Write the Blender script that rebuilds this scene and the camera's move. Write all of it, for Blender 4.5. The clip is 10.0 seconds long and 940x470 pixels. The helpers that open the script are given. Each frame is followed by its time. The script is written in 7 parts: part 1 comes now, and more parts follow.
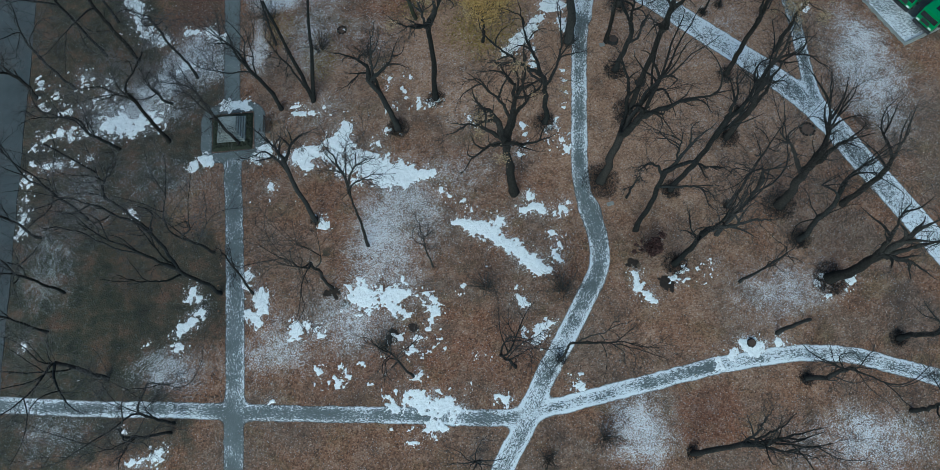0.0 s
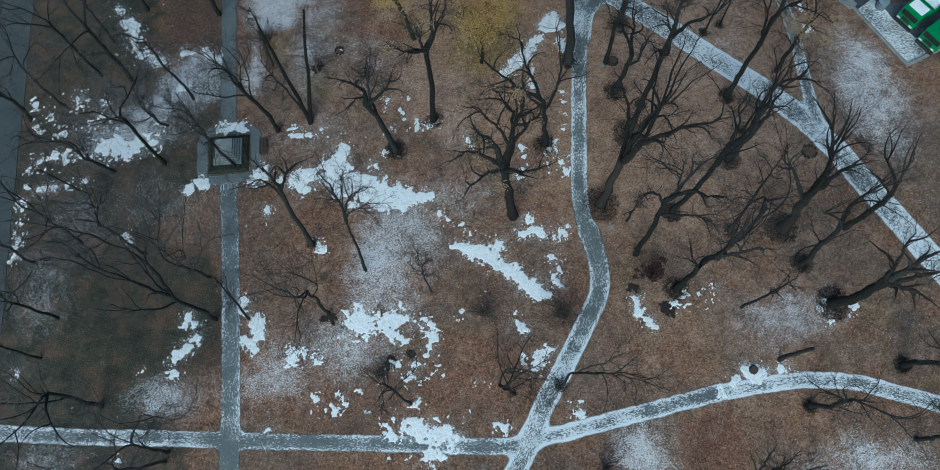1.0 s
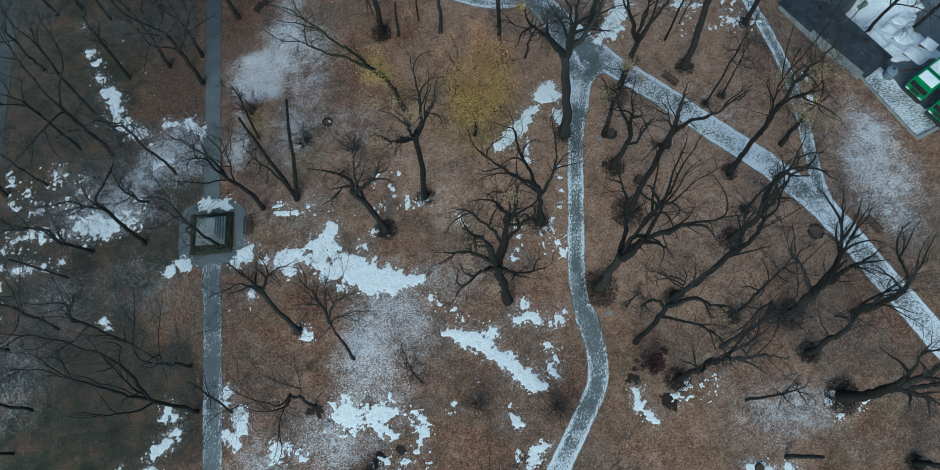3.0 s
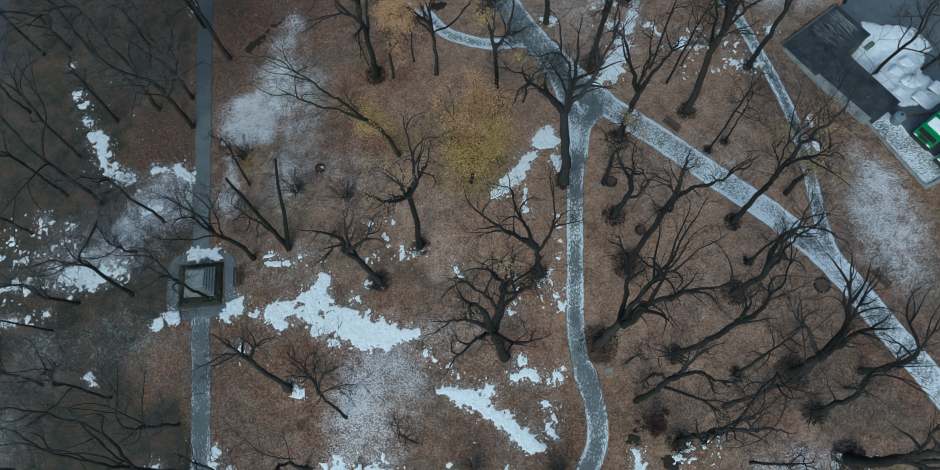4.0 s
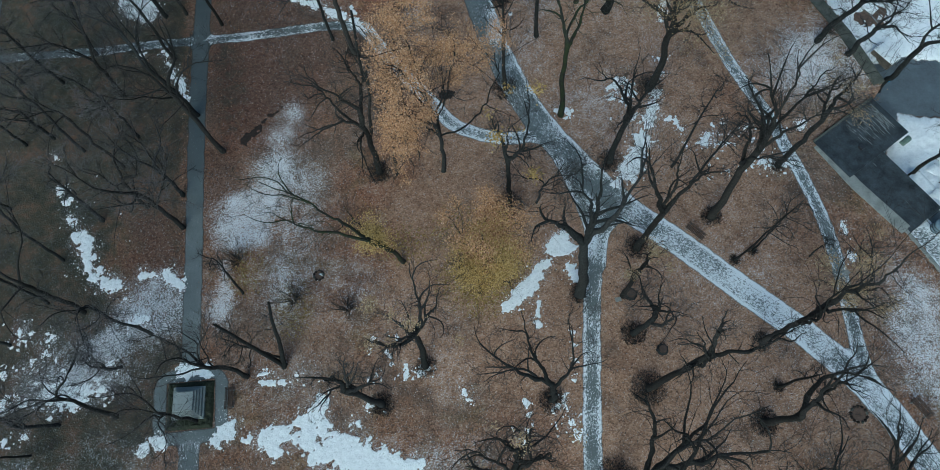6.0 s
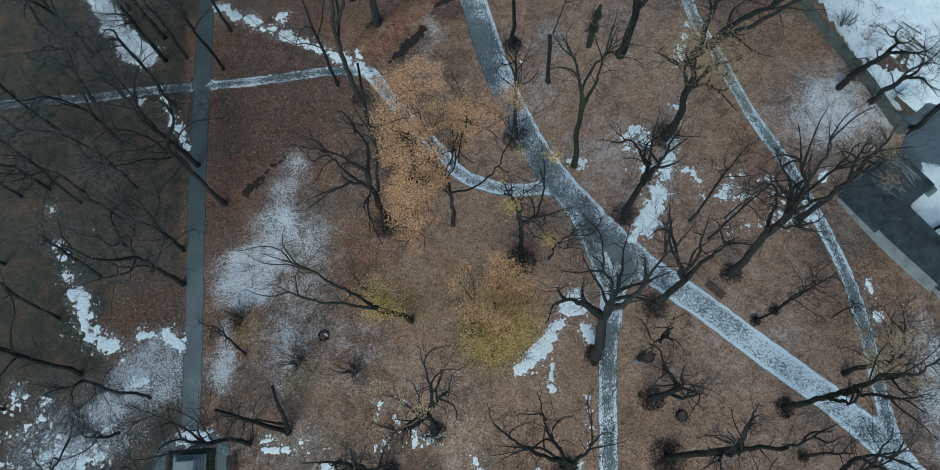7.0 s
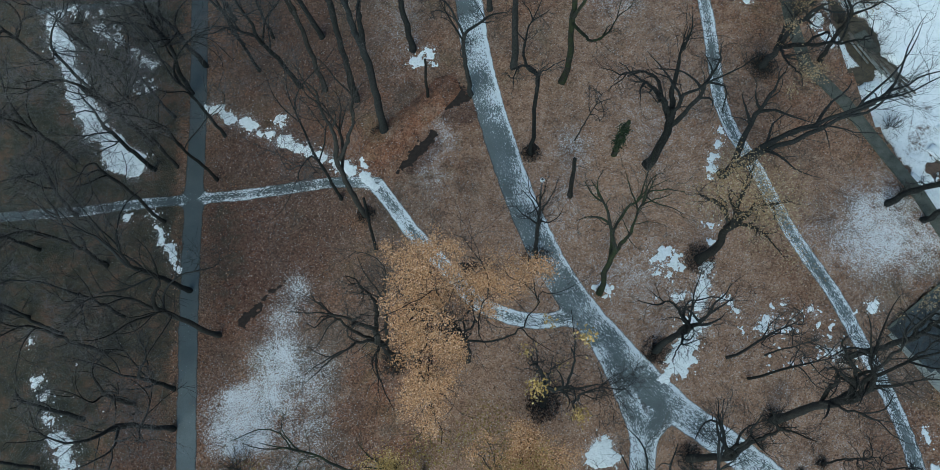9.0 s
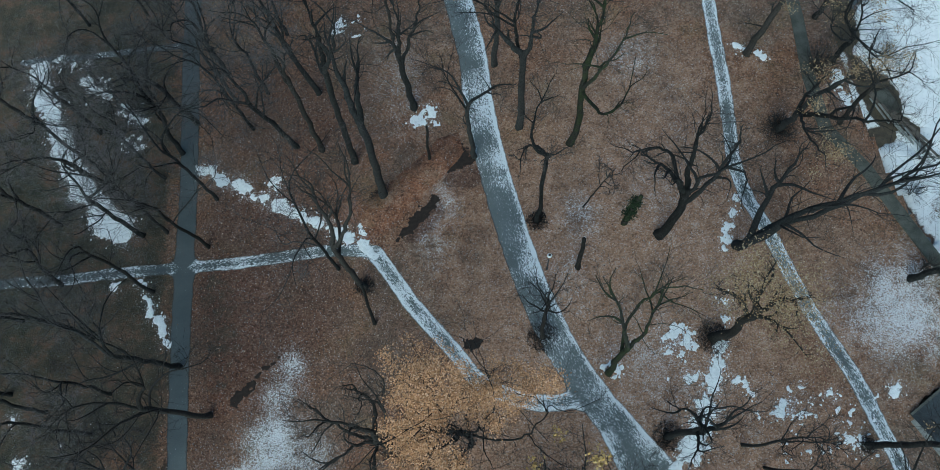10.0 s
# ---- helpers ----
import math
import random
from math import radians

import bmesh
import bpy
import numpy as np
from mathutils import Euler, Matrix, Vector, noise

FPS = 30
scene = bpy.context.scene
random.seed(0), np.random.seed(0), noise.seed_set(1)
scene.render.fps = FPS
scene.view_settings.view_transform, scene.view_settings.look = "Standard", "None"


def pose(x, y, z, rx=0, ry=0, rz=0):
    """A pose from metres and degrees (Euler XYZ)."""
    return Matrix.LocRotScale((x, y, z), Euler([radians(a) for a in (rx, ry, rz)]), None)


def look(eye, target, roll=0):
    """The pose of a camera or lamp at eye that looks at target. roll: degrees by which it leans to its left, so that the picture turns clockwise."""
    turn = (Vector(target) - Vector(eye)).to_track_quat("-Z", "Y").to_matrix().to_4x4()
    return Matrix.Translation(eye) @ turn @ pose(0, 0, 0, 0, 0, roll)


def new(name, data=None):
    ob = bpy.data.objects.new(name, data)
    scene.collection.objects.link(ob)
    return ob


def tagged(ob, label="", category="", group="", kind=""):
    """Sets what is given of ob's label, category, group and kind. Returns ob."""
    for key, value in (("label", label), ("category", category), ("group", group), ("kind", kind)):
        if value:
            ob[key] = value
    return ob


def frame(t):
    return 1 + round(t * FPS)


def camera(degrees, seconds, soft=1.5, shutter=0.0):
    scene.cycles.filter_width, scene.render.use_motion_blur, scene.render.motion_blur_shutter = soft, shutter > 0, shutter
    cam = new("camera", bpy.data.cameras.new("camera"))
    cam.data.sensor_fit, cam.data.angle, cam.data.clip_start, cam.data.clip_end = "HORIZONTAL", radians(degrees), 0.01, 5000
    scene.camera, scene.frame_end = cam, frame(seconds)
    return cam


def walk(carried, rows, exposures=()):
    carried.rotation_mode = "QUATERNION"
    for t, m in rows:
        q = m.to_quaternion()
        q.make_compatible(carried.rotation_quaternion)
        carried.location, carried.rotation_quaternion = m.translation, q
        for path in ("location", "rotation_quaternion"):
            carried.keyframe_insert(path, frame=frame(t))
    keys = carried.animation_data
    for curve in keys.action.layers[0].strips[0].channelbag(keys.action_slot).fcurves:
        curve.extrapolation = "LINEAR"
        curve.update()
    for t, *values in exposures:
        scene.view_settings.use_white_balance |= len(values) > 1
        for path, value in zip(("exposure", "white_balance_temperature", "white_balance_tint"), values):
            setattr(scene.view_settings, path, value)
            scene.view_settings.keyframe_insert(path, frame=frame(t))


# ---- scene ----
# ---- camera ----
cam = camera(64.05, 10.0, soft=0.8)
PATH = [
    (0.0, 0.00, 0.00, 75.00, -71.02, -6.48, 0.00),
    (0.5, 0.15, 0.99, 74.99, -70.91, -6.46, -0.04),
    (1.0, 0.39, 2.32, 74.88, -70.76, -6.43, -0.10),
    (1.5, 0.67, 4.03, 74.76, -70.61, -6.39, -0.18),
    (2.0, 1.05, 6.04, 74.65, -70.47, -6.35, -0.25),
    (2.5, 1.50, 8.39, 74.57, -70.39, -6.34, -0.31),
    (3.0, 2.03, 10.96, 74.47, -70.36, -6.33, -0.34),
    (3.5, 2.58, 13.71, 74.34, -70.34, -6.33, -0.33),
    (4.0, 3.07, 16.63, 74.19, -70.34, -6.32, -0.29),
    (4.5, 3.43, 19.68, 74.01, -70.32, -6.29, -0.22),
    (5.0, 3.62, 22.87, 73.73, -70.33, -6.28, -0.12),
    (5.5, 3.69, 26.14, 73.32, -70.34, -6.31, -0.00),
    (6.0, 3.62, 29.28, 72.96, -70.32, -6.38, 0.11),
    (6.5, 3.47, 32.41, 72.63, -70.29, -6.48, 0.22),
    (7.0, 3.30, 35.64, 72.28, -70.25, -6.61, 0.32),
    (7.5, 3.15, 39.07, 71.91, -70.21, -6.75, 0.43),
    (8.0, 3.12, 42.72, 71.41, -70.26, -6.88, 0.52),
    (8.5, 3.18, 46.57, 70.93, -70.38, -7.00, 0.56),
    (9.0, 3.29, 50.52, 70.60, -70.61, -7.04, 0.59),
    (9.5, 3.52, 54.75, 70.28, -70.94, -6.96, 0.63),
    (10.0, 3.77, 59.13, 69.99, -71.32, -6.86, 0.66),
]
walk(cam, [(t, pose(x, y, z, 90 + pitch, 0, yaw) @ pose(0, 0, 0, 0, 0, roll)) for t, x, y, z, pitch, roll, yaw in PATH],
     exposures=[(0.0, 0.04, 5150, -13), (10.0, 0.16, 5270, -14)])

# ---- light: an overcast winter day ----
world = bpy.data.worlds.new("overcast_sky")
scene.world = world
world.use_nodes = True
wn = world.node_tree.nodes
sky = wn.new("ShaderNodeTexSky")
sky.sky_type = "NISHITA"
sky.sun_disc = False
sky.sun_elevation = radians(38)
sky.sun_rotation = radians(200)
sky.altitude = 100
sky.air_density = 1.0
sky.dust_density = 6.0
sky.ozone_density = 2.5
wn["Background"].inputs["Strength"].default_value = 0.13
world.node_tree.links.new(sky.outputs["Color"], wn["Background"].inputs["Color"])
sun_data = bpy.data.lights.new("sun", "SUN")
sun_data.energy = 0.8
sun_data.angle = radians(40)
sun_data.color = (1.0, 0.97, 0.93)
sun = new("sun", sun_data)
sun.matrix_world = look((0, 0, 120), (0 + 120 / math.tan(radians(38)) * math.sin(radians(20)), 0 + 120 / math.tan(radians(38)) * math.cos(radians(20)), 0))
# ---- materials ----
class Mat:
    """A node material with short ways to add and link nodes."""

    def __init__(self, name, rough=0.85, spec=0.3):
        self.m = bpy.data.materials.new(name)
        self.m.use_nodes = True
        self.t = self.m.node_tree
        self.b = self.t.nodes["Principled BSDF"]
        self.b.inputs["Roughness"].default_value = rough
        self.b.inputs["Specular IOR Level"].default_value = spec

    def link(self, a, b):
        self.t.links.new(a, b)

    def node(self, kind, **values):
        n = self.t.nodes.new(kind)
        for key, value in values.items():
            if isinstance(value, bpy.types.NodeSocket):
                self.link(value, n.inputs[key.replace("_", " ")])
            else:
                n.inputs[key.replace("_", " ")].default_value = value
        return n

    def attr(self, name):
        n = self.t.nodes.new("ShaderNodeAttribute")
        n.attribute_name = name
        return n

    def place(self):
        return self.t.nodes.new("ShaderNodeNewGeometry").outputs["Position"]

    def object_place(self):
        return self.t.nodes.new("ShaderNodeTexCoord").outputs["Object"]

    def island(self):
        return self.t.nodes.new("ShaderNodeNewGeometry").outputs["Random Per Island"]

    def object_random(self):
        return self.t.nodes.new("ShaderNodeObjectInfo").outputs["Random"]

    def noise(self, vec, scale, detail=4.0, rough=0.6):
        return self.node("ShaderNodeTexNoise", Vector=vec, Scale=scale, Detail=detail, Roughness=rough)

    def voronoi(self, vec, scale):
        return self.node("ShaderNodeTexVoronoi", Vector=vec, Scale=scale)

    def maths(self, op, a, b=0.0, c=0.0):
        n = self.t.nodes.new("ShaderNodeMath")
        n.operation = op
        for i, v in enumerate((a, b, c)):
            if isinstance(v, bpy.types.NodeSocket):
                self.link(v, n.inputs[i])
            else:
                n.inputs[i].default_value = v
        return n.outputs[0]

    def step(self, v, lo, hi):
        n = self.node("ShaderNodeMapRange", Value=v, From_Min=lo, From_Max=hi)
        n.interpolation_type = "SMOOTHSTEP"
        return n.outputs[0]

    def mix(self, f, a, b):
        n = self.t.nodes.new("ShaderNodeMix")
        n.data_type = "RGBA"
        for i, v in ((0, f), (6, a), (7, b)):
            if isinstance(v, bpy.types.NodeSocket):
                self.link(v, n.inputs[i])
            else:
                n.inputs[i].default_value = v if i == 0 else (*v, 1)
        return n.outputs[2]

    def ramp(self, f, stops):
        n = self.t.nodes.new("ShaderNodeValToRGB")
        self.link(f, n.inputs[0])
        e = n.color_ramp.elements
        while len(e) < len(stops):
            e.new(0.5)
        for s, (p, c) in zip(e, stops):
            s.position, s.color = p, (*c, 1)
        return n.outputs[0]

    def squeeze(self, vec, sx, sy, sz=1.0):
        n = self.t.nodes.new("ShaderNodeVectorMath")
        n.operation = "MULTIPLY"
        self.link(vec, n.inputs[0])
        n.inputs[1].default_value = (sx, sy, sz)
        return n.outputs[0]

    def colour(self, c):
        if isinstance(c, bpy.types.NodeSocket):
            self.link(c, self.b.inputs["Base Color"])
        else:
            self.b.inputs["Base Color"].default_value = (*c, 1)

    def rough(self, v):
        self.link(v, self.b.inputs["Roughness"])

    def bump(self, h, strength=0.5, distance=0.02):
        n = self.node("ShaderNodeBump", Height=h, Strength=strength, Distance=distance)
        self.link(n.outputs[0], self.b.inputs["Normal"])


def ground_material():
    m = Mat("leaf_litter", 0.9, 0.2)
    p = m.place()
    leaf = m.voronoi(p, 8.0)
    flake = m.voronoi(p, 8.5)
    big = m.noise(p, 0.11, 5, 0.62)
    mid = m.noise(p, 0.8, 4, 0.65)
    fine = m.noise(p, 9.0, 3, 0.7)
    tone = m.node("ShaderNodeSeparateColor", Color=leaf.outputs["Color"])
    t = m.maths("ADD", m.maths("MULTIPLY", tone.outputs[0], 0.44), m.maths("ADD", m.maths("MULTIPLY", mid.outputs[0], 0.66), -0.02))
    litter = m.ramp(t, [(0.2, (0.045, 0.028, 0.02)), (0.42, (0.145, 0.075, 0.045)), (0.6, (0.235, 0.124, 0.074)),
                        (0.78, (0.31, 0.18, 0.113)), (0.95, (0.41, 0.29, 0.21))])
    grey = m.ramp(t, [(0.15, (0.055, 0.044, 0.036)), (0.45, (0.13, 0.086, 0.062)), (0.7, (0.2, 0.138, 0.1)), (0.95, (0.3, 0.25, 0.21))])
    rust = m.ramp(t, [(0.2, (0.05, 0.022, 0.014)), (0.42, (0.15, 0.066, 0.037)), (0.6, (0.235, 0.108, 0.061)), (0.78, (0.3, 0.16, 0.1)), (0.95, (0.42, 0.28, 0.2))])
    rusty = m.attr("rust")
    blotch = m.noise(p, 0.28, 5, 0.7)
    base = m.mix(m.step(big.outputs[0], 0.38, 0.6), grey, litter)
    base = m.mix(m.step(m.maths("ADD", rusty.outputs["Fac"], m.maths("MULTIPLY", m.maths("SUBTRACT", blotch.outputs[0], 0.5), 2.0)), 0.42, 1.15), base, rust)
    hue = m.noise(p, 0.21, 5, 0.68)
    hue2 = m.noise(m.squeeze(p, 1, 1.3), 0.33, 5, 0.68)
    base = m.mix(m.maths("MULTIPLY", m.step(hue.outputs[0], 0.5, 0.68), 0.55), base, m.ramp(t, [(0.2, (0.06, 0.046, 0.026)), (0.6, (0.18, 0.13, 0.068)), (0.95, (0.3, 0.23, 0.14))]))
    base = m.mix(m.maths("MULTIPLY", m.step(hue2.outputs[0], 0.5, 0.66), 0.6), base, m.ramp(t, [(0.2, (0.09, 0.056, 0.04)), (0.6, (0.27, 0.165, 0.115)), (0.95, (0.42, 0.31, 0.24))]))
    # litter turns to a paler ramp where this layer is high
    paler = m.attr("paler")
    pale = m.ramp(t, [(0.2, (0.13, 0.08, 0.052)), (0.55, (0.32, 0.186, 0.118)), (0.95, (0.5, 0.35, 0.255))])
    base = m.mix(m.step(m.maths("ADD", paler.outputs["Fac"], m.maths("MULTIPLY", m.maths("SUBTRACT", blotch.outputs[0], 0.5), 1.3)), 0.1, 0.9), base, pale)
    darkened = m.noise(p, 0.17, 4, 0.65)
    base = m.mix(m.maths("MULTIPLY", m.step(darkened.outputs[0], 0.52, 0.7), 0.55), base, (0.06, 0.045, 0.036))
    # dark litter spots, with canopy shade painted into the leaf colour
    damp_shade = m.attr("darkened")
    base = m.mix(m.maths("MULTIPLY", m.step(m.maths("ADD", damp_shade.outputs["Fac"], m.maths("MULTIPLY", m.maths("SUBTRACT", mid.outputs[0], 0.5), 0.7)), 0.2, 0.8), 0.75), base, m.ramp(t, [(0.2, (0.034, 0.021, 0.017)), (0.6, (0.095, 0.054, 0.041)), (0.95, (0.2, 0.13, 0.1))]))
    # moss, coloured extra dark to stand in for shade in the west
    moss = m.ramp(m.maths("ADD", m.maths("MULTIPLY", fine.outputs[0], 0.6), m.maths("MULTIPLY", mid.outputs[0], 0.4)),
                  [(0.3, (0.016, 0.018, 0.01)), (0.5, (0.04, 0.042, 0.02)), (0.7, (0.075, 0.07, 0.036))])
    green = m.attr("moss")
    gmask = m.step(m.maths("ADD", green.outputs["Fac"], m.maths("MULTIPLY", m.maths("SUBTRACT", mid.outputs[0], 0.5), 1.2)), 0.35, 0.8)
    base = m.mix(m.maths("MULTIPLY", gmask, 0.8), base, moss)
    yellow = m.attr("yellow")
    ymask = m.step(m.maths("ADD", yellow.outputs["Fac"], m.maths("MULTIPLY", m.maths("SUBTRACT", tone.outputs[1], 0.5), 0.8)), 0.45, 0.75)
    base = m.mix(ymask, base, m.ramp(tone.outputs[2], [(0.0, (0.12, 0.078, 0.026)), (0.6, (0.22, 0.145, 0.042)), (1.0, (0.32, 0.23, 0.08))]))
    dust = m.attr("frost")
    speck = m.noise(p, 10.0, 3, 0.85)
    d = m.maths("ADD", m.maths("MULTIPLY", dust.outputs["Fac"], 0.57),
                m.maths("ADD", m.maths("MULTIPLY", m.maths("SUBTRACT", speck.outputs[0], 0.5), 1.9),
                        m.maths("MULTIPLY", m.maths("SUBTRACT", tone.outputs[2], 0.5), 0.28)))
    d = m.maths("ADD", d, m.maths("MULTIPLY", m.maths("SUBTRACT", mid.outputs[0], 0.5), 0.5))
    white = m.step(d, 0.33, 0.62)
    # wet spots, and the shade of the west painted as dark ground
    dimmed = m.attr("dimmed")
    wmask = m.step(m.maths("ADD", dimmed.outputs["Fac"], m.maths("MULTIPLY", m.maths("SUBTRACT", mid.outputs[0], 0.5), 0.9)), 0.4, 0.75)
    patchy = m.noise(p, 0.45, 5, 0.7)
    dark_ground = m.ramp(m.maths("ADD", m.maths("MULTIPLY", patchy.outputs[0], 0.65), m.maths("MULTIPLY", fine.outputs[0], 0.35)),
                    [(0.39, (0.02, 0.023, 0.021)), (0.46, (0.038, 0.042, 0.03)), (0.52, (0.06, 0.051, 0.036)), (0.6, (0.115, 0.068, 0.046))])
    base = m.mix(m.maths("MULTIPLY", wmask, 0.86), base, dark_ground)
    pick = m.node("ShaderNodeSeparateColor", Color=flake.outputs["Color"])
    chance = m.maths("ADD", pick.outputs[0], m.maths("ADD", m.maths("MULTIPLY", dust.outputs["Fac"], 0.5), m.maths("MULTIPLY", m.maths("SUBTRACT", blotch.outputs[0], 0.5), 0.9)))
    fleck = m.maths("MULTIPLY", m.step(chance, 0.76, 0.9), m.maths("SUBTRACT", 1.0, m.step(flake.outputs["Distance"], 0.2, 0.5)))
    base = m.mix(m.maths("MULTIPLY", fleck, m.maths("SUBTRACT", 0.55, m.maths("MULTIPLY", wmask, 0.35))), base, m.ramp(pick.outputs[1], [(0.0, (0.36, 0.27, 0.22)), (0.5, (0.46, 0.43, 0.42)), (1.0, (0.66, 0.67, 0.7))]))
    m.colour(m.mix(m.maths("MULTIPLY", white, 0.92), base, (0.72, 0.715, 0.74)))
    m.bump(m.maths("ADD", leaf.outputs["Distance"], m.maths("MULTIPLY", fine.outputs[0], 0.6)), 0.7, 0.06)
    return m.m


def path_material(name, tar_tone=1.0):
    m = Mat(name, 0.7, 0.35)
    p = m.place()
    run = m.attr("run")
    along = m.squeeze(run.outputs["Vector"], 1.7, 3.9)
    grit = m.noise(p, 14.0, 4, 0.7)
    patch = m.noise(p, 0.35, 3, 0.55)
    tar = m.ramp(m.maths("ADD", m.maths("MULTIPLY", grit.outputs[0], 0.5), m.maths("MULTIPLY", patch.outputs[0], 0.5)),
                 [(s, tuple(v * tar_tone for v in c)) for s, c in ((0.25, (0.07, 0.08, 0.082)), (0.5, (0.135, 0.15, 0.152)), (0.75, (0.21, 0.228, 0.23)))])
    # tar colour darkened by this layer to imitate shade from the crowns
    dimmed = m.attr("dimmed")
    tar = m.mix(m.maths("MULTIPLY", dimmed.outputs["Fac"], 0.6), tar, (0.045, 0.056, 0.06))
    flakes = m.noise(along, 2.1, 4, 0.78)
    flakes.inputs["Distortion"].default_value = 0.6
    fine = m.noise(p, 7.0, 4, 0.8)
    f = m.maths("ADD", m.maths("MULTIPLY", flakes.outputs[0], 0.76), m.maths("MULTIPLY", fine.outputs[0], 0.24))
    edge = m.attr("depth")
    wob = m.maths("ADD", edge.outputs["Fac"], m.maths("MULTIPLY", m.maths("SUBTRACT", patch.outputs[0], 0.5), 0.5))
    rim = m.maths("SUBTRACT", 1.0, m.step(wob, 0.1, 0.6))
    snow = m.attr("frost")
    amount = m.maths("ADD", m.maths("ADD", m.maths("MULTIPLY", snow.outputs["Fac"], 0.34), 0.005), m.maths("MULTIPLY", rim, m.maths("MULTIPLY", snow.outputs["Fac"], 0.24)))
    amount = m.maths("ADD", amount, m.maths("MULTIPLY", m.maths("SUBTRACT", patch.outputs[0], 0.5), 0.3))
    white = m.step(m.maths("ADD", f, amount), 0.655, 0.7)
    # a thin uneven band at the path edge turns dark brown
    soil = m.maths("SUBTRACT", 1.0, m.step(m.maths("ADD", edge.outputs["Fac"], m.maths("MULTIPLY", m.maths("SUBTRACT", fine.outputs[0], 0.5), 0.3)), 0.0, 0.14))
    covered = m.mix(m.maths("MULTIPLY", white, 0.94), tar, (0.78, 0.8, 0.83))
    m.colour(m.mix(m.maths("MULTIPLY", soil, 0.85), covered, (0.045, 0.036, 0.03)))
    m.rough(m.node("ShaderNodeMapRange", Value=white, To_Min=0.55, To_Max=0.9).outputs[0])
    m.bump(m.maths("ADD", white, m.maths("MULTIPLY", grit.outputs[0], 0.3)), 0.5, 0.03)
    return m.m


def snow_material():
    """Old snow, thin and pierced by litter along its melted rim."""
    m = Mat("old_snow", 0.75, 0.3)
    p = m.place()
    n = m.noise(p, 2.2, 6, 0.7)
    g = m.noise(p, 11.0, 4, 0.75)
    dirt = m.noise(p, 4.5, 5, 0.75)
    holes = m.noise(p, 2.6, 6, 0.8)
    c = m.ramp(n.outputs[0], [(0.22, (0.68, 0.69, 0.7)), (0.38, (0.8, 0.81, 0.815)), (0.52, (0.88, 0.885, 0.89)), (0.8, (0.93, 0.935, 0.94))])
    c = m.mix(m.maths("MULTIPLY", m.step(dirt.outputs[0], 0.6, 0.72), 0.75), c, (0.3, 0.27, 0.25))
    thin = m.attr("thin")
    f = m.maths("ADD", thin.outputs["Fac"], m.maths("MULTIPLY", m.maths("SUBTRACT", m.maths("ADD", m.maths("MULTIPLY", holes.outputs[0], 0.6), m.maths("MULTIPLY", g.outputs[0], 0.4)), 0.5), 2.6))
    litter = m.ramp(g.outputs[0], [(0.35, (0.05, 0.038, 0.03)), (0.6, (0.17, 0.11, 0.08))])
    m.colour(m.mix(m.step(f, 0.55, 0.95), c, litter))
    m.bump(m.maths("ADD", n.outputs[0], m.maths("MULTIPLY", g.outputs[0], 0.4)), 0.7, 0.14)
    return m.m


def bark_material(name, dark, light, moss=0.0):
    m = Mat(name, 0.9, 0.2)
    p = m.place()
    s = m.noise(m.squeeze(p, 6, 6, 2.2), 1.3, 6, 0.8)
    r = m.object_random()
    t = m.maths("ADD", s.outputs[0], m.maths("MULTIPLY", m.maths("SUBTRACT", r, 0.5), 0.25))
    c = m.ramp(t, [(0.38, dark), (0.6, light), (0.78, tuple(1.8 * v for v in light))])
    if moss:
        g = m.noise(p, 1.1, 4, 0.65)
        c = m.mix(m.maths("MULTIPLY", m.step(g.outputs[0], 0.42, 0.58), moss), c, (0.035, 0.05, 0.018))
    m.colour(c)
    m.bump(s.outputs[0], 0.9, 0.1)
    return m.m


def plain(name, colour, rough=0.8, metal=0.0, vary=0.25, scale=2.0, spec=0.3):
    m = Mat(name, rough, spec)
    p = m.place()
    n = m.noise(p, scale, 5, 0.65)
    f = m.noise(p, scale * 9, 3, 0.7)
    t = m.maths("ADD", m.maths("MULTIPLY", n.outputs[0], 0.7), m.maths("MULTIPLY", f.outputs[0], 0.3))
    m.colour(m.ramp(t, [(0.3, tuple(c * (1 - vary) for c in colour)), (0.7, tuple(min(1, c * (1 + vary)) for c in colour))]))
    m.b.inputs["Metallic"].default_value = metal
    m.bump(f.outputs[0], 0.3, 0.01)
    return m.m


def leaf_material(name, stops, clear=0.25):
    m = Mat(name, 0.75, 0.2)
    m.colour(m.ramp(m.island(), stops))
    m.b.inputs["Subsurface Weight"].default_value = 0.0
    return m.m


GROUND = ground_material()
ASPHALT = path_material("asphalt_with_frost")
ROAD_TAR = path_material("wet_road_asphalt", 0.5)
SNOW = snow_material()
THIN_SNOW = plain("thin_melting_snow", (0.2, 0.215, 0.225), 0.8, vary=0.6, scale=3)
BARK = bark_material("dark_bark", (0.011, 0.012, 0.012), (0.031, 0.032, 0.032))
BARK_BROWN = bark_material("brown_bark", (0.014, 0.0135, 0.0125), (0.038, 0.036, 0.033))
BARK_MOSS = bark_material("mossy_bark", (0.014, 0.014, 0.011), (0.034, 0.034, 0.029), 0.6)
TWIG = bark_material("twig_bark", (0.03, 0.028, 0.026), (0.075, 0.068, 0.062))
TWIG_GREY = bark_material("grey_twig_bark", (0.06, 0.057, 0.058), (0.13, 0.122, 0.12))
SHOOT = plain("basal_shoot_bark", (0.032, 0.029, 0.028), 0.9, vary=0.4)
GOLD = leaf_material("golden_leaves", [(0.0, (0.27, 0.14, 0.068)), (0.4, (0.47, 0.25, 0.12)), (0.75, (0.6, 0.34, 0.175)), (1.0, (0.7, 0.47, 0.3))])
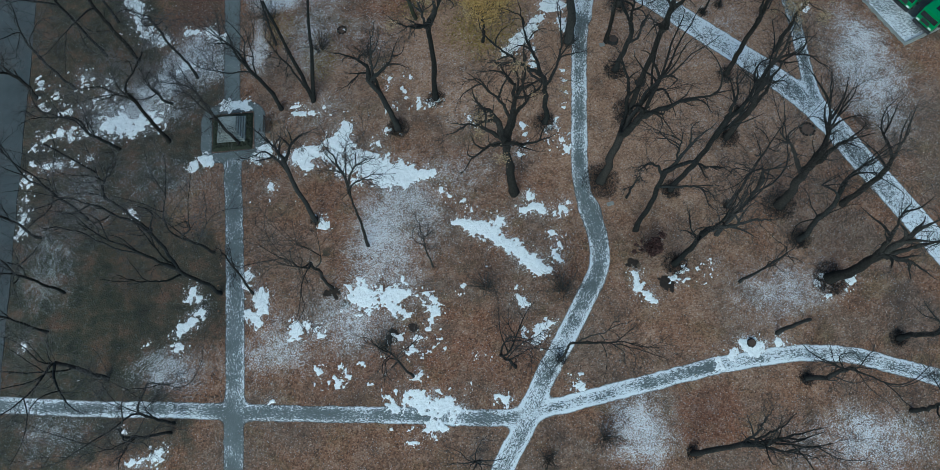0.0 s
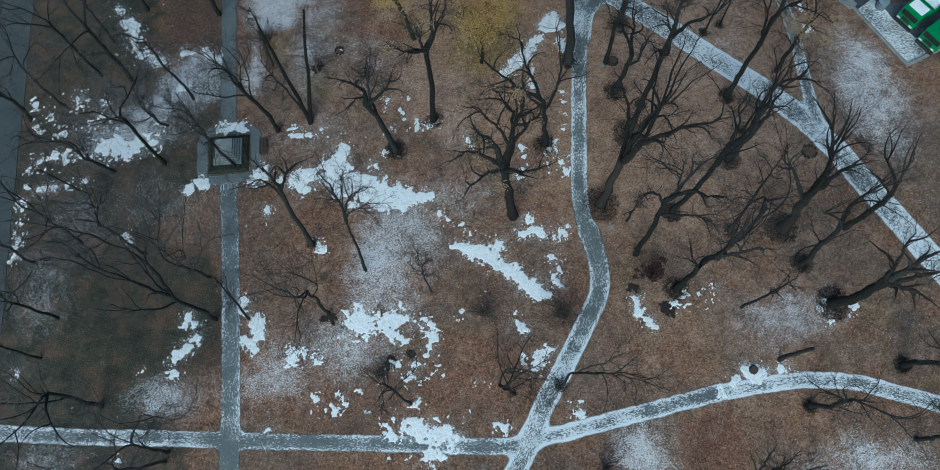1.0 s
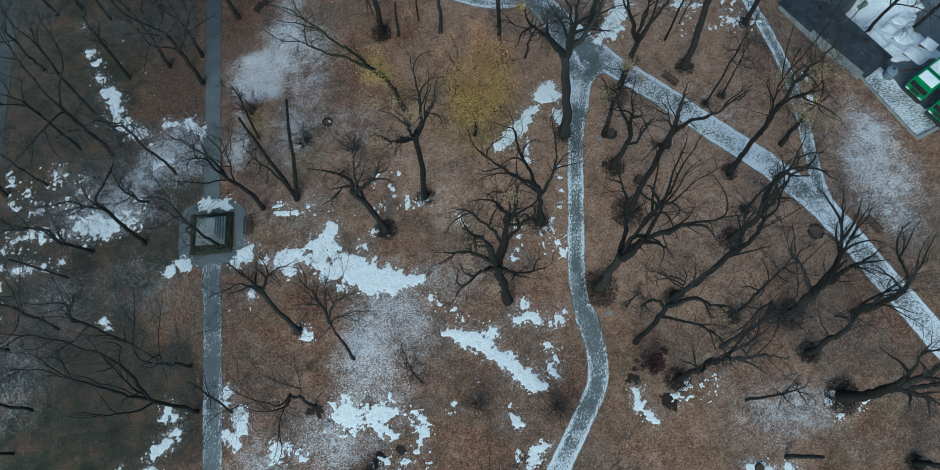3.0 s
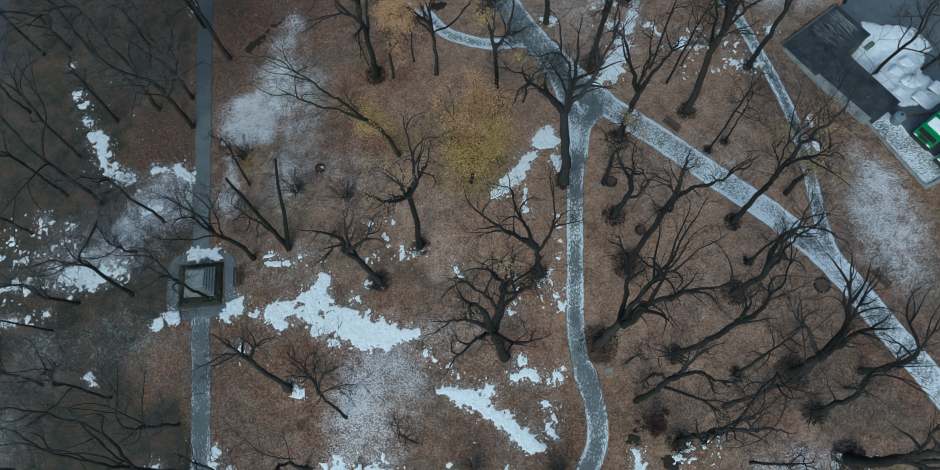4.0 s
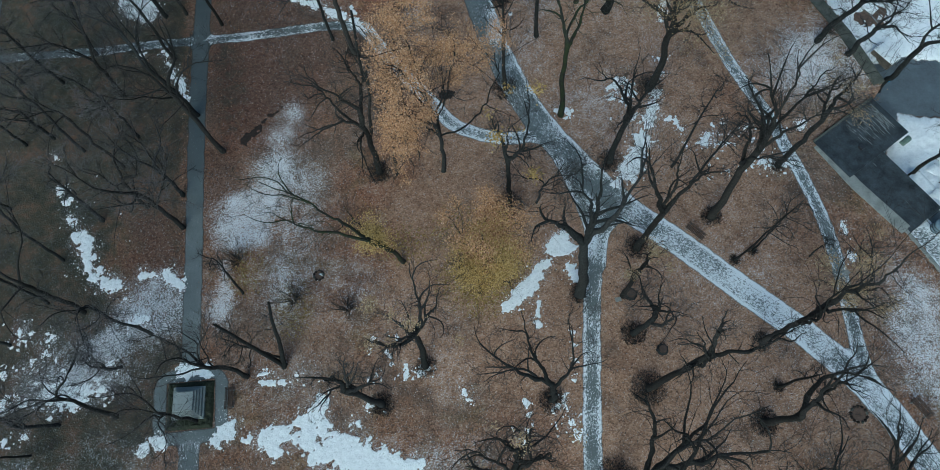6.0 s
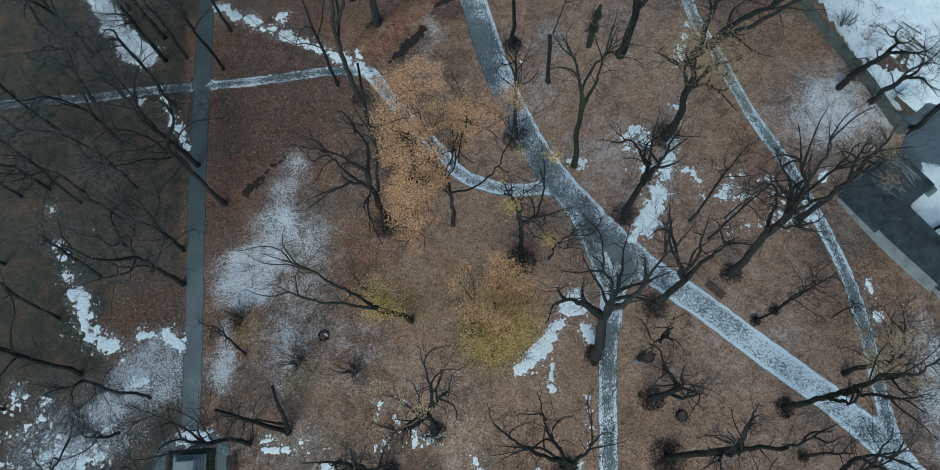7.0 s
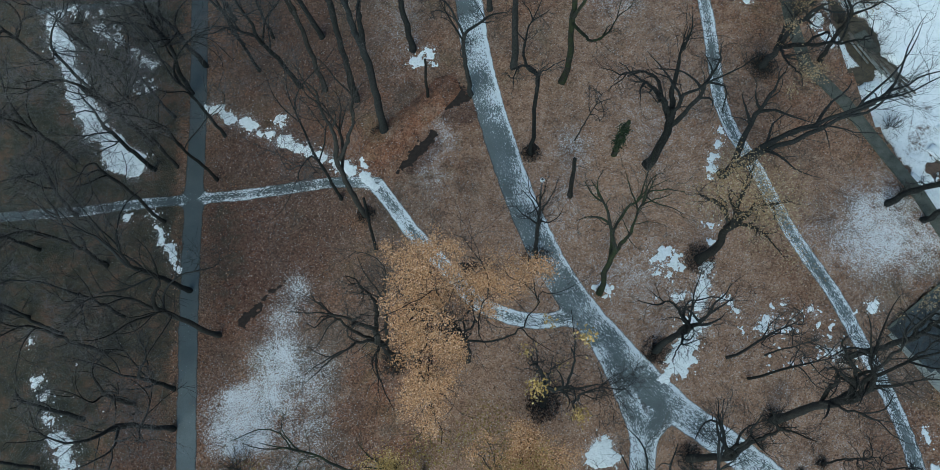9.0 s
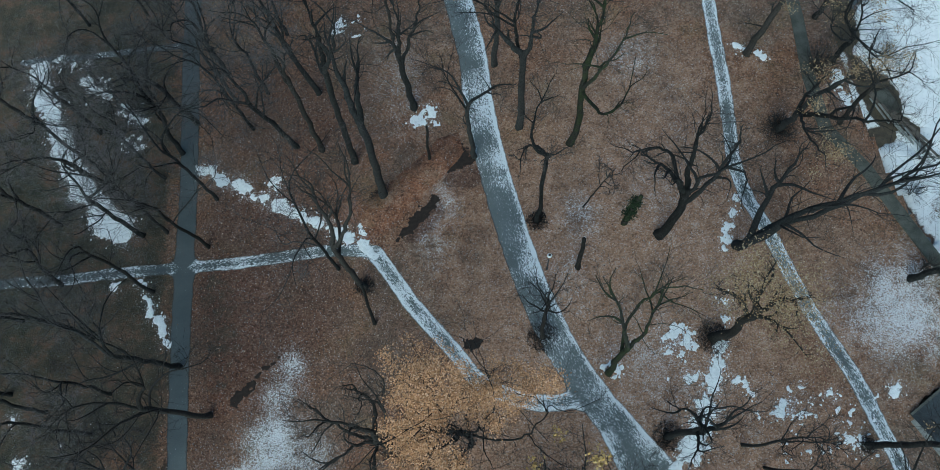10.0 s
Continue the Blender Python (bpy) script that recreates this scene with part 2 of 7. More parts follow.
YELLOW = leaf_material("yellow_leaves", [(0.0, (0.24, 0.15, 0.045)), (0.5, (0.46, 0.3, 0.095)), (1.0, (0.6, 0.43, 0.19))])
IVY = leaf_material("ivy_leaves", [(0.0, (0.012, 0.02, 0.01)), (0.6, (0.026, 0.04, 0.018)), (1.0, (0.05, 0.068, 0.03))])
TAN = leaf_material("tan_leaves", [(0.0, (0.2, 0.12, 0.06)), (0.5, (0.36, 0.25, 0.13)), (1.0, (0.5, 0.4, 0.26))])
RED = leaf_material("dark_red_leaves", [(0.0, (0.024, 0.013, 0.012)), (0.6, (0.055, 0.028, 0.024)), (1.0, (0.1, 0.05, 0.04))])
FALLEN = leaf_material("fallen_leaves", [(0.0, (0.05, 0.03, 0.022)), (0.3, (0.13, 0.065, 0.038)), (0.6, (0.24, 0.12, 0.065)),
                                         (0.85, (0.34, 0.2, 0.12)), (1.0, (0.5, 0.4, 0.32))])
STONE = plain("grey_granite", (0.22, 0.24, 0.235), 0.75, vary=0.2, scale=1.5)
STONE_PALE = plain("pale_granite", (0.27, 0.29, 0.285), 0.75, vary=0.15, scale=1.5)
CONCRETE = plain("weathered_concrete", (0.235, 0.24, 0.225), 0.85, vary=0.4, scale=0.8)
WET_ROOF = plain("dark_roof_sheet", (0.04, 0.046, 0.051), 0.5, vary=0.9, scale=0.8)
YARD_TAR = plain("dark_wet_tar", (0.115, 0.13, 0.142), 0.45, vary=0.35, scale=0.5)
GREEN_PAINT = plain("green_truck_paint", (0.018, 0.2, 0.06), 0.35, vary=0.12, scale=1.5, spec=0.5)
BLACK_RUBBER = plain("black_rubber", (0.02, 0.02, 0.02), 0.8, vary=0.3, scale=4)
DARK_STEEL = plain("dark_steel", (0.06, 0.06, 0.065), 0.5, 0.6, 0.3, 3)
DARK_GLASS = plain("dark_cab_glass", (0.012, 0.016, 0.018), 0.08, vary=0.1, scale=1, spec=0.6)
LAMP_GLASS = plain("headlamp_glass", (0.75, 0.76, 0.76), 0.15, vary=0.1, scale=5, spec=0.6)
TANK_PAINT = plain("blue_grey_paint", (0.16, 0.21, 0.25), 0.5, vary=0.2, scale=2)
CRATE_WOOD = plain("grey_crate_wood", (0.14, 0.12, 0.1), 0.85, vary=0.35, scale=3)
BENCH_WOOD = plain("brown_bench_wood", (0.075, 0.05, 0.038), 0.75, vary=0.35, scale=4)
SOIL = plain("dark_bare_soil", (0.03, 0.022, 0.018), 0.95, vary=0.45, scale=3)
BLUE_TARP = plain("blue_tarp", (0.03, 0.3, 0.5), 0.5, vary=0.2, scale=3)
PALE_GREEN = plain("pale_green_tarp", (0.15, 0.2, 0.16), 0.6, vary=0.25, scale=3)
LITTER_SOIL = plain("soil_under_leaves", (0.12, 0.08, 0.06), 0.95, vary=0.45, scale=3)
EARTH = plain("olive_brown_earth", (0.085, 0.07, 0.05), 0.95, vary=0.5, scale=1.2)
WALL_CONCRETE = plain("mossy_concrete", (0.088, 0.09, 0.076), 0.9, vary=0.5, scale=0.9)
HEDGE = plain("low_box_leaves", (0.026, 0.03, 0.018), 0.85, vary=0.5, scale=6.0)
# ---- mesh helpers ----
def link_mesh(name, verts, faces, material, parent=None, label="", smooth=False):
    me = bpy.data.meshes.new(name)
    me.from_pydata([tuple(v) for v in verts] if not isinstance(verts, np.ndarray) else verts.tolist(), [],
                   faces.tolist() if isinstance(faces, np.ndarray) else faces)
    me.materials.append(material)
    if smooth:
        me.polygons.foreach_set("use_smooth", [True] * len(me.polygons))
    ob = new(name, me)
    if parent is not None:
        ob.parent = parent
    if label:
        ob["label"] = label
    return ob


def part(name, bm, material, parent, label=""):
    me = bpy.data.meshes.new(name)
    bm.to_mesh(me)
    bm.free()
    me.materials.append(material)
    ob = new(name, me)
    ob.parent = parent
    if label:
        ob["label"] = label
    return ob


def thing(name, x, y, z, turn, label, category, group="", kind=""):
    ob = new(name)
    ob.empty_display_size = 0.2
    ob.matrix_world = pose(x, y, z, 0, 0, turn)
    return tagged(ob, label, category, group, kind)


def box(size, at=(0, 0, 0), bevel=0.0, turn=0.0, bm=None):
    """A bevelled box on its base centre."""
    bm = bm or bmesh.new()
    made = bmesh.ops.create_cube(bm, size=1.0, matrix=Matrix.Translation((at[0], at[1], at[2] + size[2] / 2)) @ pose(0, 0, 0, 0, 0, turn)
                                 @ Matrix.Diagonal((*size, 1)))
    if bevel:
        edges = list({e for v in made["verts"] for e in v.link_edges})
        bmesh.ops.bevel(bm, geom=edges, offset=bevel, segments=2, affect="EDGES", profile=0.6)
    return bm


def rod(r, a, b, sides=10, r2=None, bm=None):
    bm = bm or bmesh.new()
    a, b = Vector(a), Vector(b)
    m = Matrix.Translation((a + b) / 2) @ (b - a).to_track_quat("Z", "Y").to_matrix().to_4x4()
    bmesh.ops.create_cone(bm, cap_ends=True, segments=sides, radius1=r, radius2=r if r2 is None else r2, depth=(b - a).length, matrix=m)
    return bm


def smooth_noise(x, y, scale, seed):
    """Value noise in numpy, 0 to 1, with three octaves."""
    total, amp, norm = np.zeros_like(x), 1.0, 0.0
    for k in range(3):
        sx, sy = x * scale * 2 ** k + 37.1 * seed, y * scale * 2 ** k - 11.7 * seed
        ix, iy = np.floor(sx), np.floor(sy)
        fx, fy = sx - ix, sy - iy
        fx, fy = fx * fx * (3 - 2 * fx), fy * fy * (3 - 2 * fy)

        def rnd(a, b):
            v = np.sin(a * 127.1 + b * 311.7 + seed * 74.7 + k * 19.3) * 43758.5453
            return v - np.floor(v)

        v = (rnd(ix, iy) * (1 - fx) + rnd(ix + 1, iy) * fx) * (1 - fy) + (rnd(ix, iy + 1) * (1 - fx) + rnd(ix + 1, iy + 1) * fx) * fy
        total, norm, amp = total + v * amp, norm + amp, amp * 0.55
    return total / norm


def cut_field(xs, ys, field, layers):
    """Triangles of a grid where field > 0, cut along its zero line. layers: further values at the nodes, carried to the new points.
    Returns xy, the layers and the faces."""
    w, h = len(xs), len(ys)
    gx, gy = np.meshgrid(xs, ys)
    flat = field.ravel()
    node = np.arange(w * h).reshape(h, w)
    a, b, c, d = node[:-1, :-1].ravel(), node[:-1, 1:].ravel(), node[1:, 1:].ravel(), node[1:, :-1].ravel()
    tris = np.concatenate([np.stack([a, b, c], 1), np.stack([a, c, d], 1)])
    inside = flat > 0
    count = inside[tris].sum(1)
    pieces, keys = [], []

    def cross(p, q):
        lo, hi = np.minimum(p, q), np.maximum(p, q)
        return -(lo.astype(np.int64) * (w * h) + hi) - 1

    full = tris[count == 3].astype(np.int64)
    pieces.append(full)
    one = tris[count == 1]
    if len(one):
        k = inside[one].argmax(1)
        r = np.arange(len(one))
        p, q, s = one[r, k], one[r, (k + 1) % 3], one[r, (k + 2) % 3]
        pieces.append(np.stack([p.astype(np.int64), cross(p, q), cross(p, s)], 1))
    two = tris[count == 2]
    if len(two):
        k = (~inside[two]).argmax(1)
        r = np.arange(len(two))
        o, p, q = two[r, k], two[r, (k + 1) % 3], two[r, (k + 2) % 3]
        e1, e2 = cross(q, o), cross(o, p)
        pieces.append(np.stack([p.astype(np.int64), q.astype(np.int64), e1], 1))
        pieces.append(np.stack([p.astype(np.int64), e1, e2], 1))
    faces = np.concatenate(pieces)
    ids, faces = np.unique(faces, return_inverse=True)
    faces = faces.reshape(-1, 3)
    cut = ids < 0
    k = -(ids[cut] + 1)
    lo, hi = k // (w * h), k % (w * h)
    t = flat[lo] / (flat[lo] - flat[hi])
    out = []
    for layer in (gx, gy, *layers):
        layer = layer.ravel()
        v = np.empty(len(ids))
        v[~cut] = layer[ids[~cut]]
        v[cut] = layer[lo] * (1 - t) + layer[hi] * t
        out.append(v)
    edge = np.zeros(len(ids), bool)
    edge[cut] = True
    return out, faces, edge


def set_layer(ob, name, values, kind="FLOAT"):
    a = ob.data.attributes.new(name, kind, "POINT")
    a.data.foreach_set("value" if kind == "FLOAT" else "vector", np.asarray(values, dtype=np.float32).ravel())


def soft_spots(x, y, spots):
    """The greatest of some soft ellipses (x, y, rx, ry, strength), 0 to 1."""
    v = np.zeros_like(x)
    for cx, cy, rx, ry, s in spots:
        v = np.maximum(v, s * np.exp(-(((x - cx) / rx) ** 2 + ((y - cy) / ry) ** 2) ** 1.5 * 0.7))
    return v


# ---- ground ----
FROST_SOUTH = [(-9, 25.5, 3.6, 6.6, 0.85), (-13, 18, 6.2, 3.7, 0.55), (-21, 17, 2.5, 3.1, 0.70), (-31, 15, 4.9, 2.4, 0.50), (-45, 28, 3.9, 4.7, 0.45),
               (14.2, 4.2, 3.4, 3.6, 0.8), (35, 0.8, 6.5, 3.0, 0.7), (-20.9, 16.1, 3.6, 2.6, 0.75), (-31.5, 15.1, 4.0, 2.4, 0.75), (32.4, 16.5, 4.2, 3.0, 0.55), (30, 16, 4.4, 3.1, 0.50), (-43, 10, 3.6, 2.3, 0.45), (-6, 29, 4.4, 5.7, 0.80)]
FROST_MIDDLE = [(30, 34, 10, 8, 0.22), (-29, 51, 4.3, 4.0, 0.75), (-15, 53, 4.3, 4.9, 0.50), (-37, 45, 7.7, 3.1, 0.65), (46, 40, 3.9, 8.5, 0.8), (-2, 33, 5.2, 2.8, 0.50),
                (0, 43, 2.7, 6.1, 0.35), (-37, 48, 5.8, 3.4, 0.50), (-33, 36, 5.5, 3.6, 0.45), (-41, 35, 3.7, 4.2, 0.40), (48, 38, 3.8, 5.0, 0.35),
                (-4, 47, 3.4, 3.3, 0.30), (-16, 43, 4.4, 2.6, 0.40), (-10, 51, 3.9, 4.1, 0.35), (-28, 51, 3.9, 3.5, 0.75)]
FROST_NORTH = [(13.4, 79.3, 4, 7, 0.42), (16.4, 69.1, 6, 5, 0.36), (19, 66, 9, 10, 0.36), (27, 50, 8, 8, 0.28), (-14, 62.5, 3, 3.5, 0.6), (-14.6, 72, 1.6, 2.2, 0.7), (-15.6, 68.5, 2.2, 2.5, 0.7), (-16.5, 64.8, 3.2, 2.8, 0.85), (-18.2, 61, 4.6, 2.8, 1.0), (-19.5, 58.6, 4.0, 2.3, 0.95),
               (-14.5, 58.5, 3.2, 2.6, 0.65), (-13.5, 56, 2, 2, 0.5), (-22.2, 54, 1.2, 1.6, 0.6), (-22.3, 51, 1.6, 2.2, 0.7), (-15.8, 52.5, 2.0, 3.5, 0.6),
               (-28.5, 53.4, 2.2, 1.6, 0.85), (-31, 50.8, 2.6, 1.8, 0.9), (-33.5, 48, 3.0, 2.0, 0.9), (-36, 45.4, 3.0, 2.0, 0.9), (43, 71, 6.5, 5.2, 0.85),
               (13, 77, 3.2, 5.0, 0.50), (14, 70, 3.7, 2.7, 0.45), (15, 83, 2.9, 3.1, 0.50), (17, 69, 3.8, 2.8, 0.50), (1.6, 86.6, 1.6, 3.0, 0.5), (-0.2, 82, 1.6, 3.2, 0.45),
               (-2, 101, 2.6, 5.8, 0.40), (22, 101, 3.8, 2.9, 0.40), (16, 72, 11, 15, 0.3), (24, 84, 9, 14, 0.3)]
RUST = [(-7.0, 83.8, 1.5, 1.3, 1.3), (-5.4, 85.0, 1.5, 1.3, 1.4), (-3.8, 86.3, 1.5, 1.3, 1.4), (-2.2, 87.8, 1.5, 1.3, 1.4), (-0.6, 89.2, 1.5, 1.3, 1.4), (0.8, 90.6, 1.5, 1.3, 1.3), (-20, 74, 4, 10, 1.0), (-8, 90, 12, 9, 0.7), (21.4, 4.6, 4.0, 3.4, 1.2), (1, 58, 13, 11, 1.05), (10, 67, 10, 12, 0.9), (-30, 60, 5, 10, 0.5), (-6, 14, 17, 6, 0.8), (14, 45, 10, 10, 0.7), (8, 34, 6, 8, 0.8), (-12, 31, 5, 5, 0.7), (22, 42, 9, 9, 0.6)]
# mossy ground; the western spots also paint in the shade there
MOSS_AND_SHADE = [(-42, 20, 9, 14, 0.9), (-38, 36, 7, 5, 0.6), (-40, 60, 9, 10, 0.7), (-42, 85, 9, 16, 0.8), (-33, 104, 8, 9, 0.8), (-31, 28, 4, 6, 0.5), (-46, 5, 8, 7, 0.7), (20, 74, 5, 6, 0.3)]
# dark litter; the broad north-western spots imitate shade under the crowns
DAMP_AND_SHADE = [(-0.9, 84.5, 1.0, 0.9, 1.6), (-1.8, 83.4, 0.9, 0.7, 1.6), (0.2, 85.7, 0.9, 1.0, 1.6), (3.3, 91.1, 1.2, 1.0, 1.6), (4.0, 89.0, 1.3, 1.1, 1.6), (2.5, 89.0, 0.9, 0.9, 1.6), (21.4, 4.6, 3.4, 3.0, 0.5), (25.4, 9.9, 2, 1, 0.4), (-17, 80, 8.5, 13, 0.9), (-13, 97, 10, 9, 0.7), (-22.5, 64, 2.5, 9, 0.6), (-4, 72, 7, 7, 0.45), (-29, 58, 5, 8, 0.7), (-2, 98, 9, 6, 0.4), (-12, 14, 8, 4, 0.4)]
PALE_SPOTS = [(4.9, 62.6, 6, 6, 1.25), (6.1, 54.9, 6, 5, 1.25), (27.0, 57.9, 8, 7, 1.2), (16.4, 69.1, 10, 10, 1.3), (22, 34, 14, 10, 0.8), (-0.4, 47.7, 4.5, 8, 1.3), (10.2, 46.5, 9, 10, 1.0), (-1.6, 59.2, 4, 4, 0.8), (19, 57, 14, 14, 1.15), (17, 72, 16, 22, 1.1), (14, 46, 10, 12, 0.75), (28, 42, 13, 14, 0.95), (22, 92, 13, 14, 0.6), (36, 72, 8, 14, 0.55), (4, 100, 9, 9, 0.4), (26, 16, 14, 10, 0.4), (-8, 44, 10, 8, 0.35)]
YELLOWED = [(-19.8, 53.9, 2.2, 2.6, 0.6), (-15.0, 49.8, 2, 3.2, 0.65), (4.5, 51, 4.6, 4.2, 0.8), (2.5, 56, 4, 3.5, 0.45), (-3, 55, 3, 2.5, 0.5)]
# small wet spots, and broad western ones that paint in tree shade
WET_AND_SHADE = [(-8.9, 15.9, 0.8, 0.7, 0.85), (-14.5, 21.1, 0.8, 0.7, 0.85), (-6.8, 16.5, 0.8, 0.7, 0.85), (-13.6, 20.0, 0.8, 0.7, 0.85), (-9.9, 14.9, 0.8, 0.7, 0.85), (-15.2, 25.7, 0.8, 0.7, 0.85), (19.3, 18.4, 0.8, 0.7, 0.85), (16.6, 20.6, 0.8, 0.7, 0.85), (-30, 58, 4, 7, 0.42), (-21.5, 77, 3.2, 11, 0.56), (-15, 97, 8, 7, 0.42), (-28, 76, 4, 14, 0.7), (-28, 98, 5, 12, 0.7), (-37, 76, 10, 14, 0.75), (-38, 100, 10, 14, 0.7), (-31, 66, 4.5, 8, 0.6), (-42, 55, 8, 9, 0.6), (-41, 26, 10, 10, 0.75), (-46, 8, 8, 8, 0.65), (-30, 90, 5, 9, 0.6), (-36, 38.5, 6, 2.5, 0.5), (-39.5, 19.8, 5.5, 1.8, 1.0), (-34, 20, 3, 1.5, 0.8), (-2, 34.2, 3.5, 0.5, 0.5)]
YARD = [(44.6, 125), (44.6, 104), (44.2, 95), (45.6, 84), (48.0, 74), (49.9, 67), (41.0, 61.6), (43.8, 56.2), (47.6, 50.6), (51.2, 42.6), (63, 46.9), (140, 60), (140, 125)]
YARD_Z = -3.0


def yard_level(y):
    """The yard ramps down from the trucks to the sheds."""
    return -0.35 + (YARD_Z + 0.35) * np.clip((np.asarray(y, float) - 51.0) / 9.0, 0, 1)


def inside_polygon(x, y, poly):
    v = np.zeros(x.shape, bool)
    for (x0, y0), (x1, y1) in zip(poly, poly[1:] + poly[:1]):
        with np.errstate(divide="ignore", invalid="ignore"):
            v ^= ((y0 > y) != (y1 > y)) & (x < (x1 - x0) * (y - y0) / (y1 - y0 + 1e-12) + x0)
    return v


def build_ground():
    far = [-1500, -700, -350, -180, -110]
    xs = np.array(far + list(np.arange(-66, 70.01, 0.5)) + [110, 180, 350, 700, 1500])
    ys = np.array(far + list(np.arange(-20, 130.01, 0.5)) + [180, 260, 400, 800, 1500])
    gx, gy = np.meshgrid(xs, ys)
    low = inside_polygon(gx, gy, YARD)
    z = np.where(low, yard_level(gy), 0.0)
    w, h = len(xs), len(ys)
    node = np.arange(w * h).reshape(h, w)
    faces = np.stack([node[:-1, :-1].ravel(), node[:-1, 1:].ravel(), node[1:, 1:].ravel(), node[1:, :-1].ravel()], 1)
    ob = link_mesh("ground", np.stack([gx.ravel(), gy.ravel(), z.ravel()], 1), faces, GROUND)
    x, y = gx.ravel(), gy.ravel()
    wobble = 0.55 + 0.9 * smooth_noise(x, y, 0.25, 3)
    frost = soft_spots(x + 2.5 * (smooth_noise(x, y, 0.3, 5) - 0.5), y + 2.5 * (smooth_noise(x, y, 0.3, 9) - 0.5), FROST_SOUTH + FROST_MIDDLE + FROST_NORTH)
    halo = np.zeros_like(x)
    for cx, cy, r in SNOW_SPOTS:
        near = np.flatnonzero((np.abs(x - cx) < 5) & (np.abs(y - cy) < 5))
        q = np.hypot(x[near] - cx, y[near] - cy) / (1.1 * r + 0.55)
        halo[near] = np.maximum(halo[near], min(0.8, 0.2 + 0.75 * r) * np.exp(-q ** 2 * 0.8))
    frost = np.maximum(frost, halo)
    set_layer(ob, "frost", np.clip(frost * wobble + 0.24 * np.maximum(0, smooth_noise(x, y, 0.1, 4) - 0.25), 0, 1))
    # painted shade: the whole west side is darkened in both layers below
    wx = x + 7 * (smooth_noise(x, y, 0.16, 14) - 0.5) * np.clip((62 - y) / 8, 0, 1)
    west = np.clip((-25.4 - wx) / 2, 0, 1) * np.clip((y - 2) / 8, 0, 1) * (1 - soft_spots(wx, y, [(-30.5, 58, 3.2, 7, 0.75), (-28, 14, 3, 4, 0.6), (-29, 33, 3, 4, 0.6)]))
    set_layer(ob, "dimmed", np.maximum(soft_spots(x, y, WET_AND_SHADE), 0.9 * west))
    set_layer(ob, "rust", soft_spots(x, y, RUST))
    set_layer(ob, "paler", soft_spots(x, y, PALE_SPOTS))
    set_layer(ob, "darkened", soft_spots(x, y, DAMP_AND_SHADE))
    set_layer(ob, "moss", np.maximum(soft_spots(x, y, MOSS_AND_SHADE), 0.42 * west))
    set_layer(ob, "yellow", soft_spots(x, y, YELLOWED))
    tagged(ob, "brown leaf litter dusted with frost, moss and painted shade towards the road", "ground", kind="structure")


# ---- paths: (x, y) along the middle, half width, share of frost ----
PATHS = [
    ([(-25.2, -12), (-25.2, 4.7), (-25.0, 15.4), (-25.0, 28.3), (-25.2, 37.0)], 0.98, 0.22),
    ([(-25.2, 45.0), (-25.1, 60), (-25.1, 70), (-24.9, 80), (-24.5, 92), (-24.5, 106), (-24.4, 114), (-24.3, 140)], 0.95, -0.12),
    ([(-60, 14.9), (-48.7, 13.5), (-39.6, 12.1), (-32.3, 11.2), (-25.2, 10.2), (-18.6, 9.3), (-9.8, 8.2), (-2.2, 7.1), (2.4, 6.6)], 0.82, 0.3),
    ([(-4.5, -6), (0.5, 1.9), (2.8, 5.2), (5.4, 9.6), (8.1, 13.4), (10.9, 17.5), (12.8, 20.6), (13.3, 23.7), (12.9, 27.1)], 1.08, 0.36),
    ([(12.9, 27.1), (12.5, 29.9), (12.8, 33.4),
      (14.0, 41.4), (14.9, 47.0), (15.8, 51.0), (17.0, 54.2), (19.2, 56.3)], 0.9, 0.36),
    ([(15.8, 51.0), (16.3, 54.5), (15.4, 59.0), (14.2, 63.5)], 1.0, 0.45),
    ([(3.0, 140), (4.4, 118), (5.0, 110), (5.8, 103), (5.9, 96.6), (6.5, 90.3), (7.5, 83.7), (8.8, 77.4), (10.6, 71.4), (13.1, 66.1), (16.2, 61.4), (19.0, 57.4)], 1.55, 0.42),
    ([(19.0, 57.4), (22.3, 54.2), (25.0, 51.6), (30.2, 46.2), (34.8, 41.5), (39.5, 35.5), (43.2, 28.0), (45.7, 23.0), (47.9, 18.4), (53, 8), (58, -4)], 1.42, 0.56),
    ([(11.4, 65.9), (8.2, 66.0), (5.5, 66.9), (2.9, 68.5), (1.0, 71.3), (-1.0, 74.1), (-2.6, 76.3), (-4.1, 78.9), (-5.7, 81.5)], 0.8, 0.5),
    ([(-60, 83.4), (-43.1, 83.0), (-37.1, 82.7), (-31.8, 82.8), (-24.5, 82.6)], 0.58, 0.2),
    ([(-24.5, 82.6), (-19.3, 82.5), (-13.4, 82.7), (-9.8, 82.7), (-6.0, 82.2)], 0.62, 0.3),
    ([(-43.0, 108.1), (-35.7, 108.0), (-25.8, 108.1)], 0.4, 0.25),
    ([(34, 125), (32.4, 111), (31.9, 106.5), (31.6, 102), (31.4, 96.9), (31.0, 92.1), (30.6, 87.4), (31.0, 83.7), (32.1, 80.3), (34.0, 73.0), (35.3, 69.2),
      (36.7, 65.5), (38.0, 60.5), (39.2, 55.0), (39.7, 50.5), (39.7, 45.8), (39.5, 40.1), (39.6, 36.4)], 0.74, 0.38),
    ([(3.6, 6.9), (7.2, 7.3), (10.8, 7.8), (16.9, 8.6), (22.9, 9.4), (29.0, 9.7), (31.9, 9.6), (35.9, 8.9), (40.1, 7.3), (43.7, 5.8), (60, -1)], 0.85, 0.46),
]


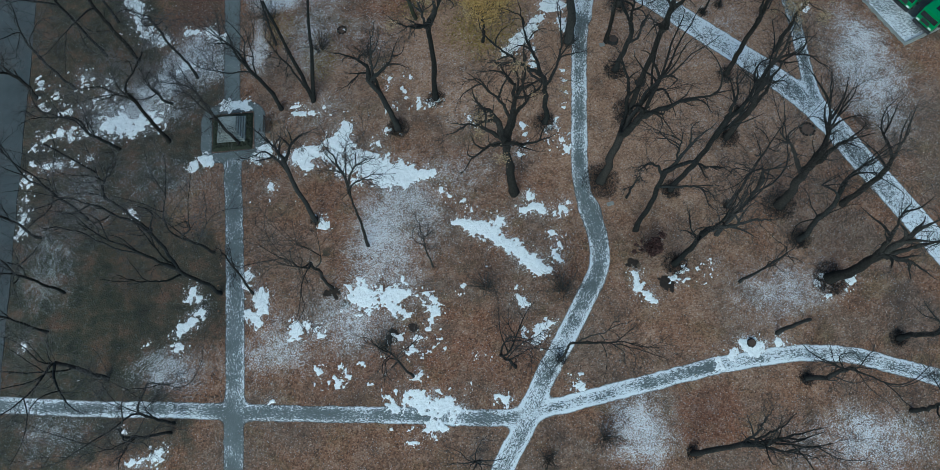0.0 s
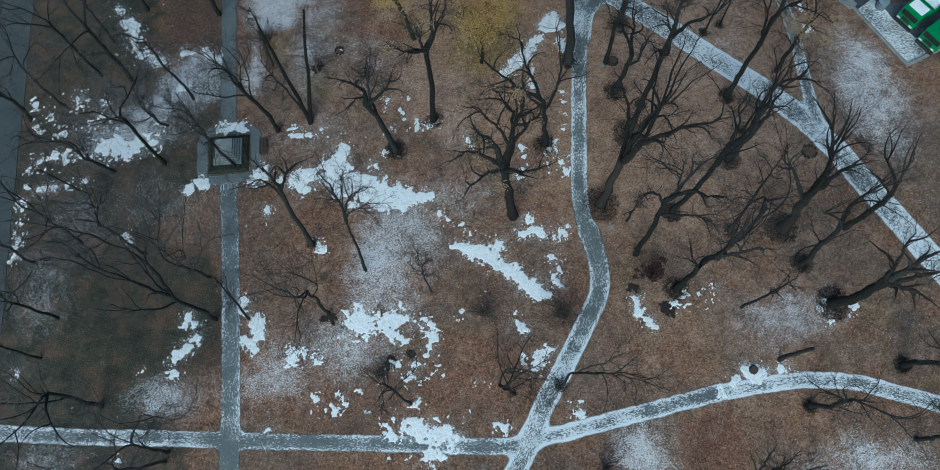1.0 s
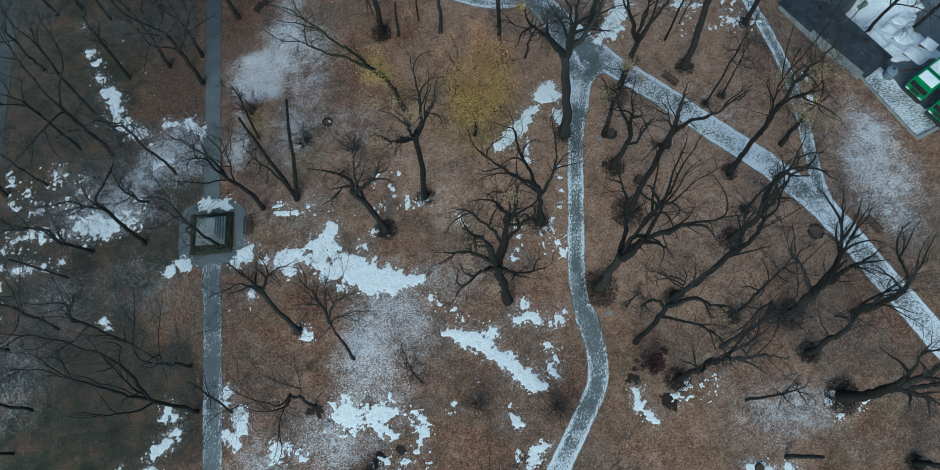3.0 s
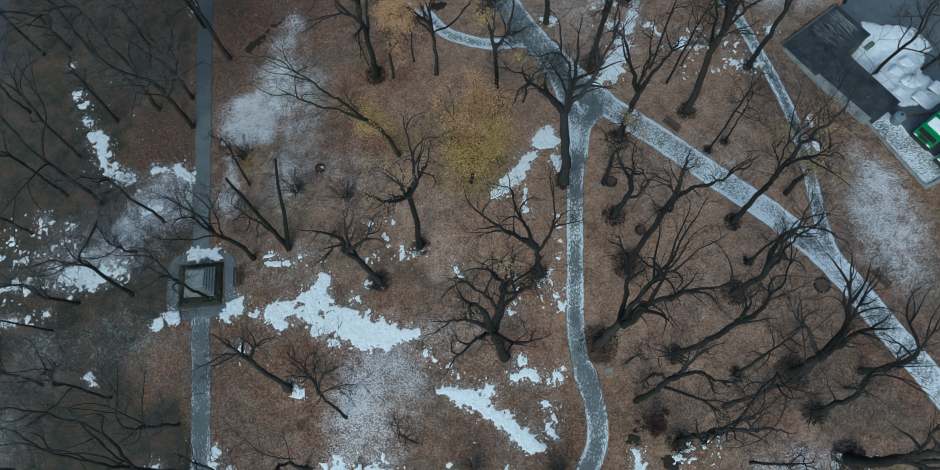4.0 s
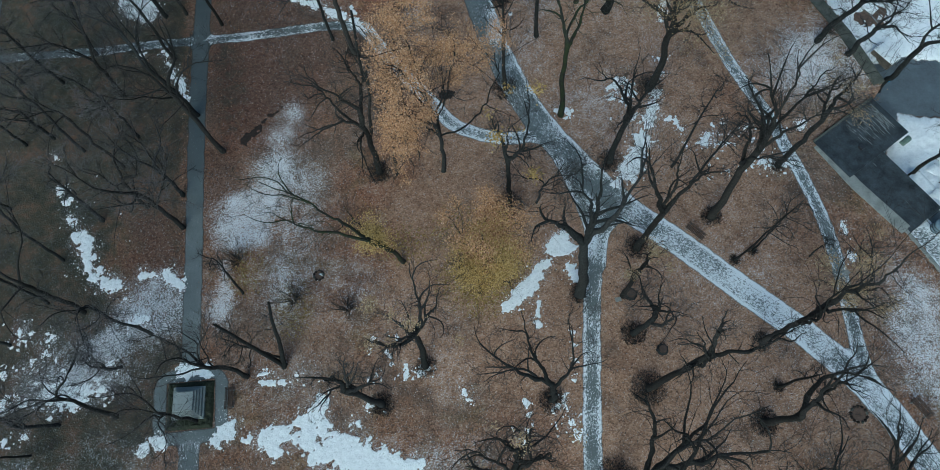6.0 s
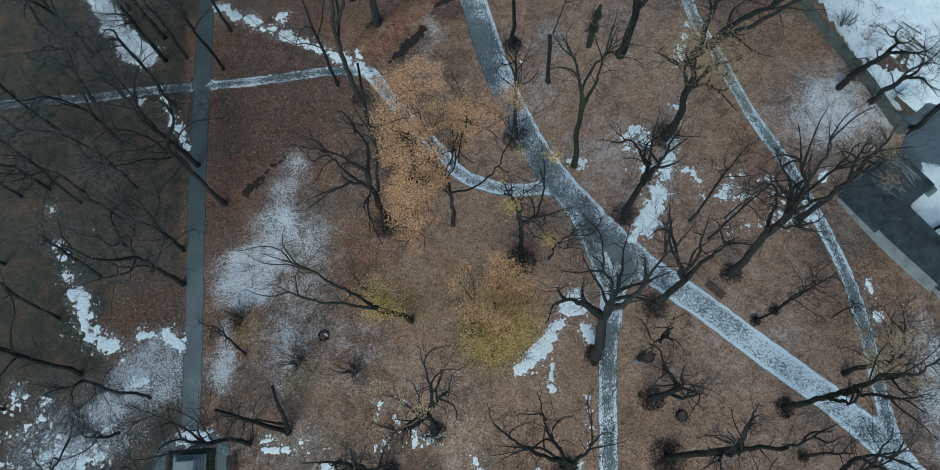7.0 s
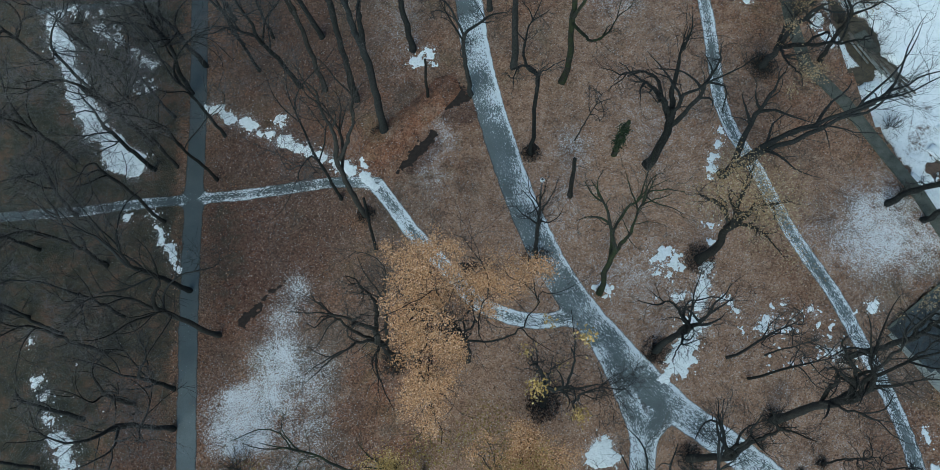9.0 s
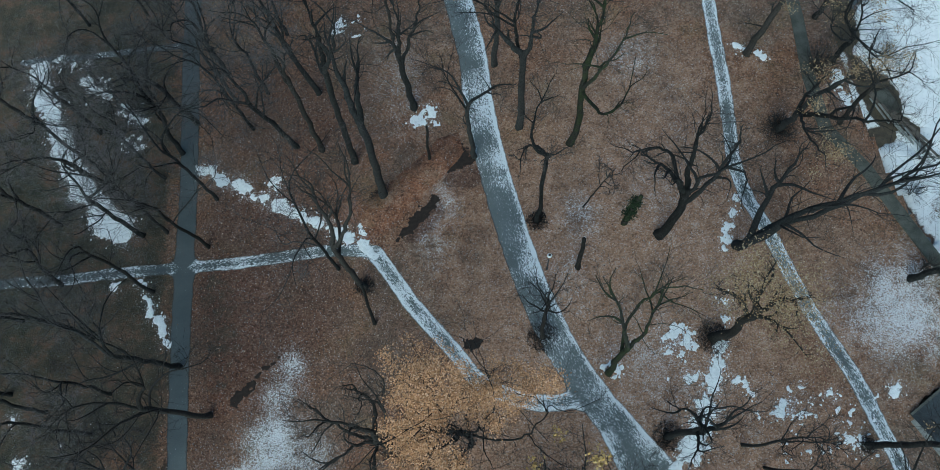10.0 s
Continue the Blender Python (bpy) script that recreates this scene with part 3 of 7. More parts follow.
def glide(points, step):
    """A smooth line through some points, at even steps."""
    p = np.array(points, float)
    p = np.vstack([2 * p[0] - p[1], p, 2 * p[-1] - p[-2]])
    out = []
    for i in range(1, len(p) - 2):
        n = max(2, int(np.linalg.norm(p[i + 1] - p[i]) / step))
        for k in range(n):
            t = k / n
            out.append(0.5 * (2 * p[i] + (p[i + 1] - p[i - 1]) * t + (2 * p[i - 1] - 5 * p[i] + 4 * p[i + 1] - p[i + 2]) * t * t
                              + (3 * p[i] - p[i - 1] - 3 * p[i + 1] + p[i + 2]) * t ** 3))
    out.append(p[-2])
    return np.array(out)


def skirt(verts, faces, drop):
    """Adds a rim of faces hanging from the open edges of a triangle sheet."""
    e = np.concatenate([faces[:, [0, 1]], faces[:, [1, 2]], faces[:, [2, 0]]])
    key = np.sort(e, 1)
    _, first, count = np.unique(key, axis=0, return_index=True, return_counts=True)
    rim = e[first[count == 1]]
    ids = np.unique(rim)
    below = verts[ids].copy()
    below[:, 2] -= drop
    where = {int(v): len(verts) + i for i, v in enumerate(ids)}
    side = [(int(b), int(a), where[int(a)], where[int(b)]) for a, b in rim]
    return np.vstack([verts, below]), [tuple(f) for f in faces.tolist()] + side, ids


def build_paths():
    cell = 0.22
    xs, ys = np.arange(-58, 62, cell), np.arange(-10, 126, cell)
    gx, gy = np.meshgrid(xs, ys)
    total = np.zeros(gx.shape)
    best = np.full(gx.shape, -9.0)
    frost, run_u, run_v = np.zeros(gx.shape), np.zeros(gx.shape), np.zeros(gx.shape)
    soft = 0.28
    for n, (points, half, share) in enumerate(PATHS):
        line = glide(points, 0.6)
        reach = 1.0 + half
        lengths = np.concatenate([[0], np.cumsum(np.linalg.norm(np.diff(line, axis=0), axis=1))])
        depth = np.full(gx.shape, -9.0)
        u, v = np.zeros(gx.shape), np.zeros(gx.shape)
        for k in range(len(line) - 1):
            a, b = line[k], line[k + 1]
            i0, i1 = np.searchsorted(xs, [min(a[0], b[0]) - reach, max(a[0], b[0]) + reach])
            j0, j1 = np.searchsorted(ys, [min(a[1], b[1]) - reach, max(a[1], b[1]) + reach])
            if i0 >= i1 or j0 >= j1:
                continue
            sl = (slice(j0, j1), slice(i0, i1))
            d = b - a
            ln = np.linalg.norm(d)
            rx, ry = gx[sl] - a[0], gy[sl] - a[1]
            t = np.clip((rx * d[0] + ry * d[1]) / ln ** 2, 0, 1)
            dist = np.hypot(rx - t * d[0], ry - t * d[1])
            side = (rx * d[1] - ry * d[0]) / ln
            new_depth = half - dist
            better = new_depth > depth[sl]
            depth[sl] = np.where(better, new_depth, depth[sl])
            u[sl] = np.where(better, lengths[k] + t * ln + 31 * n, u[sl])
            v[sl] = np.where(better, side, v[sl])
        total += np.exp(np.maximum(depth, -3.0) / soft) - math.exp(-3.0 / soft)
        win = depth > best
        best = np.where(win, depth, best)
        run_u, run_v = np.where(win, u, run_u), np.where(win, v, run_v)
        frost = np.where(win, share, frost)
    ring_x, ring_y = np.abs(gx + 25.1), np.abs(gy - 41.1)
    ring = 2.0 - np.hypot(np.maximum(ring_x - 1.65, 0), np.maximum(ring_y - 1.65, 0))
    ring = np.minimum(ring, np.maximum(ring_x, ring_y) - 2.35)
    total += np.exp(np.maximum(ring, -3.0) / soft) * (ring > -2)
    win = ring > best
    frost = np.where(win & (ring > -1), 0.08, frost)
    run_u, run_v = np.where(win, gx, run_u), np.where(win, gy, run_v)
    field = soft * np.log(np.maximum(total, 1e-9))
    field = np.where(field < -1, -1, field) + 0.22 * (smooth_noise(gx, gy, 1.3, 8) - 0.5)
    field = np.minimum(field, np.maximum(ring_x, ring_y) - 2.35)
    (x, y, dep, fr, ru, rv), faces, _ = cut_field(xs, ys, field, [field, frost, run_u, run_v])
    wide_path = (np.abs(fr - 0.42) < 0.01) & (y > 57)
    fr = np.where(wide_path, 0.4 - 0.13 * rv + 0.5 * (smooth_noise(x, y, 0.22, 31) - 0.5), fr)
    fr = np.clip(fr + 0.4 * (smooth_noise(x, y, 0.09, 2) - 0.5) + 0.25 * (smooth_noise(x, y, 0.35, 12) - 0.5), 0, 1)
    z = 0.025 + 0.012 * np.minimum(dep, 0.8)
    verts, all_faces, ids = skirt(np.stack([x, y, z], 1), faces, 0.08)
    ob = link_mesh("pavement", verts, all_faces, ASPHALT)
    ext = lambda a: np.concatenate([a, a[ids]])
    set_layer(ob, "depth", ext(dep))
    set_layer(ob, "frost", ext(fr))
    # canopy shade painted on the north-west paths, growing north and west
    set_layer(ob, "dimmed", np.clip((verts[:, 1] - 58) / 12, 0, 1) * np.clip((-8 - verts[:, 0]) / 8, 0, 1))
    set_layer(ob, "run", np.stack([ext(ru), ext(rv), np.zeros(len(verts))], 1), "FLOAT_VECTOR")
    tagged(ob, "grey asphalt park paths flecked with thin frost", "path", kind="structure")


build_paths()


def build_road():
    """The wide road along the west side."""
    xs, ys = np.arange(-60, -47.5, 0.5), np.arange(-20, 130, 0.5)
    gx, gy = np.meshgrid(xs, ys)
    field = np.minimum(-48.9 - gx + 0.35 * (smooth_noise(gx, gy, 0.4, 6) - 0.5), 1.5)
    (x, y, dep), faces, _ = cut_field(xs, ys, field, [field])
    verts, all_faces, ids = skirt(np.stack([x, y, np.full(len(x), 0.07)], 1), faces, 0.15)
    ob = link_mesh("road", verts, all_faces, ROAD_TAR)
    ext = lambda a: np.concatenate([a, a[ids]])
    set_layer(ob, "depth", ext(dep + 0.3))
    set_layer(ob, "frost", np.full(len(verts), 0.02))
    set_layer(ob, "run", np.stack([verts[:, 1], verts[:, 0], 0 * verts[:, 0]], 1), "FLOAT_VECTOR")
    tagged(ob, "wide wet grey asphalt road", "road", kind="structure")


build_road()

# ---- snow ----
SEED = [0]
CRUMBS = []
SNOW_SPOTS = []


def soil_patch(spots):
    """Bare dark soil where the litter has been scraped away."""
    snow_patch(spots, 0.02, 0.4, 0.1, SOIL)


def snow_patch(spots, thick=0.07, ragged=0.55, cell=0.1, material=None):
    """A patch of old snow, or of soil, grown from soft round spots (x, y, r), with a ragged edge."""
    SEED[0] += 1
    s = SEED[0]
    p = np.array(spots)
    pad = p[:, 2].max() * 1.6 + 0.3
    xs = np.arange(p[:, 0].min() - pad, p[:, 0].max() + pad, cell)
    ys = np.arange(p[:, 1].min() - pad, p[:, 1].max() + pad, cell)
    gx, gy = np.meshgrid(xs, ys)
    wx = gx + 0.9 * (smooth_noise(gx, gy, 0.9, s + 20) - 0.5) + 0.35 * (smooth_noise(gx, gy, 2.6, s + 21) - 0.5)
    wy = gy + 0.9 * (smooth_noise(gx, gy, 0.9, s + 30) - 0.5) + 0.35 * (smooth_noise(gx, gy, 2.6, s + 31) - 0.5)
    field = np.zeros(gx.shape)
    for x, y, r in spots:
        field += np.exp(-((wx - x) ** 2 + (wy - y) ** 2) / (1.25 * r) ** 2)
    field = np.minimum(field, 1.15) - 0.46 + 1.3 * ragged * (smooth_noise(gx, gy, 0.95, s) - 0.5) + (0.35 + 1.1 * ragged) * (smooth_noise(gx, gy, 2.8, s + 50) - 0.5) + 0.5 * (smooth_noise(gx, gy, 5.5, s + 70) - 0.5)
    field[0], field[-1], field[:, 0], field[:, -1] = -1, -1, -1, -1
    if (field > 0).sum() < 6:
        return
    (x, y, dep), faces, _ = cut_field(xs, ys, field, [field])
    z = -0.02 + thick * (1 - np.exp(-4.5 * np.maximum(dep, 0))) * (0.5 + smooth_noise(x, y, 1.9, s + 9)) + 0.04 * (dep > 0)
    if material:
        tagged(link_mesh("bare_soil", np.stack([x, y, z], 1), faces, material), "patch of bare dark soil in leaf litter", "soil", kind="stuff")
        return
    ob = link_mesh("snow_patch", np.stack([x, y, z], 1), faces, SNOW)
    set_layer(ob, "thin", np.clip(1 - dep / 0.3, 0, 1))
    SNOW_SPOTS.extend(spots)
    tagged(ob, "patch of old melting snow on leaf litter", "snow", kind="stuff")
    rng = np.random.default_rng(s)
    for x, y, r in spots:
        for k in range(int(3 + 7 * r)):
            a, q = rng.uniform(0, 6.283), r * rng.uniform(0.9, 2.4) + 0.15
            CRUMBS.append((x + q * math.cos(a), y + q * math.sin(a), rng.uniform(0.03, 0.1)))


snow_patch([(-21.8, 38.1, 0.73), (-21.1, 38.8, 0.57), (-22.6, 37.4, 0.45), (-19.5, 37.2, 0.34), (-17.9, 37.2, 0.90), (-16.0, 37.4, 0.96), (-13.8, 36.7, 0.90), (-14.4, 38.4, 0.51), (-12.8, 39.1, 0.73), (-12.3, 39.9, 0.45), (-12.3, 37.6, 0.68), (-11.3, 35.7, 0.99), (-9.4, 34.8, 1.41), (-7.6, 33.9, 1.30), (-6.0, 33.5, 0.96), (-4.5, 33.3, 0.62), (-3.3, 33.4, 0.34), (-12.7, 35.0, 0.73), (-17.0, 35.9, 0.51), (-11.7, 33.3, 0.45)], 0.06, 0.7)
snow_patch([(-2.6, 31.3, 0.34), (-1.6, 30.5, 0.34), (-0.4, 29.7, 0.34), (0.7, 28.6, 0.34)], 0.06, 0.7)
snow_patch([(-1.0, 27.4, 0.45), (0.2, 27.0, 0.68), (1.7, 26.3, 0.85), (3.5, 27.0, 0.62), (2.5, 25.3, 0.73), (3.9, 24.4, 0.73), (4.8, 23.4, 0.73), (5.7, 22.4, 0.73), (6.7, 21.6, 0.62), (7.4, 21.2, 0.40)], 0.06, 0.7)
snow_patch([(8.8, 24.8, 0.40), (9.2, 23.5, 0.45), (8.8, 22.2, 0.45)], 0.06, 0.7)
snow_patch([(6.6, 29.5, 0.45), (7.1, 28.2, 0.51), (8.0, 27.8, 0.45), (6.0, 27.9, 0.45), (9.4, 27.1, 0.34), (10.2, 27.8, 0.34)], 0.06, 0.7)
snow_patch([(9.6, 27.8, 0.28), (10.2, 27.3, 0.28), (10.6, 28.4, 0.28)])
snow_patch([(-23.5, 24.1, 0.46), (-23.7, 22.8, 0.40), (-22.3, 21.7, 0.68), (-22.0, 20.3, 0.68), (-23.6, 19.9, 0.57), (-22.6, 19.0, 0.57)])
snow_patch([(-29.2, 23.4, 0.41), (-29.5, 22.8, 0.53), (-28.6, 22.1, 0.41), (-28.4, 20.8, 0.47), (-29.5, 19.9, 0.47), (-30.1, 19.1, 0.52), (-31.0, 18.7, 0.35)])
snow_patch([(-30.8, 17.3, 0.47), (-31.6, 17.7, 0.23)])
snow_patch([(-18.6, 18.4, 0.45), (-19.0, 17.5, 0.45), (-17.9, 17.7, 0.44), (-16.5, 17.6, 0.28), (-17.4, 18.2, 0.33)], 0.05, 1.5)
snow_patch([(-11.7, 21.1, 0.83), (-10.8, 20.0, 0.83), (-9.5, 20.5, 0.71), (-12.7, 20.2, 0.50), (-8.3, 20.0, 0.60), (-9.0, 19.0, 0.49), (-6.9, 20.2, 0.44)], 0.05, 1.5)
snow_patch([(-5.0, 19.3, 0.44), (-4.5, 18.1, 0.43), (-5.0, 17.1, 0.38), (-6.2, 15.7, 0.38), (-6.9, 14.7, 0.32), (-8.5, 15.7, 0.32), (-7.4, 17.7, 0.33), (-9.4, 15.3, 0.22)], 0.05, 1.5)
snow_patch([(-6.7, 9.5, 0.69), (-7.7, 9.3, 0.59), (-5.6, 8.7, 0.80), (-4.2, 8.3, 0.69), (-9.2, 8.8, 0.48), (-2.9, 7.9, 0.48)], 0.05, 1.5)
snow_patch([(-6.1, 6.5, 0.42), (-4.9, 6.5, 0.37), (-7.7, 5.5, 0.21)], 0.05, 1.5)
snow_patch([(4.1, 19.4, 0.27), (4.2, 18.2, 0.38), (4.9, 17.7, 0.38)])
snow_patch([(5.8, 14.3, 0.48), (6.6, 14.8, 0.43), (5.0, 13.8, 0.43), (7.1, 15.2, 0.38)], 0.05, 1.5)
snow_patch([(16.4, 19.4, 0.44), (16.5, 18.2, 0.44), (17.3, 17.3, 0.50), (17.9, 16.6, 0.28)])
snow_patch([(26.0, 11.1, 0.68), (27.4, 10.5, 0.68), (29.5, 11.0, 0.51), (26.4, 10.0, 0.34)])
snow_patch([(23.0, 9.6, 0.44), (24.6, 10.1, 0.45)], 0.05, 1.5)
snow_patch([(35.1, 17.2, 0.24), (34.6, 16.6, 0.30), (35.1, 15.1, 0.30)])
snow_patch([(37.7, 16.3, 0.42), (37.0, 15.4, 0.30)])
snow_patch([(1.2, 8.9, 0.37), (1.8, 8.3, 0.37)], 0.05, 1.5)
snow_patch([(8.3, 8.6, 0.27), (9.0, 8.9, 0.32), (8.1, 9.7, 0.21)], 0.05, 1.5)
snow_patch([(-35.0, 6.3, 0.29), (-34.0, 6.4, 0.41), (-33.1, 6.6, 0.40), (-32.4, 7.0, 0.40)], 0.05, 1.5)
snow_patch([(-36.2, 9.4, 0.29)])
snow_patch([(-37.6, 59.6, 0.58), (-36.5, 58.2, 0.79), (-36.1, 56.4, 0.56), (-35.3, 55.1, 0.56), (-33.9, 54.5, 0.62), (-33.0, 53.9, 0.48), (-32.0, 52.6, 0.27)])
snow_patch([(-29.6, 54.7, 0.41), (-27.7, 54.5, 0.48), (-26.7, 53.5, 0.40)], 0.05, 1.5)
snow_patch([(-37.7, 43.7, 1.00), (-39.4, 43.5, 0.74), (-35.9, 43.6, 0.92), (-41.4, 43.2, 0.54), (-34.0, 43.8, 0.46), (-38.4, 44.7, 0.60), (-43.4, 42.8, 0.41)], 0.05, 1.5)
snow_patch([(-47.4, 42.1, 0.34), (-46.5, 42.9, 0.41), (-44.8, 43.2, 0.41)], 0.05, 1.5)
snow_patch([(-45.9, 39.4, 0.47), (-44.5, 39.5, 0.47), (-42.9, 39.6, 0.33), (-41.1, 39.8, 0.33), (-47.4, 39.7, 0.34)])
snow_patch([(-48.1, 38.1, 0.41), (-48.1, 35.9, 0.40), (-48.2, 33.7, 0.47), (-48.0, 31.8, 0.40)], 0.05, 1.5)
snow_patch([(-42.5, 50.5, 0.56), (-47.2, 47.6, 0.35), (-40.5, 45.9, 0.34), (-39.6, 47.8, 0.27)], 0.05, 1.5)
snow_patch([(-29.7, 37.1, 0.44), (-29.3, 37.9, 0.31)])
snow_patch([(-20.9, 34.0, 0.30)])
snow_patch([(-16.2, 42.3, 0.31), (-17.2, 42.5, 0.31), (-14.5, 42.8, 0.25), (-18.2, 43.3, 0.25)], 0.05, 1.5)
snow_patch([(12.7, 53.6, 0.79), (12.2, 53.1, 0.71), (13.5, 53.0, 0.57), (13.1, 54.3, 0.36)], 0.06, 0.4)
snow_patch([(11.1, 51.6, 0.41), (10.4, 51.0, 0.55), (9.8, 50.3, 0.58), (9.1, 49.6, 0.58), (8.5, 48.9, 0.58), (7.7, 48.3, 0.58), (7.0, 47.7, 0.55), (6.4, 47.4, 0.34)], 0.06, 0.7)
snow_patch([(9.6, 47.3, 0.35), (9.4, 46.5, 0.31), (9.2, 45.5, 0.39)], 0.06, 0.4)
snow_patch([(13.5, 50.4, 0.44), (13.4, 50.8, 0.35)], 0.06, 0.4)
snow_patch([(12.7, 44.3, 0.25), (12.5, 42.8, 0.25), (12.3, 41.3, 0.24), (12.0, 39.6, 0.24)])
snow_patch([(10.3, 37.2, 0.36), (10.0, 36.4, 0.24)], 0.05, 1.5)
snow_patch([(-7.9, 39.1, 0.24), (-9.0, 37.8, 0.30), (-9.8, 37.7, 0.24)])
snow_patch([(-2.6, 41.9, 0.30), (-1.7, 42.3, 0.24), (-7.2, 45.6, 0.31)], 0.05, 1.5)
snow_patch([(-15.4, 28.6, 0.34), (-15.7, 29.5, 0.29)], 0.05, 1.5)
snow_patch([(-1.5, 20.2, 0.33), (0.8, 12.9, 0.21), (-0.8, 13.1, 0.21)])
snow_patch([(-21.4, 10.9, 0.28), (-46.9, 19.2, 0.38), (-34.2, 18.2, 0.24)])
snow_patch([(-16.4, 13.2, 0.27), (-13.8, 12.6, 0.22), (-6.5, 12.0, 0.32)], 0.05, 1.5)
snow_patch([(24.6, 19.7, 0.29), (20.2, 18.3, 0.28)], 0.05, 1.5)
snow_patch([(1.5, 39.5, 0.32), (1.8, 38.7, 0.26)])
snow_patch([(-21.1, 34.1, 0.28), (-21.2, 33.5, 0.22)])
snow_patch([(-36.2, 32.7, 0.36), (-36.0, 32.0, 0.35)])
snow_patch([(-3.7, 42.3, 0.27), (-2.8, 42.0, 0.27)], 0.05, 1.5)
snow_patch([(-18.3, 43.2, 0.28), (-17.7, 43.3, 0.22)])
snow_patch([(-30.5, 50.1, 0.48), (-31.5, 49.7, 0.36), (-29.6, 50.0, 0.30)], 0.05, 1.5)
snow_patch([(37.9, 59.2, 0.31), (34.2, 61.6, 0.25), (29.6, 63.3, 0.31), (30.7, 63.7, 0.31)], 0.05, 1.5)
snow_patch([(35.7, 59.6, 0.37), (36.4, 59.0, 0.31)], 0.05, 1.5)
snow_patch([(21.6, 69.4, 0.31), (20.6, 69.9, 0.31), (22.2, 66.9, 0.37)], 0.05, 1.5)
snow_patch([(39.9, 63.5, 0.32), (40.5, 64.0, 0.26)])
snow_patch([(15.6, 68.0, 0.31), (15.0, 67.5, 0.24)], 0.05, 1.5)
snow_patch([(7.0, 37.8, 0.26), (7.0, 35.2, 0.26), (6.1, 34.4, 0.26)], 0.05, 1.5)
snow_patch([(10.9, 37.7, 0.32), (10.4, 37.2, 0.32), (11.1, 35.3, 0.37), (11.6, 34.5, 0.32)], 0.05, 1.5)
snow_patch([(19.6, 59.3, 0.36), (20.4, 60.3, 0.63), (21.3, 61.2, 0.73), (22.0, 62.0, 0.74), (22.7, 62.8, 0.53), (22.9, 63.9, 0.48), (23.8, 65.6, 0.43), (24.4, 66.9, 0.43), (25.0, 68.1, 0.43), (25.4, 69.0, 0.33), (21.3, 59.5, 0.37), (21.9, 60.6, 0.42)])
snow_patch([(13.5, 50.1, 0.50), (13.9, 49.5, 0.45)])
snow_patch([(21.9, 71.3, 0.43), (21.4, 70.4, 0.43), (22.4, 70.0, 0.38), (20.9, 70.8, 0.27), (23.1, 70.8, 0.27)], 0.05, 1.5)
snow_patch([(28.1, 80.6, 0.29), (28.1, 79.6, 0.40), (28.7, 80.7, 0.41), (29.3, 82.2, 0.35), (29.8, 83.4, 0.35), (27.7, 78.7, 0.23)])
snow_patch([(40.0, 63.8, 0.46)])
snow_patch([(41.3, 51.3, 0.34), (41.5, 51.9, 0.28)])
snow_patch([(41.4, 48.6, 0.34), (41.3, 49.1, 0.28)])
snow_patch([(-0.1, 96.2, 0.43), (-1.1, 95.9, 0.30), (1.0, 96.8, 0.37)], 0.05, 1.5)
snow_patch([(29.7, 63.2, 0.33), (30.4, 62.8, 0.27), (32.6, 63.5, 0.22), (27.4, 64.7, 0.27)], 0.05, 1.5)
snow_patch([(16.0, 68.2, 0.26), (15.6, 67.6, 0.21)], 0.05, 1.5)
snow_patch([(-15.7, 90.6, 0.30), (-15.6, 90.0, 0.24)], 0.05, 1.5)
snow_patch([(-7.3, 84.9, 0.34), (-7.1, 84.0, 0.34)], 0.05, 1.5)
snow_patch([(-10.0, 84.8, 0.29), (-9.4, 84.1, 0.34), (-8.5, 83.3, 0.34)], 0.05, 1.5)
snow_patch([(-31.0, 97.2, 0.26), (-29.9, 96.4, 0.33)], 0.05, 1.5)
snow_patch([(-31.5, 101.0, 0.40), (-30.5, 100.0, 0.47), (-29.6, 99.3, 0.33), (-32.0, 101.5, 0.27)])
snow_patch([(-36.2, 105.1, 0.49), (-35.1, 104.2, 0.49), (-34.3, 103.2, 0.34)])
snow_patch([(33.6, 100.4, 0.36), (34.5, 99.8, 0.36), (36.1, 98.9, 0.37), (35.5, 99.5, 0.30)])
snow_patch([(-8.0, 108.6, 0.36), (-8.4, 107.5, 0.24), (-6.0, 109.3, 0.24)], 0.05, 1.5)
snow_patch([(0.5, 97.2, 0.34), (0.8, 96.5, 0.28), (-1.0, 96.0, 0.22)], 0.05, 1.5)
snow_patch([(-35.5, 104.9, 0.39), (-34.5, 103.7, 0.45), (-33.8, 102.9, 0.32)], 0.05, 1.5)
snow_patch([(-31.7, 100.8, 0.31), (-30.7, 99.8, 0.37), (-30.1, 99.1, 0.25)], 0.05, 1.5)
snow_patch([(-39.0, 107.8, 0.40), (-37.3, 107.4, 0.40), (-35.6, 107.1, 0.33)], 0.05, 1.5)
snow_patch([(-40.6, 69.7, 0.34), (-39.6, 65.6, 0.46), (-38.8, 64.0, 0.46), (-38.3, 62.1, 0.63), (-37.2, 60.5, 0.63), (-36.2, 59.3, 0.57), (-36.8, 58.6, 0.40), (-35.6, 57.4, 0.40), (-34.9, 55.9, 0.40), (-33.9, 54.5, 0.46), (-33.0, 54.5, 0.40)])
snow_patch([(-15.6, 90.6, 0.43)])
snow_patch([(-30.1, 54.9, 0.53), (-27.5, 54.2, 0.66), (-26.5, 53.4, 0.53)])
snow_patch([(-23.0, 93.1, 0.42)])
snow_patch([(14.6, 68.4, 0.38), (15.5, 68.7, 0.33)])
snow_patch([(34.2, 63.9, 0.32), (32.0, 64.9, 0.27), (29.4, 62.8, 0.32)])
snow_patch([(26.8, 65.8, 0.32), (26.0, 66.1, 0.27)])
snow_patch([(-31.5, 81.4, 0.33)])
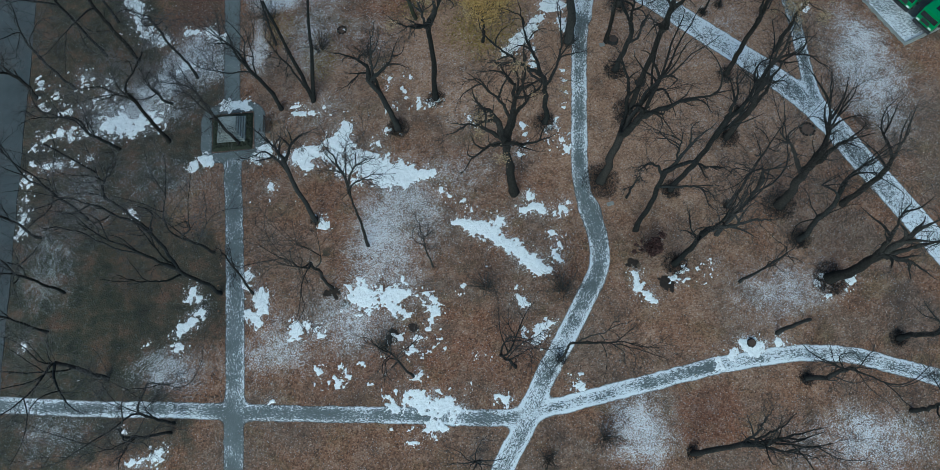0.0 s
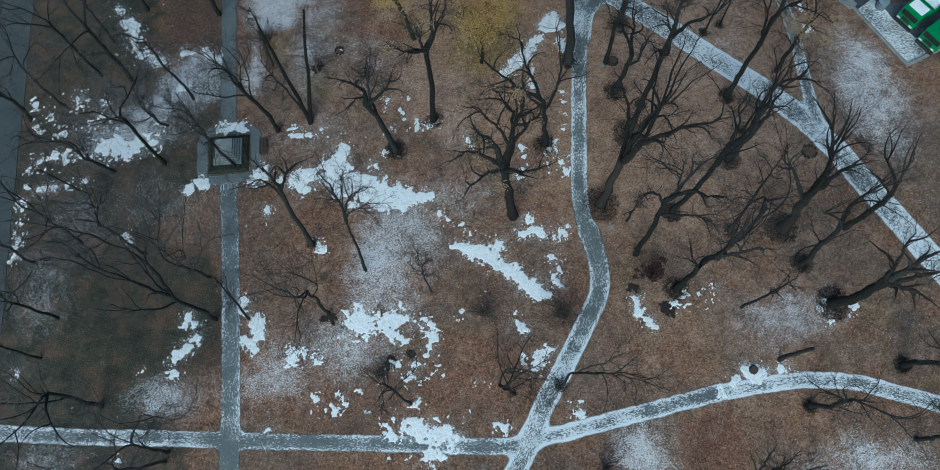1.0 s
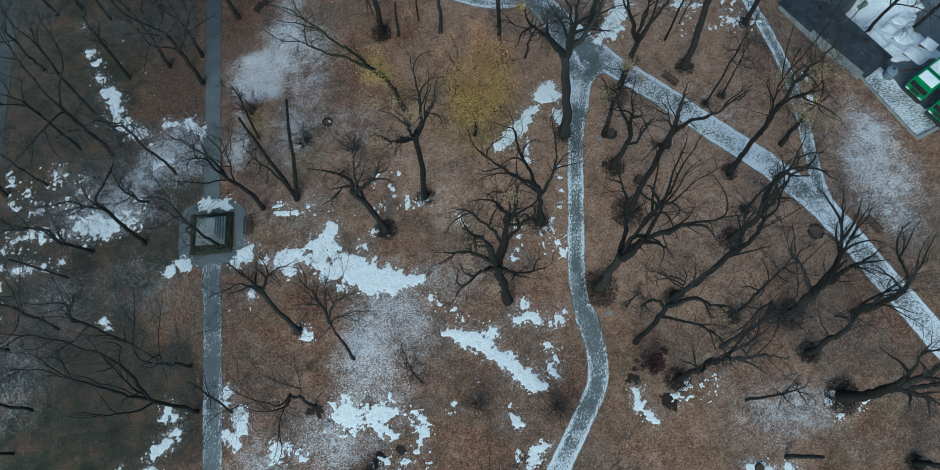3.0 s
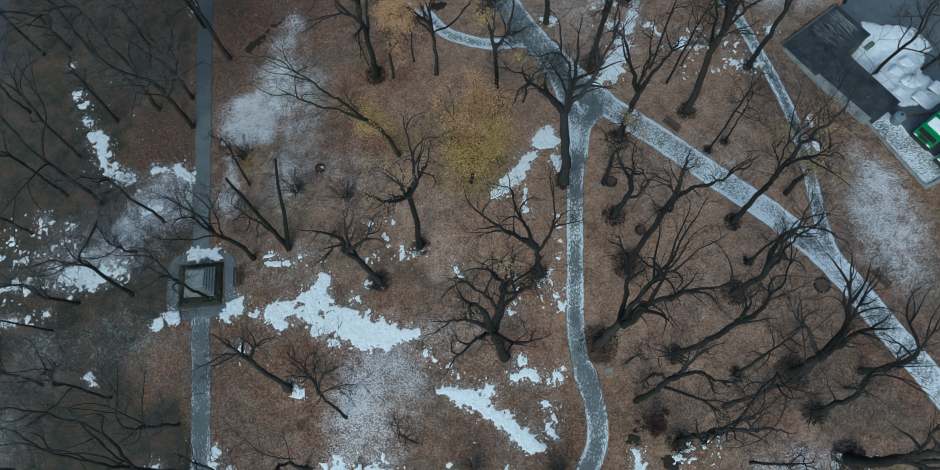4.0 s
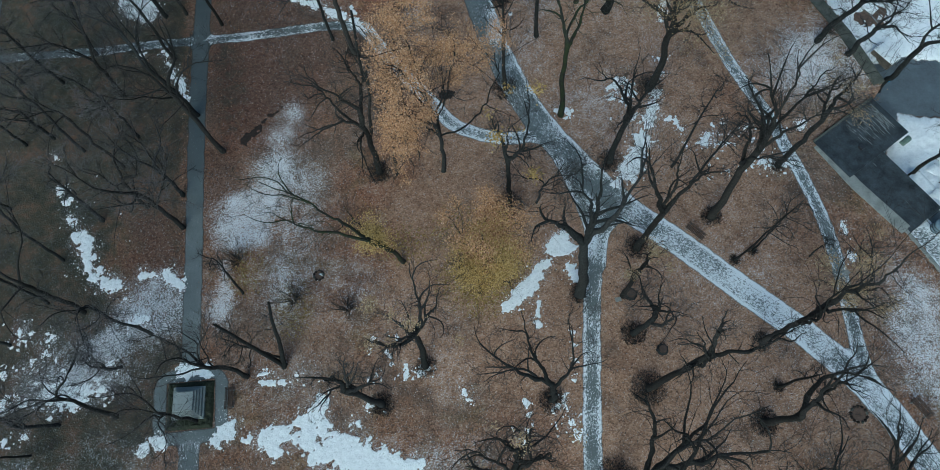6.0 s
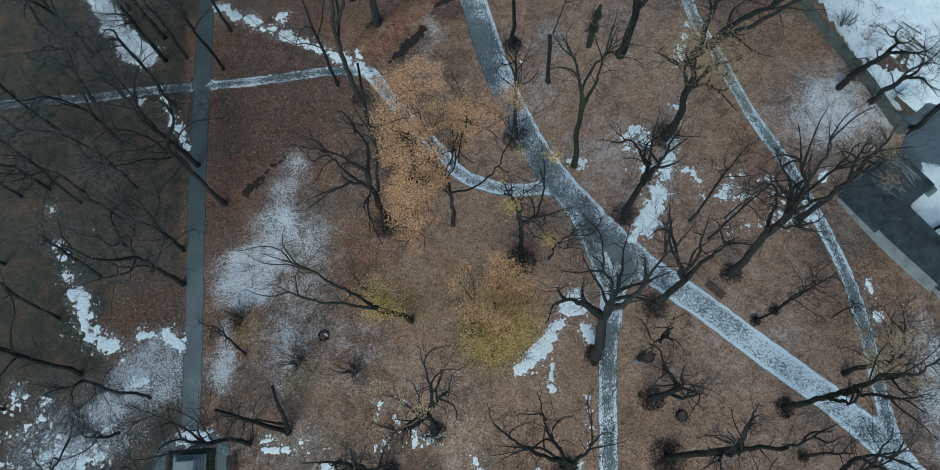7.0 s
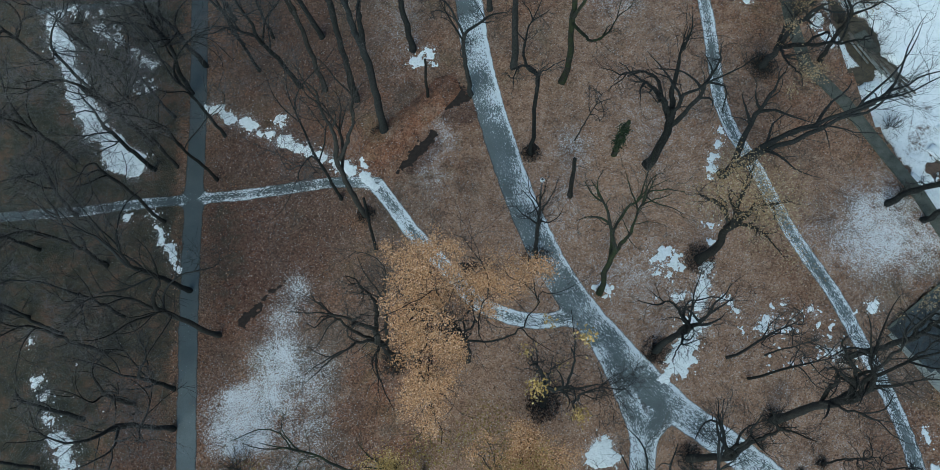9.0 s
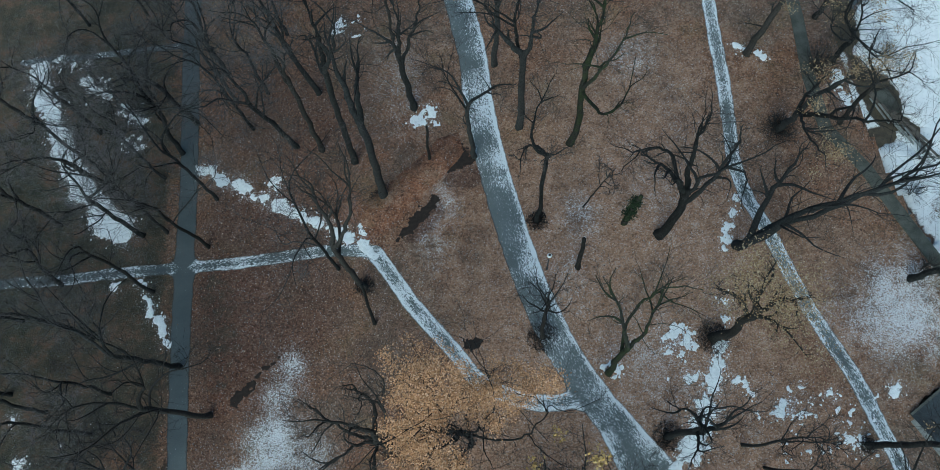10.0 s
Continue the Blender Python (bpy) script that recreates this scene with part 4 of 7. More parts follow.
snow_patch([(42.8, 94.8, 0.55), (43.3, 93.4, 0.54), (43.6, 92.3, 0.48), (43.3, 95.8, 0.43)])
snow_patch([(26.6, 73.6, 0.49), (26.5, 71.9, 0.33), (25.5, 69.5, 0.55), (24.8, 67.9, 0.66), (24.1, 66.0, 0.77), (23.1, 64.0, 0.77), (22.0, 62.3, 0.77), (20.7, 60.7, 0.71), (19.6, 59.4, 0.55)])
soil_patch([(3.0, 92.7, 0.45), (3.6, 91.4, 0.67), (3.2, 90.4, 0.45), (4.3, 90.7, 0.45)])
soil_patch([(-15.6, 73.0, 0.20), (-16.2, 72.4, 0.20), (-16.8, 71.9, 0.22), (-17.4, 71.3, 0.26), (-18.0, 70.7, 0.30), (-18.6, 70.1, 0.34), (-19.2, 69.6, 0.38), (-19.8, 69.0, 0.30)])
soil_patch([(-4.7, 87.9, 0.39), (-4.3, 88.4, 0.34)])
soil_patch([(-3.7, 83.0, 0.24), (-3.2, 83.5, 0.3), (-2.6, 84.0, 0.36), (-2.0, 84.5, 0.42), (-1.4, 85.1, 0.46), (-0.8, 85.7, 0.5), (-0.2, 86.3, 0.46), (0.4, 86.9, 0.36)])
soil_patch([(2.9, 91.1, 0.56), (3.5, 92.4, 0.50), (2.3, 90.2, 0.39)])
soil_patch([(10.5, 84.0, 0.39), (9.9, 83.6, 0.39)])
soil_patch([(2.3, 72.0, 0.45), (3.0, 72.2, 0.39)])
soil_patch([(-8.9, 15.9, 0.50), (-9.4, 15.1, 0.31)])
soil_patch([(-14.4, 21.2, 0.37)])
soil_patch([(-6.8, 16.5, 0.43)])
soil_patch([(19.2, 18.5, 0.62), (19.8, 17.7, 0.43)])
soil_patch([(16.3, 20.7, 0.50)])
soil_patch([(-14.5, 20.7, 0.31), (-15.2, 21.3, 0.31)])


def snow_trail(points, r, step=0.8, wander=0.22):
    """A ragged chain of old snow along a trodden line."""
    rng = np.random.default_rng(len(points) * 7 + int(r * 100))
    line = glide(points, step)
    spots = [(a + rng.normal() * wander, b + rng.normal() * wander, r * rng.uniform(0.7, 1.25)) for a, b in line]
    snow_patch(spots, 0.06, 0.25)


snow_trail([(-41.4, 107.0), (-40.2, 103.6), (-39.1, 100.4), (-37.4, 96.4), (-35.9, 93.2)], 0.74)
snow_trail([(-35.6, 92.6), (-33.9, 90.0), (-32.2, 88.0), (-30.9, 86.4)], 0.85)
snow_trail([(-29.0, 81.6), (-28.0, 79.2), (-26.9, 76.8), (-26.2, 75.2)], 0.36)
snow_trail([(-5.9, 81.8), (-8.0, 83.6), (-12.6, 86.6), (-15.6, 88.3), (-18.2, 89.5), (-20.7, 91.4), (-22.8, 93.0)], 0.46)
build_ground()
# ---- trees ----
class Wood:
    """Collects tapered tubes into one mesh."""

    def __init__(self):
        self.v, self.f, self.n, self.caps = [], [], 0, []

    def tube(self, pts, radii, sides):
        pts, radii = np.asarray(pts, float), np.asarray(radii, float)
        d = np.gradient(pts, axis=0)
        d /= np.linalg.norm(d, axis=1)[:, None] + 1e-9
        ref = np.array([0.31, 0.87, 0.38])
        a = np.cross(d, ref)
        a /= np.linalg.norm(a, axis=1)[:, None] + 1e-9
        b = np.cross(d, a)
        ang = np.arange(sides) * (2 * math.pi / sides)
        ring = pts[:, None, :] + radii[:, None, None] * (np.cos(ang)[None, :, None] * a[:, None, :] + np.sin(ang)[None, :, None] * b[:, None, :])
        if sides >= 7:
            ring = pts[:, None, :] + (ring - pts[:, None, :]) * (1 + 0.13 * np.sin(np.arange(len(pts))[:, None] * 1.7 + np.arange(sides)[None, :] * 2.3 + radii[0] * 90))[:, :, None]
        self.v.append(ring.reshape(-1, 3))
        m = len(pts)
        k = np.arange(m - 1)[:, None] * sides
        s = np.arange(sides)[None, :]
        t = (s + 1) % sides
        self.f.append((np.stack([k + s, k + t, k + sides + t, k + sides + s], -1) + self.n).reshape(-1, 4))
        self.n += m * sides

    def cap(self, sides):
        """A flat cut at the end of the last tube."""
        self.caps.append(list(range(self.n - sides, self.n)))

    def mesh(self, name, material, parent, label="", smooth=True):
        if not self.v:
            return None
        faces = np.concatenate(self.f).tolist() + self.caps
        return link_mesh(name, np.concatenate(self.v), faces, material, parent, label, smooth)


def grow(rng, start, way, length, segs, gnarl, lift=0.0, droop=0.0):
    """A wandering line. gnarl: how much it bends; lift: how it turns up."""
    p, d = np.array(start, float), np.array(way, float)
    d /= np.linalg.norm(d)
    step = length / segs
    out = [p.copy()]
    bend = rng.normal(size=3) * gnarl
    for k in range(segs):
        bend = 0.55 * bend + rng.normal(size=3) * gnarl
        d = d + bend
        d[2] += lift - droop * k / segs
        d /= np.linalg.norm(d)
        p = p + d * step
        out.append(p.copy())
    return np.array(out)


def sideways(rng, d, angle, turn):
    """A direction at an angle off d, turned round it."""
    d = d / (np.linalg.norm(d) + 1e-9)
    a = np.cross(d, [0.2, 0.3, 0.93])
    if np.linalg.norm(a) < 0.05:
        a = np.array([1.0, 0, 0])
    a /= np.linalg.norm(a)
    b = np.cross(d, a)
    return d * math.cos(angle) + (a * math.cos(turn) + b * math.sin(turn)) * math.sin(angle)


def along(pts, t):
    k = t * (len(pts) - 1)
    i = min(int(k), len(pts) - 2)
    return pts[i] + (pts[i + 1] - pts[i]) * (k - i), pts[i + 1] - pts[i]


def taper(r0, r1, n, power=0.9):
    return r0 + (r1 - r0) * np.linspace(0, 1, n) ** power


def spray(rng, wood, line, r_base, count, length, twig, tips, gnarl=0.16, lift=0.04, t0=0.2):
    """Crooked side branches on a limb, each with twigs. wood: branches; twig: twigs; tips: ends for leaves."""
    count = int(round(count * 1.5))
    for k in range(count):
        t = t0 + (1 - t0) * (k + rng.random()) / count
        p, d = along(line, min(t, 0.98))
        ln = length * (1.3 - 0.6 * t) * rng.uniform(0.5, 1.4)
        r = max(0.017, r_base * (1 - 0.65 * t) * rng.uniform(0.16, 0.36))
        b = grow(rng, p, sideways(rng, d, rng.uniform(0.5, 1.15), rng.uniform(0, 6.283)), ln, 6, gnarl * 1.3, lift)
        wood.tube(b, taper(r, 0.009, len(b)), 4 if r > 0.05 else 3)
        for q in range(rng.integers(4, 7)):
            s = rng.uniform(0.2, 0.97)
            p2, d2 = along(b, s)
            c = grow(rng, p2, sideways(rng, d2, rng.uniform(0.35, 0.95), rng.uniform(0, 6.283)), ln * rng.uniform(0.3, 0.7), 2, gnarl * 1.6, lift)
            twig.tube(c, taper(0.011, 0.006, 3), 3)
            tips.append(c[-1])
            tips.append(c[1])
            p3, d3 = along(c, rng.uniform(0.3, 0.95))
            e = grow(rng, p3, sideways(rng, d3, rng.uniform(0.3, 0.9), rng.uniform(0, 6.283)), ln * rng.uniform(0.2, 0.45), 1, gnarl * 1.5, lift)
            twig.tube(e, (0.008, 0.005), 3)
            tips.append(e[-1])


def leaf_cloud(rng, tips, count, size, spread, name, material, parent, label, crown=None):
    """Small pointed leaves in clumps round branch tips. crown: lobes (x, y, rx, ry) that they keep within."""
    tips = np.array(tips)
    if crown:
        inside = np.zeros(len(tips), bool)
        for cx, cy, rx, ry in crown:
            u, w = (tips[:, 0] - cx) / rx, (tips[:, 1] - cy) / ry
            a = np.arctan2(w, u)
            inside |= np.hypot(u, w) < 0.98 + 0.16 * np.sin(3 * a + 1) + 0.1 * np.sin(7 * a) + 0.08 * rng.normal(size=len(a))
        tips = tips[inside]
    clumps = tips[rng.integers(0, len(tips), max(8, count // 70))]
    weight = rng.uniform(0.15, 1.0, len(clumps)) ** 3
    pick = rng.choice(len(clumps), count, p=weight / weight.sum())
    base = clumps[pick] + rng.normal(size=(count, 3)) * spread * (0.6 + 0.8 * weight[pick])[:, None] * np.array([1, 1, 0.7])
    yaw = rng.uniform(0, 6.283, count)
    tilt = rng.uniform(-0.9, 0.9, count)
    s = size * rng.uniform(0.6, 1.35, count)
    a = np.stack([np.cos(yaw), np.sin(yaw), np.sin(tilt) * 0.6], 1) * s[:, None]
    b = np.stack([-np.sin(yaw), np.cos(yaw), np.sin(tilt * 1.7) * 0.5], 1) * (s * 0.55)[:, None]
    v = np.stack([base - a, base + b, base + a, base - b], 1).reshape(-1, 3)
    return link_mesh(name, v, np.arange(count * 4).reshape(-1, 4), material, parent, label)


TREE_WORDS = {
    "o": "bare gnarled oak with dark spreading limbs on leaf litter",
    "t": "tall bare straight-trunked tree with dark bark",
    "m": "bare forked tree with fine grey-brown twigs",
    "s": "slender young bare tree with thin side twigs",
    "v": "bare tree with two pollarded stems from one base",
    "x": "cut dead trunk standing without branches",
}


def build_tree(kind, x, y, h, lx, ly, r, seed, shoots=0.0, leaves=None, bark=None, label="", ends=None, wide=1.0, z=0.0, crown=None, fork_at=None, fine=80, more=None):
    """ends: where the main limbs reach, from the base, or an elbow and the reach. fork_at: where the trunk forks. wide: how far the other limbs spread."""
    rng = np.random.default_rng(seed)
    r = (0.92 if ends else 0.8) * r
    top = thing("tree" if kind != "x" else "dead_trunk", x, y, z, 0, label or TREE_WORDS[kind], "tree" if kind != "x" else "dead tree", "trees of the park")
    bark = bark or (BARK if rng.random() < 0.7 else BARK_BROWN)
    trunk, twig, tips, limbs = Wood(), Wood(), [], []
    lean = np.array([lx, ly, 0.0])
    flare = lambda n: 1 + 0.22 * np.exp(-np.linspace(0, 1, n) * 16)

    def stem(height, r0, r1, segs, bend, sides=9, base=np.zeros(3)):
        t = np.linspace(0, 1, segs + 1)
        wander = np.cumsum(rng.normal(size=(segs + 1, 2)) * bend, 0)
        wander -= wander[0]
        p = base + np.stack([lean[0] * t * height / h + wander[:, 0], lean[1] * t * height / h + wander[:, 1], t * height - 0.05], 1)
        radii = r0 * (1 - 0.42 * t - 0.5 * t ** 4) if kind == "s" else taper(r0, r1, segs + 1, 0.8)
        radii = radii * flare(segs + 1)
        d = (p[-1] - p[-2]) / np.linalg.norm(p[-1] - p[-2])
        end = radii[-1]
        trunk.tube(np.vstack([p, p[-1] + d * end * 0.7, p[-1] + d * end * 1.1]), np.append(radii, (end * 0.72, end * 0.15)), sides)
        return p

    if kind == "x":
        p = stem(h, r, r * 0.72, 8, 0.04)
        trunk.cap(9)
        for k in range(3):
            a, d = along(p, rng.uniform(0.7, 0.98))
            b = grow(rng, a, sideways(rng, d, 1.0, rng.uniform(0, 6.3)), rng.uniform(0.5, 1.6), 3, 0.15)
            twig.tube(b, taper(0.03, 0.008, 4), 4)
        tips.extend(along(p, q)[0] for q in np.linspace(0.15, 0.98, 60))
    elif kind == "v":
        for k, off in enumerate((-0.9, 1.0)):
            lean2 = lean + np.array([off * h * 0.1, rng.normal() * 0.6, 0])
            t = np.linspace(0, 1, 11)
            p = np.stack([lean2[0] * t, lean2[1] * t, t * h * 0.85 - 0.05], 1) + np.cumsum(rng.normal(size=(11, 3)) * 0.05, 0) * np.array([1, 1, 0])
            trunk.tube(p, taper(r, r * 0.4, 11) * flare(11), 8)
            w = Wood()
            spray(rng, w, p, r * 0.8, 9, 2.6, twig, tips, 0.12, 0.09, 0.55)
            limbs.append(w)
    else:
        if kind == "o":
            fork, segs, bend, n_limb, reach, gn, lift = rng.uniform(0.32, 0.46), 8, 0.12, int(rng.integers(4, 7)), rng.uniform(0.36, 0.46), 0.2, 0.055
        elif kind == "t":
            fork, segs, bend, n_limb, reach, gn, lift = rng.uniform(0.5, 0.66), 11, 0.09, int(rng.integers(5, 7)), 0.34, 0.15, 0.05
        elif kind == "m":
            fork, segs, bend, n_limb, reach, gn, lift = rng.uniform(0.45, 0.6), 9, 0.08, int(rng.integers(4, 6)), 0.36, 0.14, 0.07
        else:
            fork, segs, bend, n_limb, reach, gn, lift = 0.92, 12, 0.05, int(rng.integers(7, 11)), 0.22, 0.13, 0.05
        if fork_at:
            h, fork = fork_at[2], 1.0
            lean[:] = (fork_at[0], fork_at[1], 0)
            bend = min(bend, 0.012 * h)
        p = stem(h * fork, r, r * (0.42 if kind == "s" else 0.72), segs, bend)
        spin = rng.uniform(0, 6.283)
        if ends:
            n_limb = len(ends)
        for k in range(n_limb):
            w = Wood()
            if ends:
                t = (0.998, 0.97)[k] if k < 2 else rng.uniform(0.7, 0.95)
                goal = np.array(ends[k][-3:])
                a, d = along(p, min(t, 0.995))
                if a[2] > goal[2] - 1.5 and not fork_at:
                    t = max(0.3, 0.7 * goal[2] / a[2])
                    a, d = along(p, t)
                ln = np.linalg.norm(goal - a)
                rb = r * (0.8, 0.7, 0.58, 0.52, 0.48, 0.46, 0.46, 0.46)[min(k, 7)]
                u = np.linspace(0, 1, 19)[:, None]
                elbow = np.array(ends[k][:3]) if len(ends[k]) == 6 else (a + goal) / 2 + rng.normal(size=3) * 0.07 * ln + np.array([0, 0, 0.06 * ln])
                bow = 2 * elbow - (a + goal) / 2
                line = (1 - u) ** 2 * a + 2 * u * (1 - u) * bow + u ** 2 * goal
                kink = np.cumsum(rng.normal(size=(19, 3)), 0)
                kink -= kink[0] + (kink[-1] - kink[0]) * u
                line = line + kink * 0.016 * ln ** 0.8
                w.tube(line, taper(rb, 0.025, len(line)), 7)
                for q in range(3):
                    s = rng.uniform(0.25, 0.85)
                    a2, d2 = along(line, s)
                    l2 = grow(rng, a2, sideways(rng, d2, rng.uniform(0.5, 0.9), rng.uniform(0, 6.283)), ln * rng.uniform(0.3, 0.5), 7, gn, lift)
                    w.tube(l2, taper(rb * (1 - 0.65 * s) * 0.75, 0.02, len(l2)), 5)
                    spray(rng, w, l2, rb * 0.45, 3, ln * 0.24, twig, tips, gn * 0.8, lift * 0.6)
                spray(rng, w, line, rb, 6, ln * 0.28, twig, tips, gn * 0.8, lift * 0.6, 0.3)
                limbs.append(w)
                continue
            if kind == "s":
                t = 0.5 + 0.48 * (k + rng.random() * 0.8) / n_limb
                ang, ln = rng.uniform(0.6, 1.0), wide * h * reach * (1.25 - 0.75 * t) * rng.uniform(0.75, 1.25)
                rb = max(0.05, r * (1 - 0.7 * t) * 0.72)
            elif kind == "t":
                t = (0.998, 0.97, 0.9)[k] if k < 3 else rng.uniform(0.45, 0.85)
                ang = rng.uniform(0.08, 0.28) if k < 3 else rng.uniform(0.6, 1.0)
                ln = wide * h * (1.02 - fork) * (rng.uniform(0.85, 1.05) if k < 3 else rng.uniform(0.25, 0.5))
                rb = r * ((0.62, 0.54, 0.46)[k] if k < 3 else 0.26)
            else:
                t = (0.998, 0.96)[k] if k < 2 else rng.uniform(0.62, 0.95)
                ang = rng.uniform(0.15, 0.4) if k < 2 else rng.uniform(0.45, 0.85)
                ln = wide * 1.05 * h * (1 - fork) * (1.0 if k < 2 else 0.9) * rng.uniform(0.85, 1.1)
                rb = r * (0.7 if k == 0 else 0.6 if k == 1 else 0.42)
            a, d = along(p, min(t, 0.999))
            turn = spin + k * 2.4 + rng.uniform(-0.4, 0.4)
            line = grow(rng, a, sideways(rng, d, ang, turn), ln, 11, gn * 1.15, lift)
            w.tube(line, taper(rb, 0.02, len(line)), 6)
            if kind in "om" or (kind == "t" and k < 3):
                for q in range(3 if kind == "o" else 2):
                    s = rng.uniform(0.25, 0.75)
                    a2, d2 = along(line, s)
                    l2 = grow(rng, a2, sideways(rng, d2, rng.uniform(0.5, 0.95), rng.uniform(0, 6.283)), ln * rng.uniform(0.4, 0.65), 7, gn, lift)
                    w.tube(l2, taper(rb * (1 - 0.7 * s) * 0.7, 0.015, len(l2)), 5)
                    spray(rng, w, l2, rb * 0.4, 4, ln * 0.24, twig, tips, gn * 0.8, lift * 0.6)
                spray(rng, w, line, rb, 8, ln * 0.27, twig, tips, gn * 0.8, lift * 0.6)
            else:
                spray(rng, w, line, rb, 4, ln * 0.46, twig, tips, gn, lift * 0.6)
            limbs.append(w)
    trunk.mesh("trunk", bark, top)
    for w in limbs:
        w.mesh("limb", bark, top)
    if tips and kind in "mto":
        ends_of = np.array(tips)
        for p in ends_of[rng.integers(0, len(ends_of), fine)]:
            d = rng.normal(size=3) * (1, 1, 0.6) + (0, 0, 0.3)
            twig.tube((p, p + d / np.linalg.norm(d) * rng.uniform(0.45, 1.15)), (0.009, 0.005), 3)
    twig.mesh("crown", TWIG if fine < 200 else TWIG_GREY, top, smooth=False)
    if shoots:
        bush = Wood()
        for k in range(int(430 * shoots ** 1.5)):
            a = rng.uniform(0, 6.283)
            q = shoots * 1.05 * rng.random() ** 0.7
            s = grow(rng, (q * math.cos(a), q * math.sin(a), -0.03), (rng.normal() * 0.7, rng.normal() * 0.7, 0.8), rng.uniform(0.2, 0.55), 1, 0.16)
            bush.tube(s, (0.026, 0.01), 3)
        bush.mesh("thicket", SHOOT, top, "dark shoots growing round the base", False)
    if leaves:
        material, count, size, spread, words = leaves
        leaf_cloud(rng, tips, count, size, spread, "foliage", material, top, words, crown)
    if more:
        material, count, size, spread, words, lobes = more
        leaf_cloud(rng, tips, count, size, spread, "outer_foliage", material, top, words, lobes)
    return top


# kind, x, y, height, lean x, lean y, trunk radius, seed
TREES_ROW_A = [
    ('t', 40.9, 10.0, 13.3, 0.1, -0.4, 0.36, 26),
    ('m', 18.7, 1.5, 26.0, 0.0, -0.5, 0.30, 29),
    ('t', 31.0, 7.2, 17.5, 0.5, -0.8, 0.32, 30),
    ('m', 40.1, 3.1, 11.1, 0.0, -0.4, 0.28, 31),
    ('x', 29.3, 11.9, 8.4, 0.0, -0.3, 0.28, 32),
    ('m', 3.0, 11.5, 17.0, -2.7, -0.2, 0.22, 38),
    ('s', -7.2, 11.7, 19.0, -0.5, -0.3, 0.16, 39),
    ('s', -1.5, 2.9, 16.0, -0.2, -0.1, 0.20, 40),
    ('m', 7.5, 11.7, 17.0, 1.5, -2.3, 0.15, 41),
    ('m', -31.1, 9.8, 17.0, 0.1, 0.2, 0.20, 42),
    ('m', -31.4, 8.9, 17.0, -0.2, -1.0, 0.20, 43),
]
TREES_ROW_B = [
    ('t', 33.8, 21.3, 18.8, -0.1, 0.2, 0.38, 23),
    ('t', 35.8, 16.8, 19.0, -0.3, 1.1, 0.58, 24),
    ('t', 39.2, 24.6, 17.9, 0.0, -0.1, 0.41, 25),
    ('s', 26.8, 17.5, 14.6, 0.6, -1.0, 0.18, 27),
    ('o', 20.6, 20.1, 25.3, 1.4, -3.7, 0.32, 28),
    ('m', -14.8, 21.7, 18.4, -0.5, -0.4, 0.22, 33),
    ('s', -4.2, 22.8, 13.8, 0.0, 0.0, 0.12, 34),
    ('o', -26.5, 22.5, 25.6, -1.2, -1.6, 0.24, 35),
    ('s', -23.1, 22.1, 12.5, 1.1, 1.1, 0.16, 37),
    ('m', 25.5, 22.8, 24.1, 0.1, -0.5, 0.28, 102),
]
TREES_ROW_C = [
    ('m', -16.3, 29.4, 20.7, 0.5, 0.4, 0.28, 9),
    ('s', -10.8, 25.9, 22.3, 0.7, 0.3, 0.18, 10),
    ('o', 5.2, 30.0, 24.7, -1.8, 0.2, 0.52, 14),
    ('o', 14.6, 30.2, 26.0, -0.4, 0.2, 0.50, 15),
    ('t', 29.0, 33.7, 25.5, 0.2, -0.3, 0.40, 20),
    ('s', 27.3, 25.7, 19.1, -0.6, 0.6, 0.20, 21),
    ('t', 32.7, 25.2, 21.8, 0.4, -0.8, 0.56, 22),
    ('m', -27.2, 27.1, 17.5, -0.9, -1.5, 0.2, 36),
    ('t', 21.8, 28.3, 24.4, 0.1, -0.2, 0.31, 99),
]
TREES_ROW_D = [
    ('m', -32.3, 40.8, 15.9, -0.1, -0.1, 0.28, 4),
    ('m', -19.6, 43.3, 17.4, -0.8, -0.9, 0.30, 5),
    ('m', -24.4, 39.5, 15.7, -0.4, -0.2, 0.22, 6),
    ('s', -16.1, 44.7, 13.9, -1.8, -1.0, 0.16, 8),
    ('o', -6.6, 39.2, 18.2, -2.6, -0.9, 0.36, 11),
    ('o', -2.1, 42.4, 25.5, 1.6, 0.1, 0.34, 12),
    ('o', 9.6, 37.9, 25.4, -0.6, 0.1, 0.32, 13),
    ('o', 18.4, 43.4, 18.7, 0.1, -0.1, 0.34, 16),
    ('t', 30.5, 41.2, 20.6, 0.2, -0.2, 0.32, 18),
    ('t', 36.7, 43.7, 15.8, 0.3, -0.3, 0.31, 19),
    ('x', -40.4, 38.0, 9.1, -0.7, -0.8, 0.14, 44),
    ('m', -37.9, 40.6, 12.1, -1.3, -1.4, 0.25, 45),
    ('o', 18.9, 38.0, 23.1, 1.5, -1.6, 0.34, 98),
    ('s', 31.1, 36.8, 11.2, 0.2, -0.4, 0.18, 101),
]
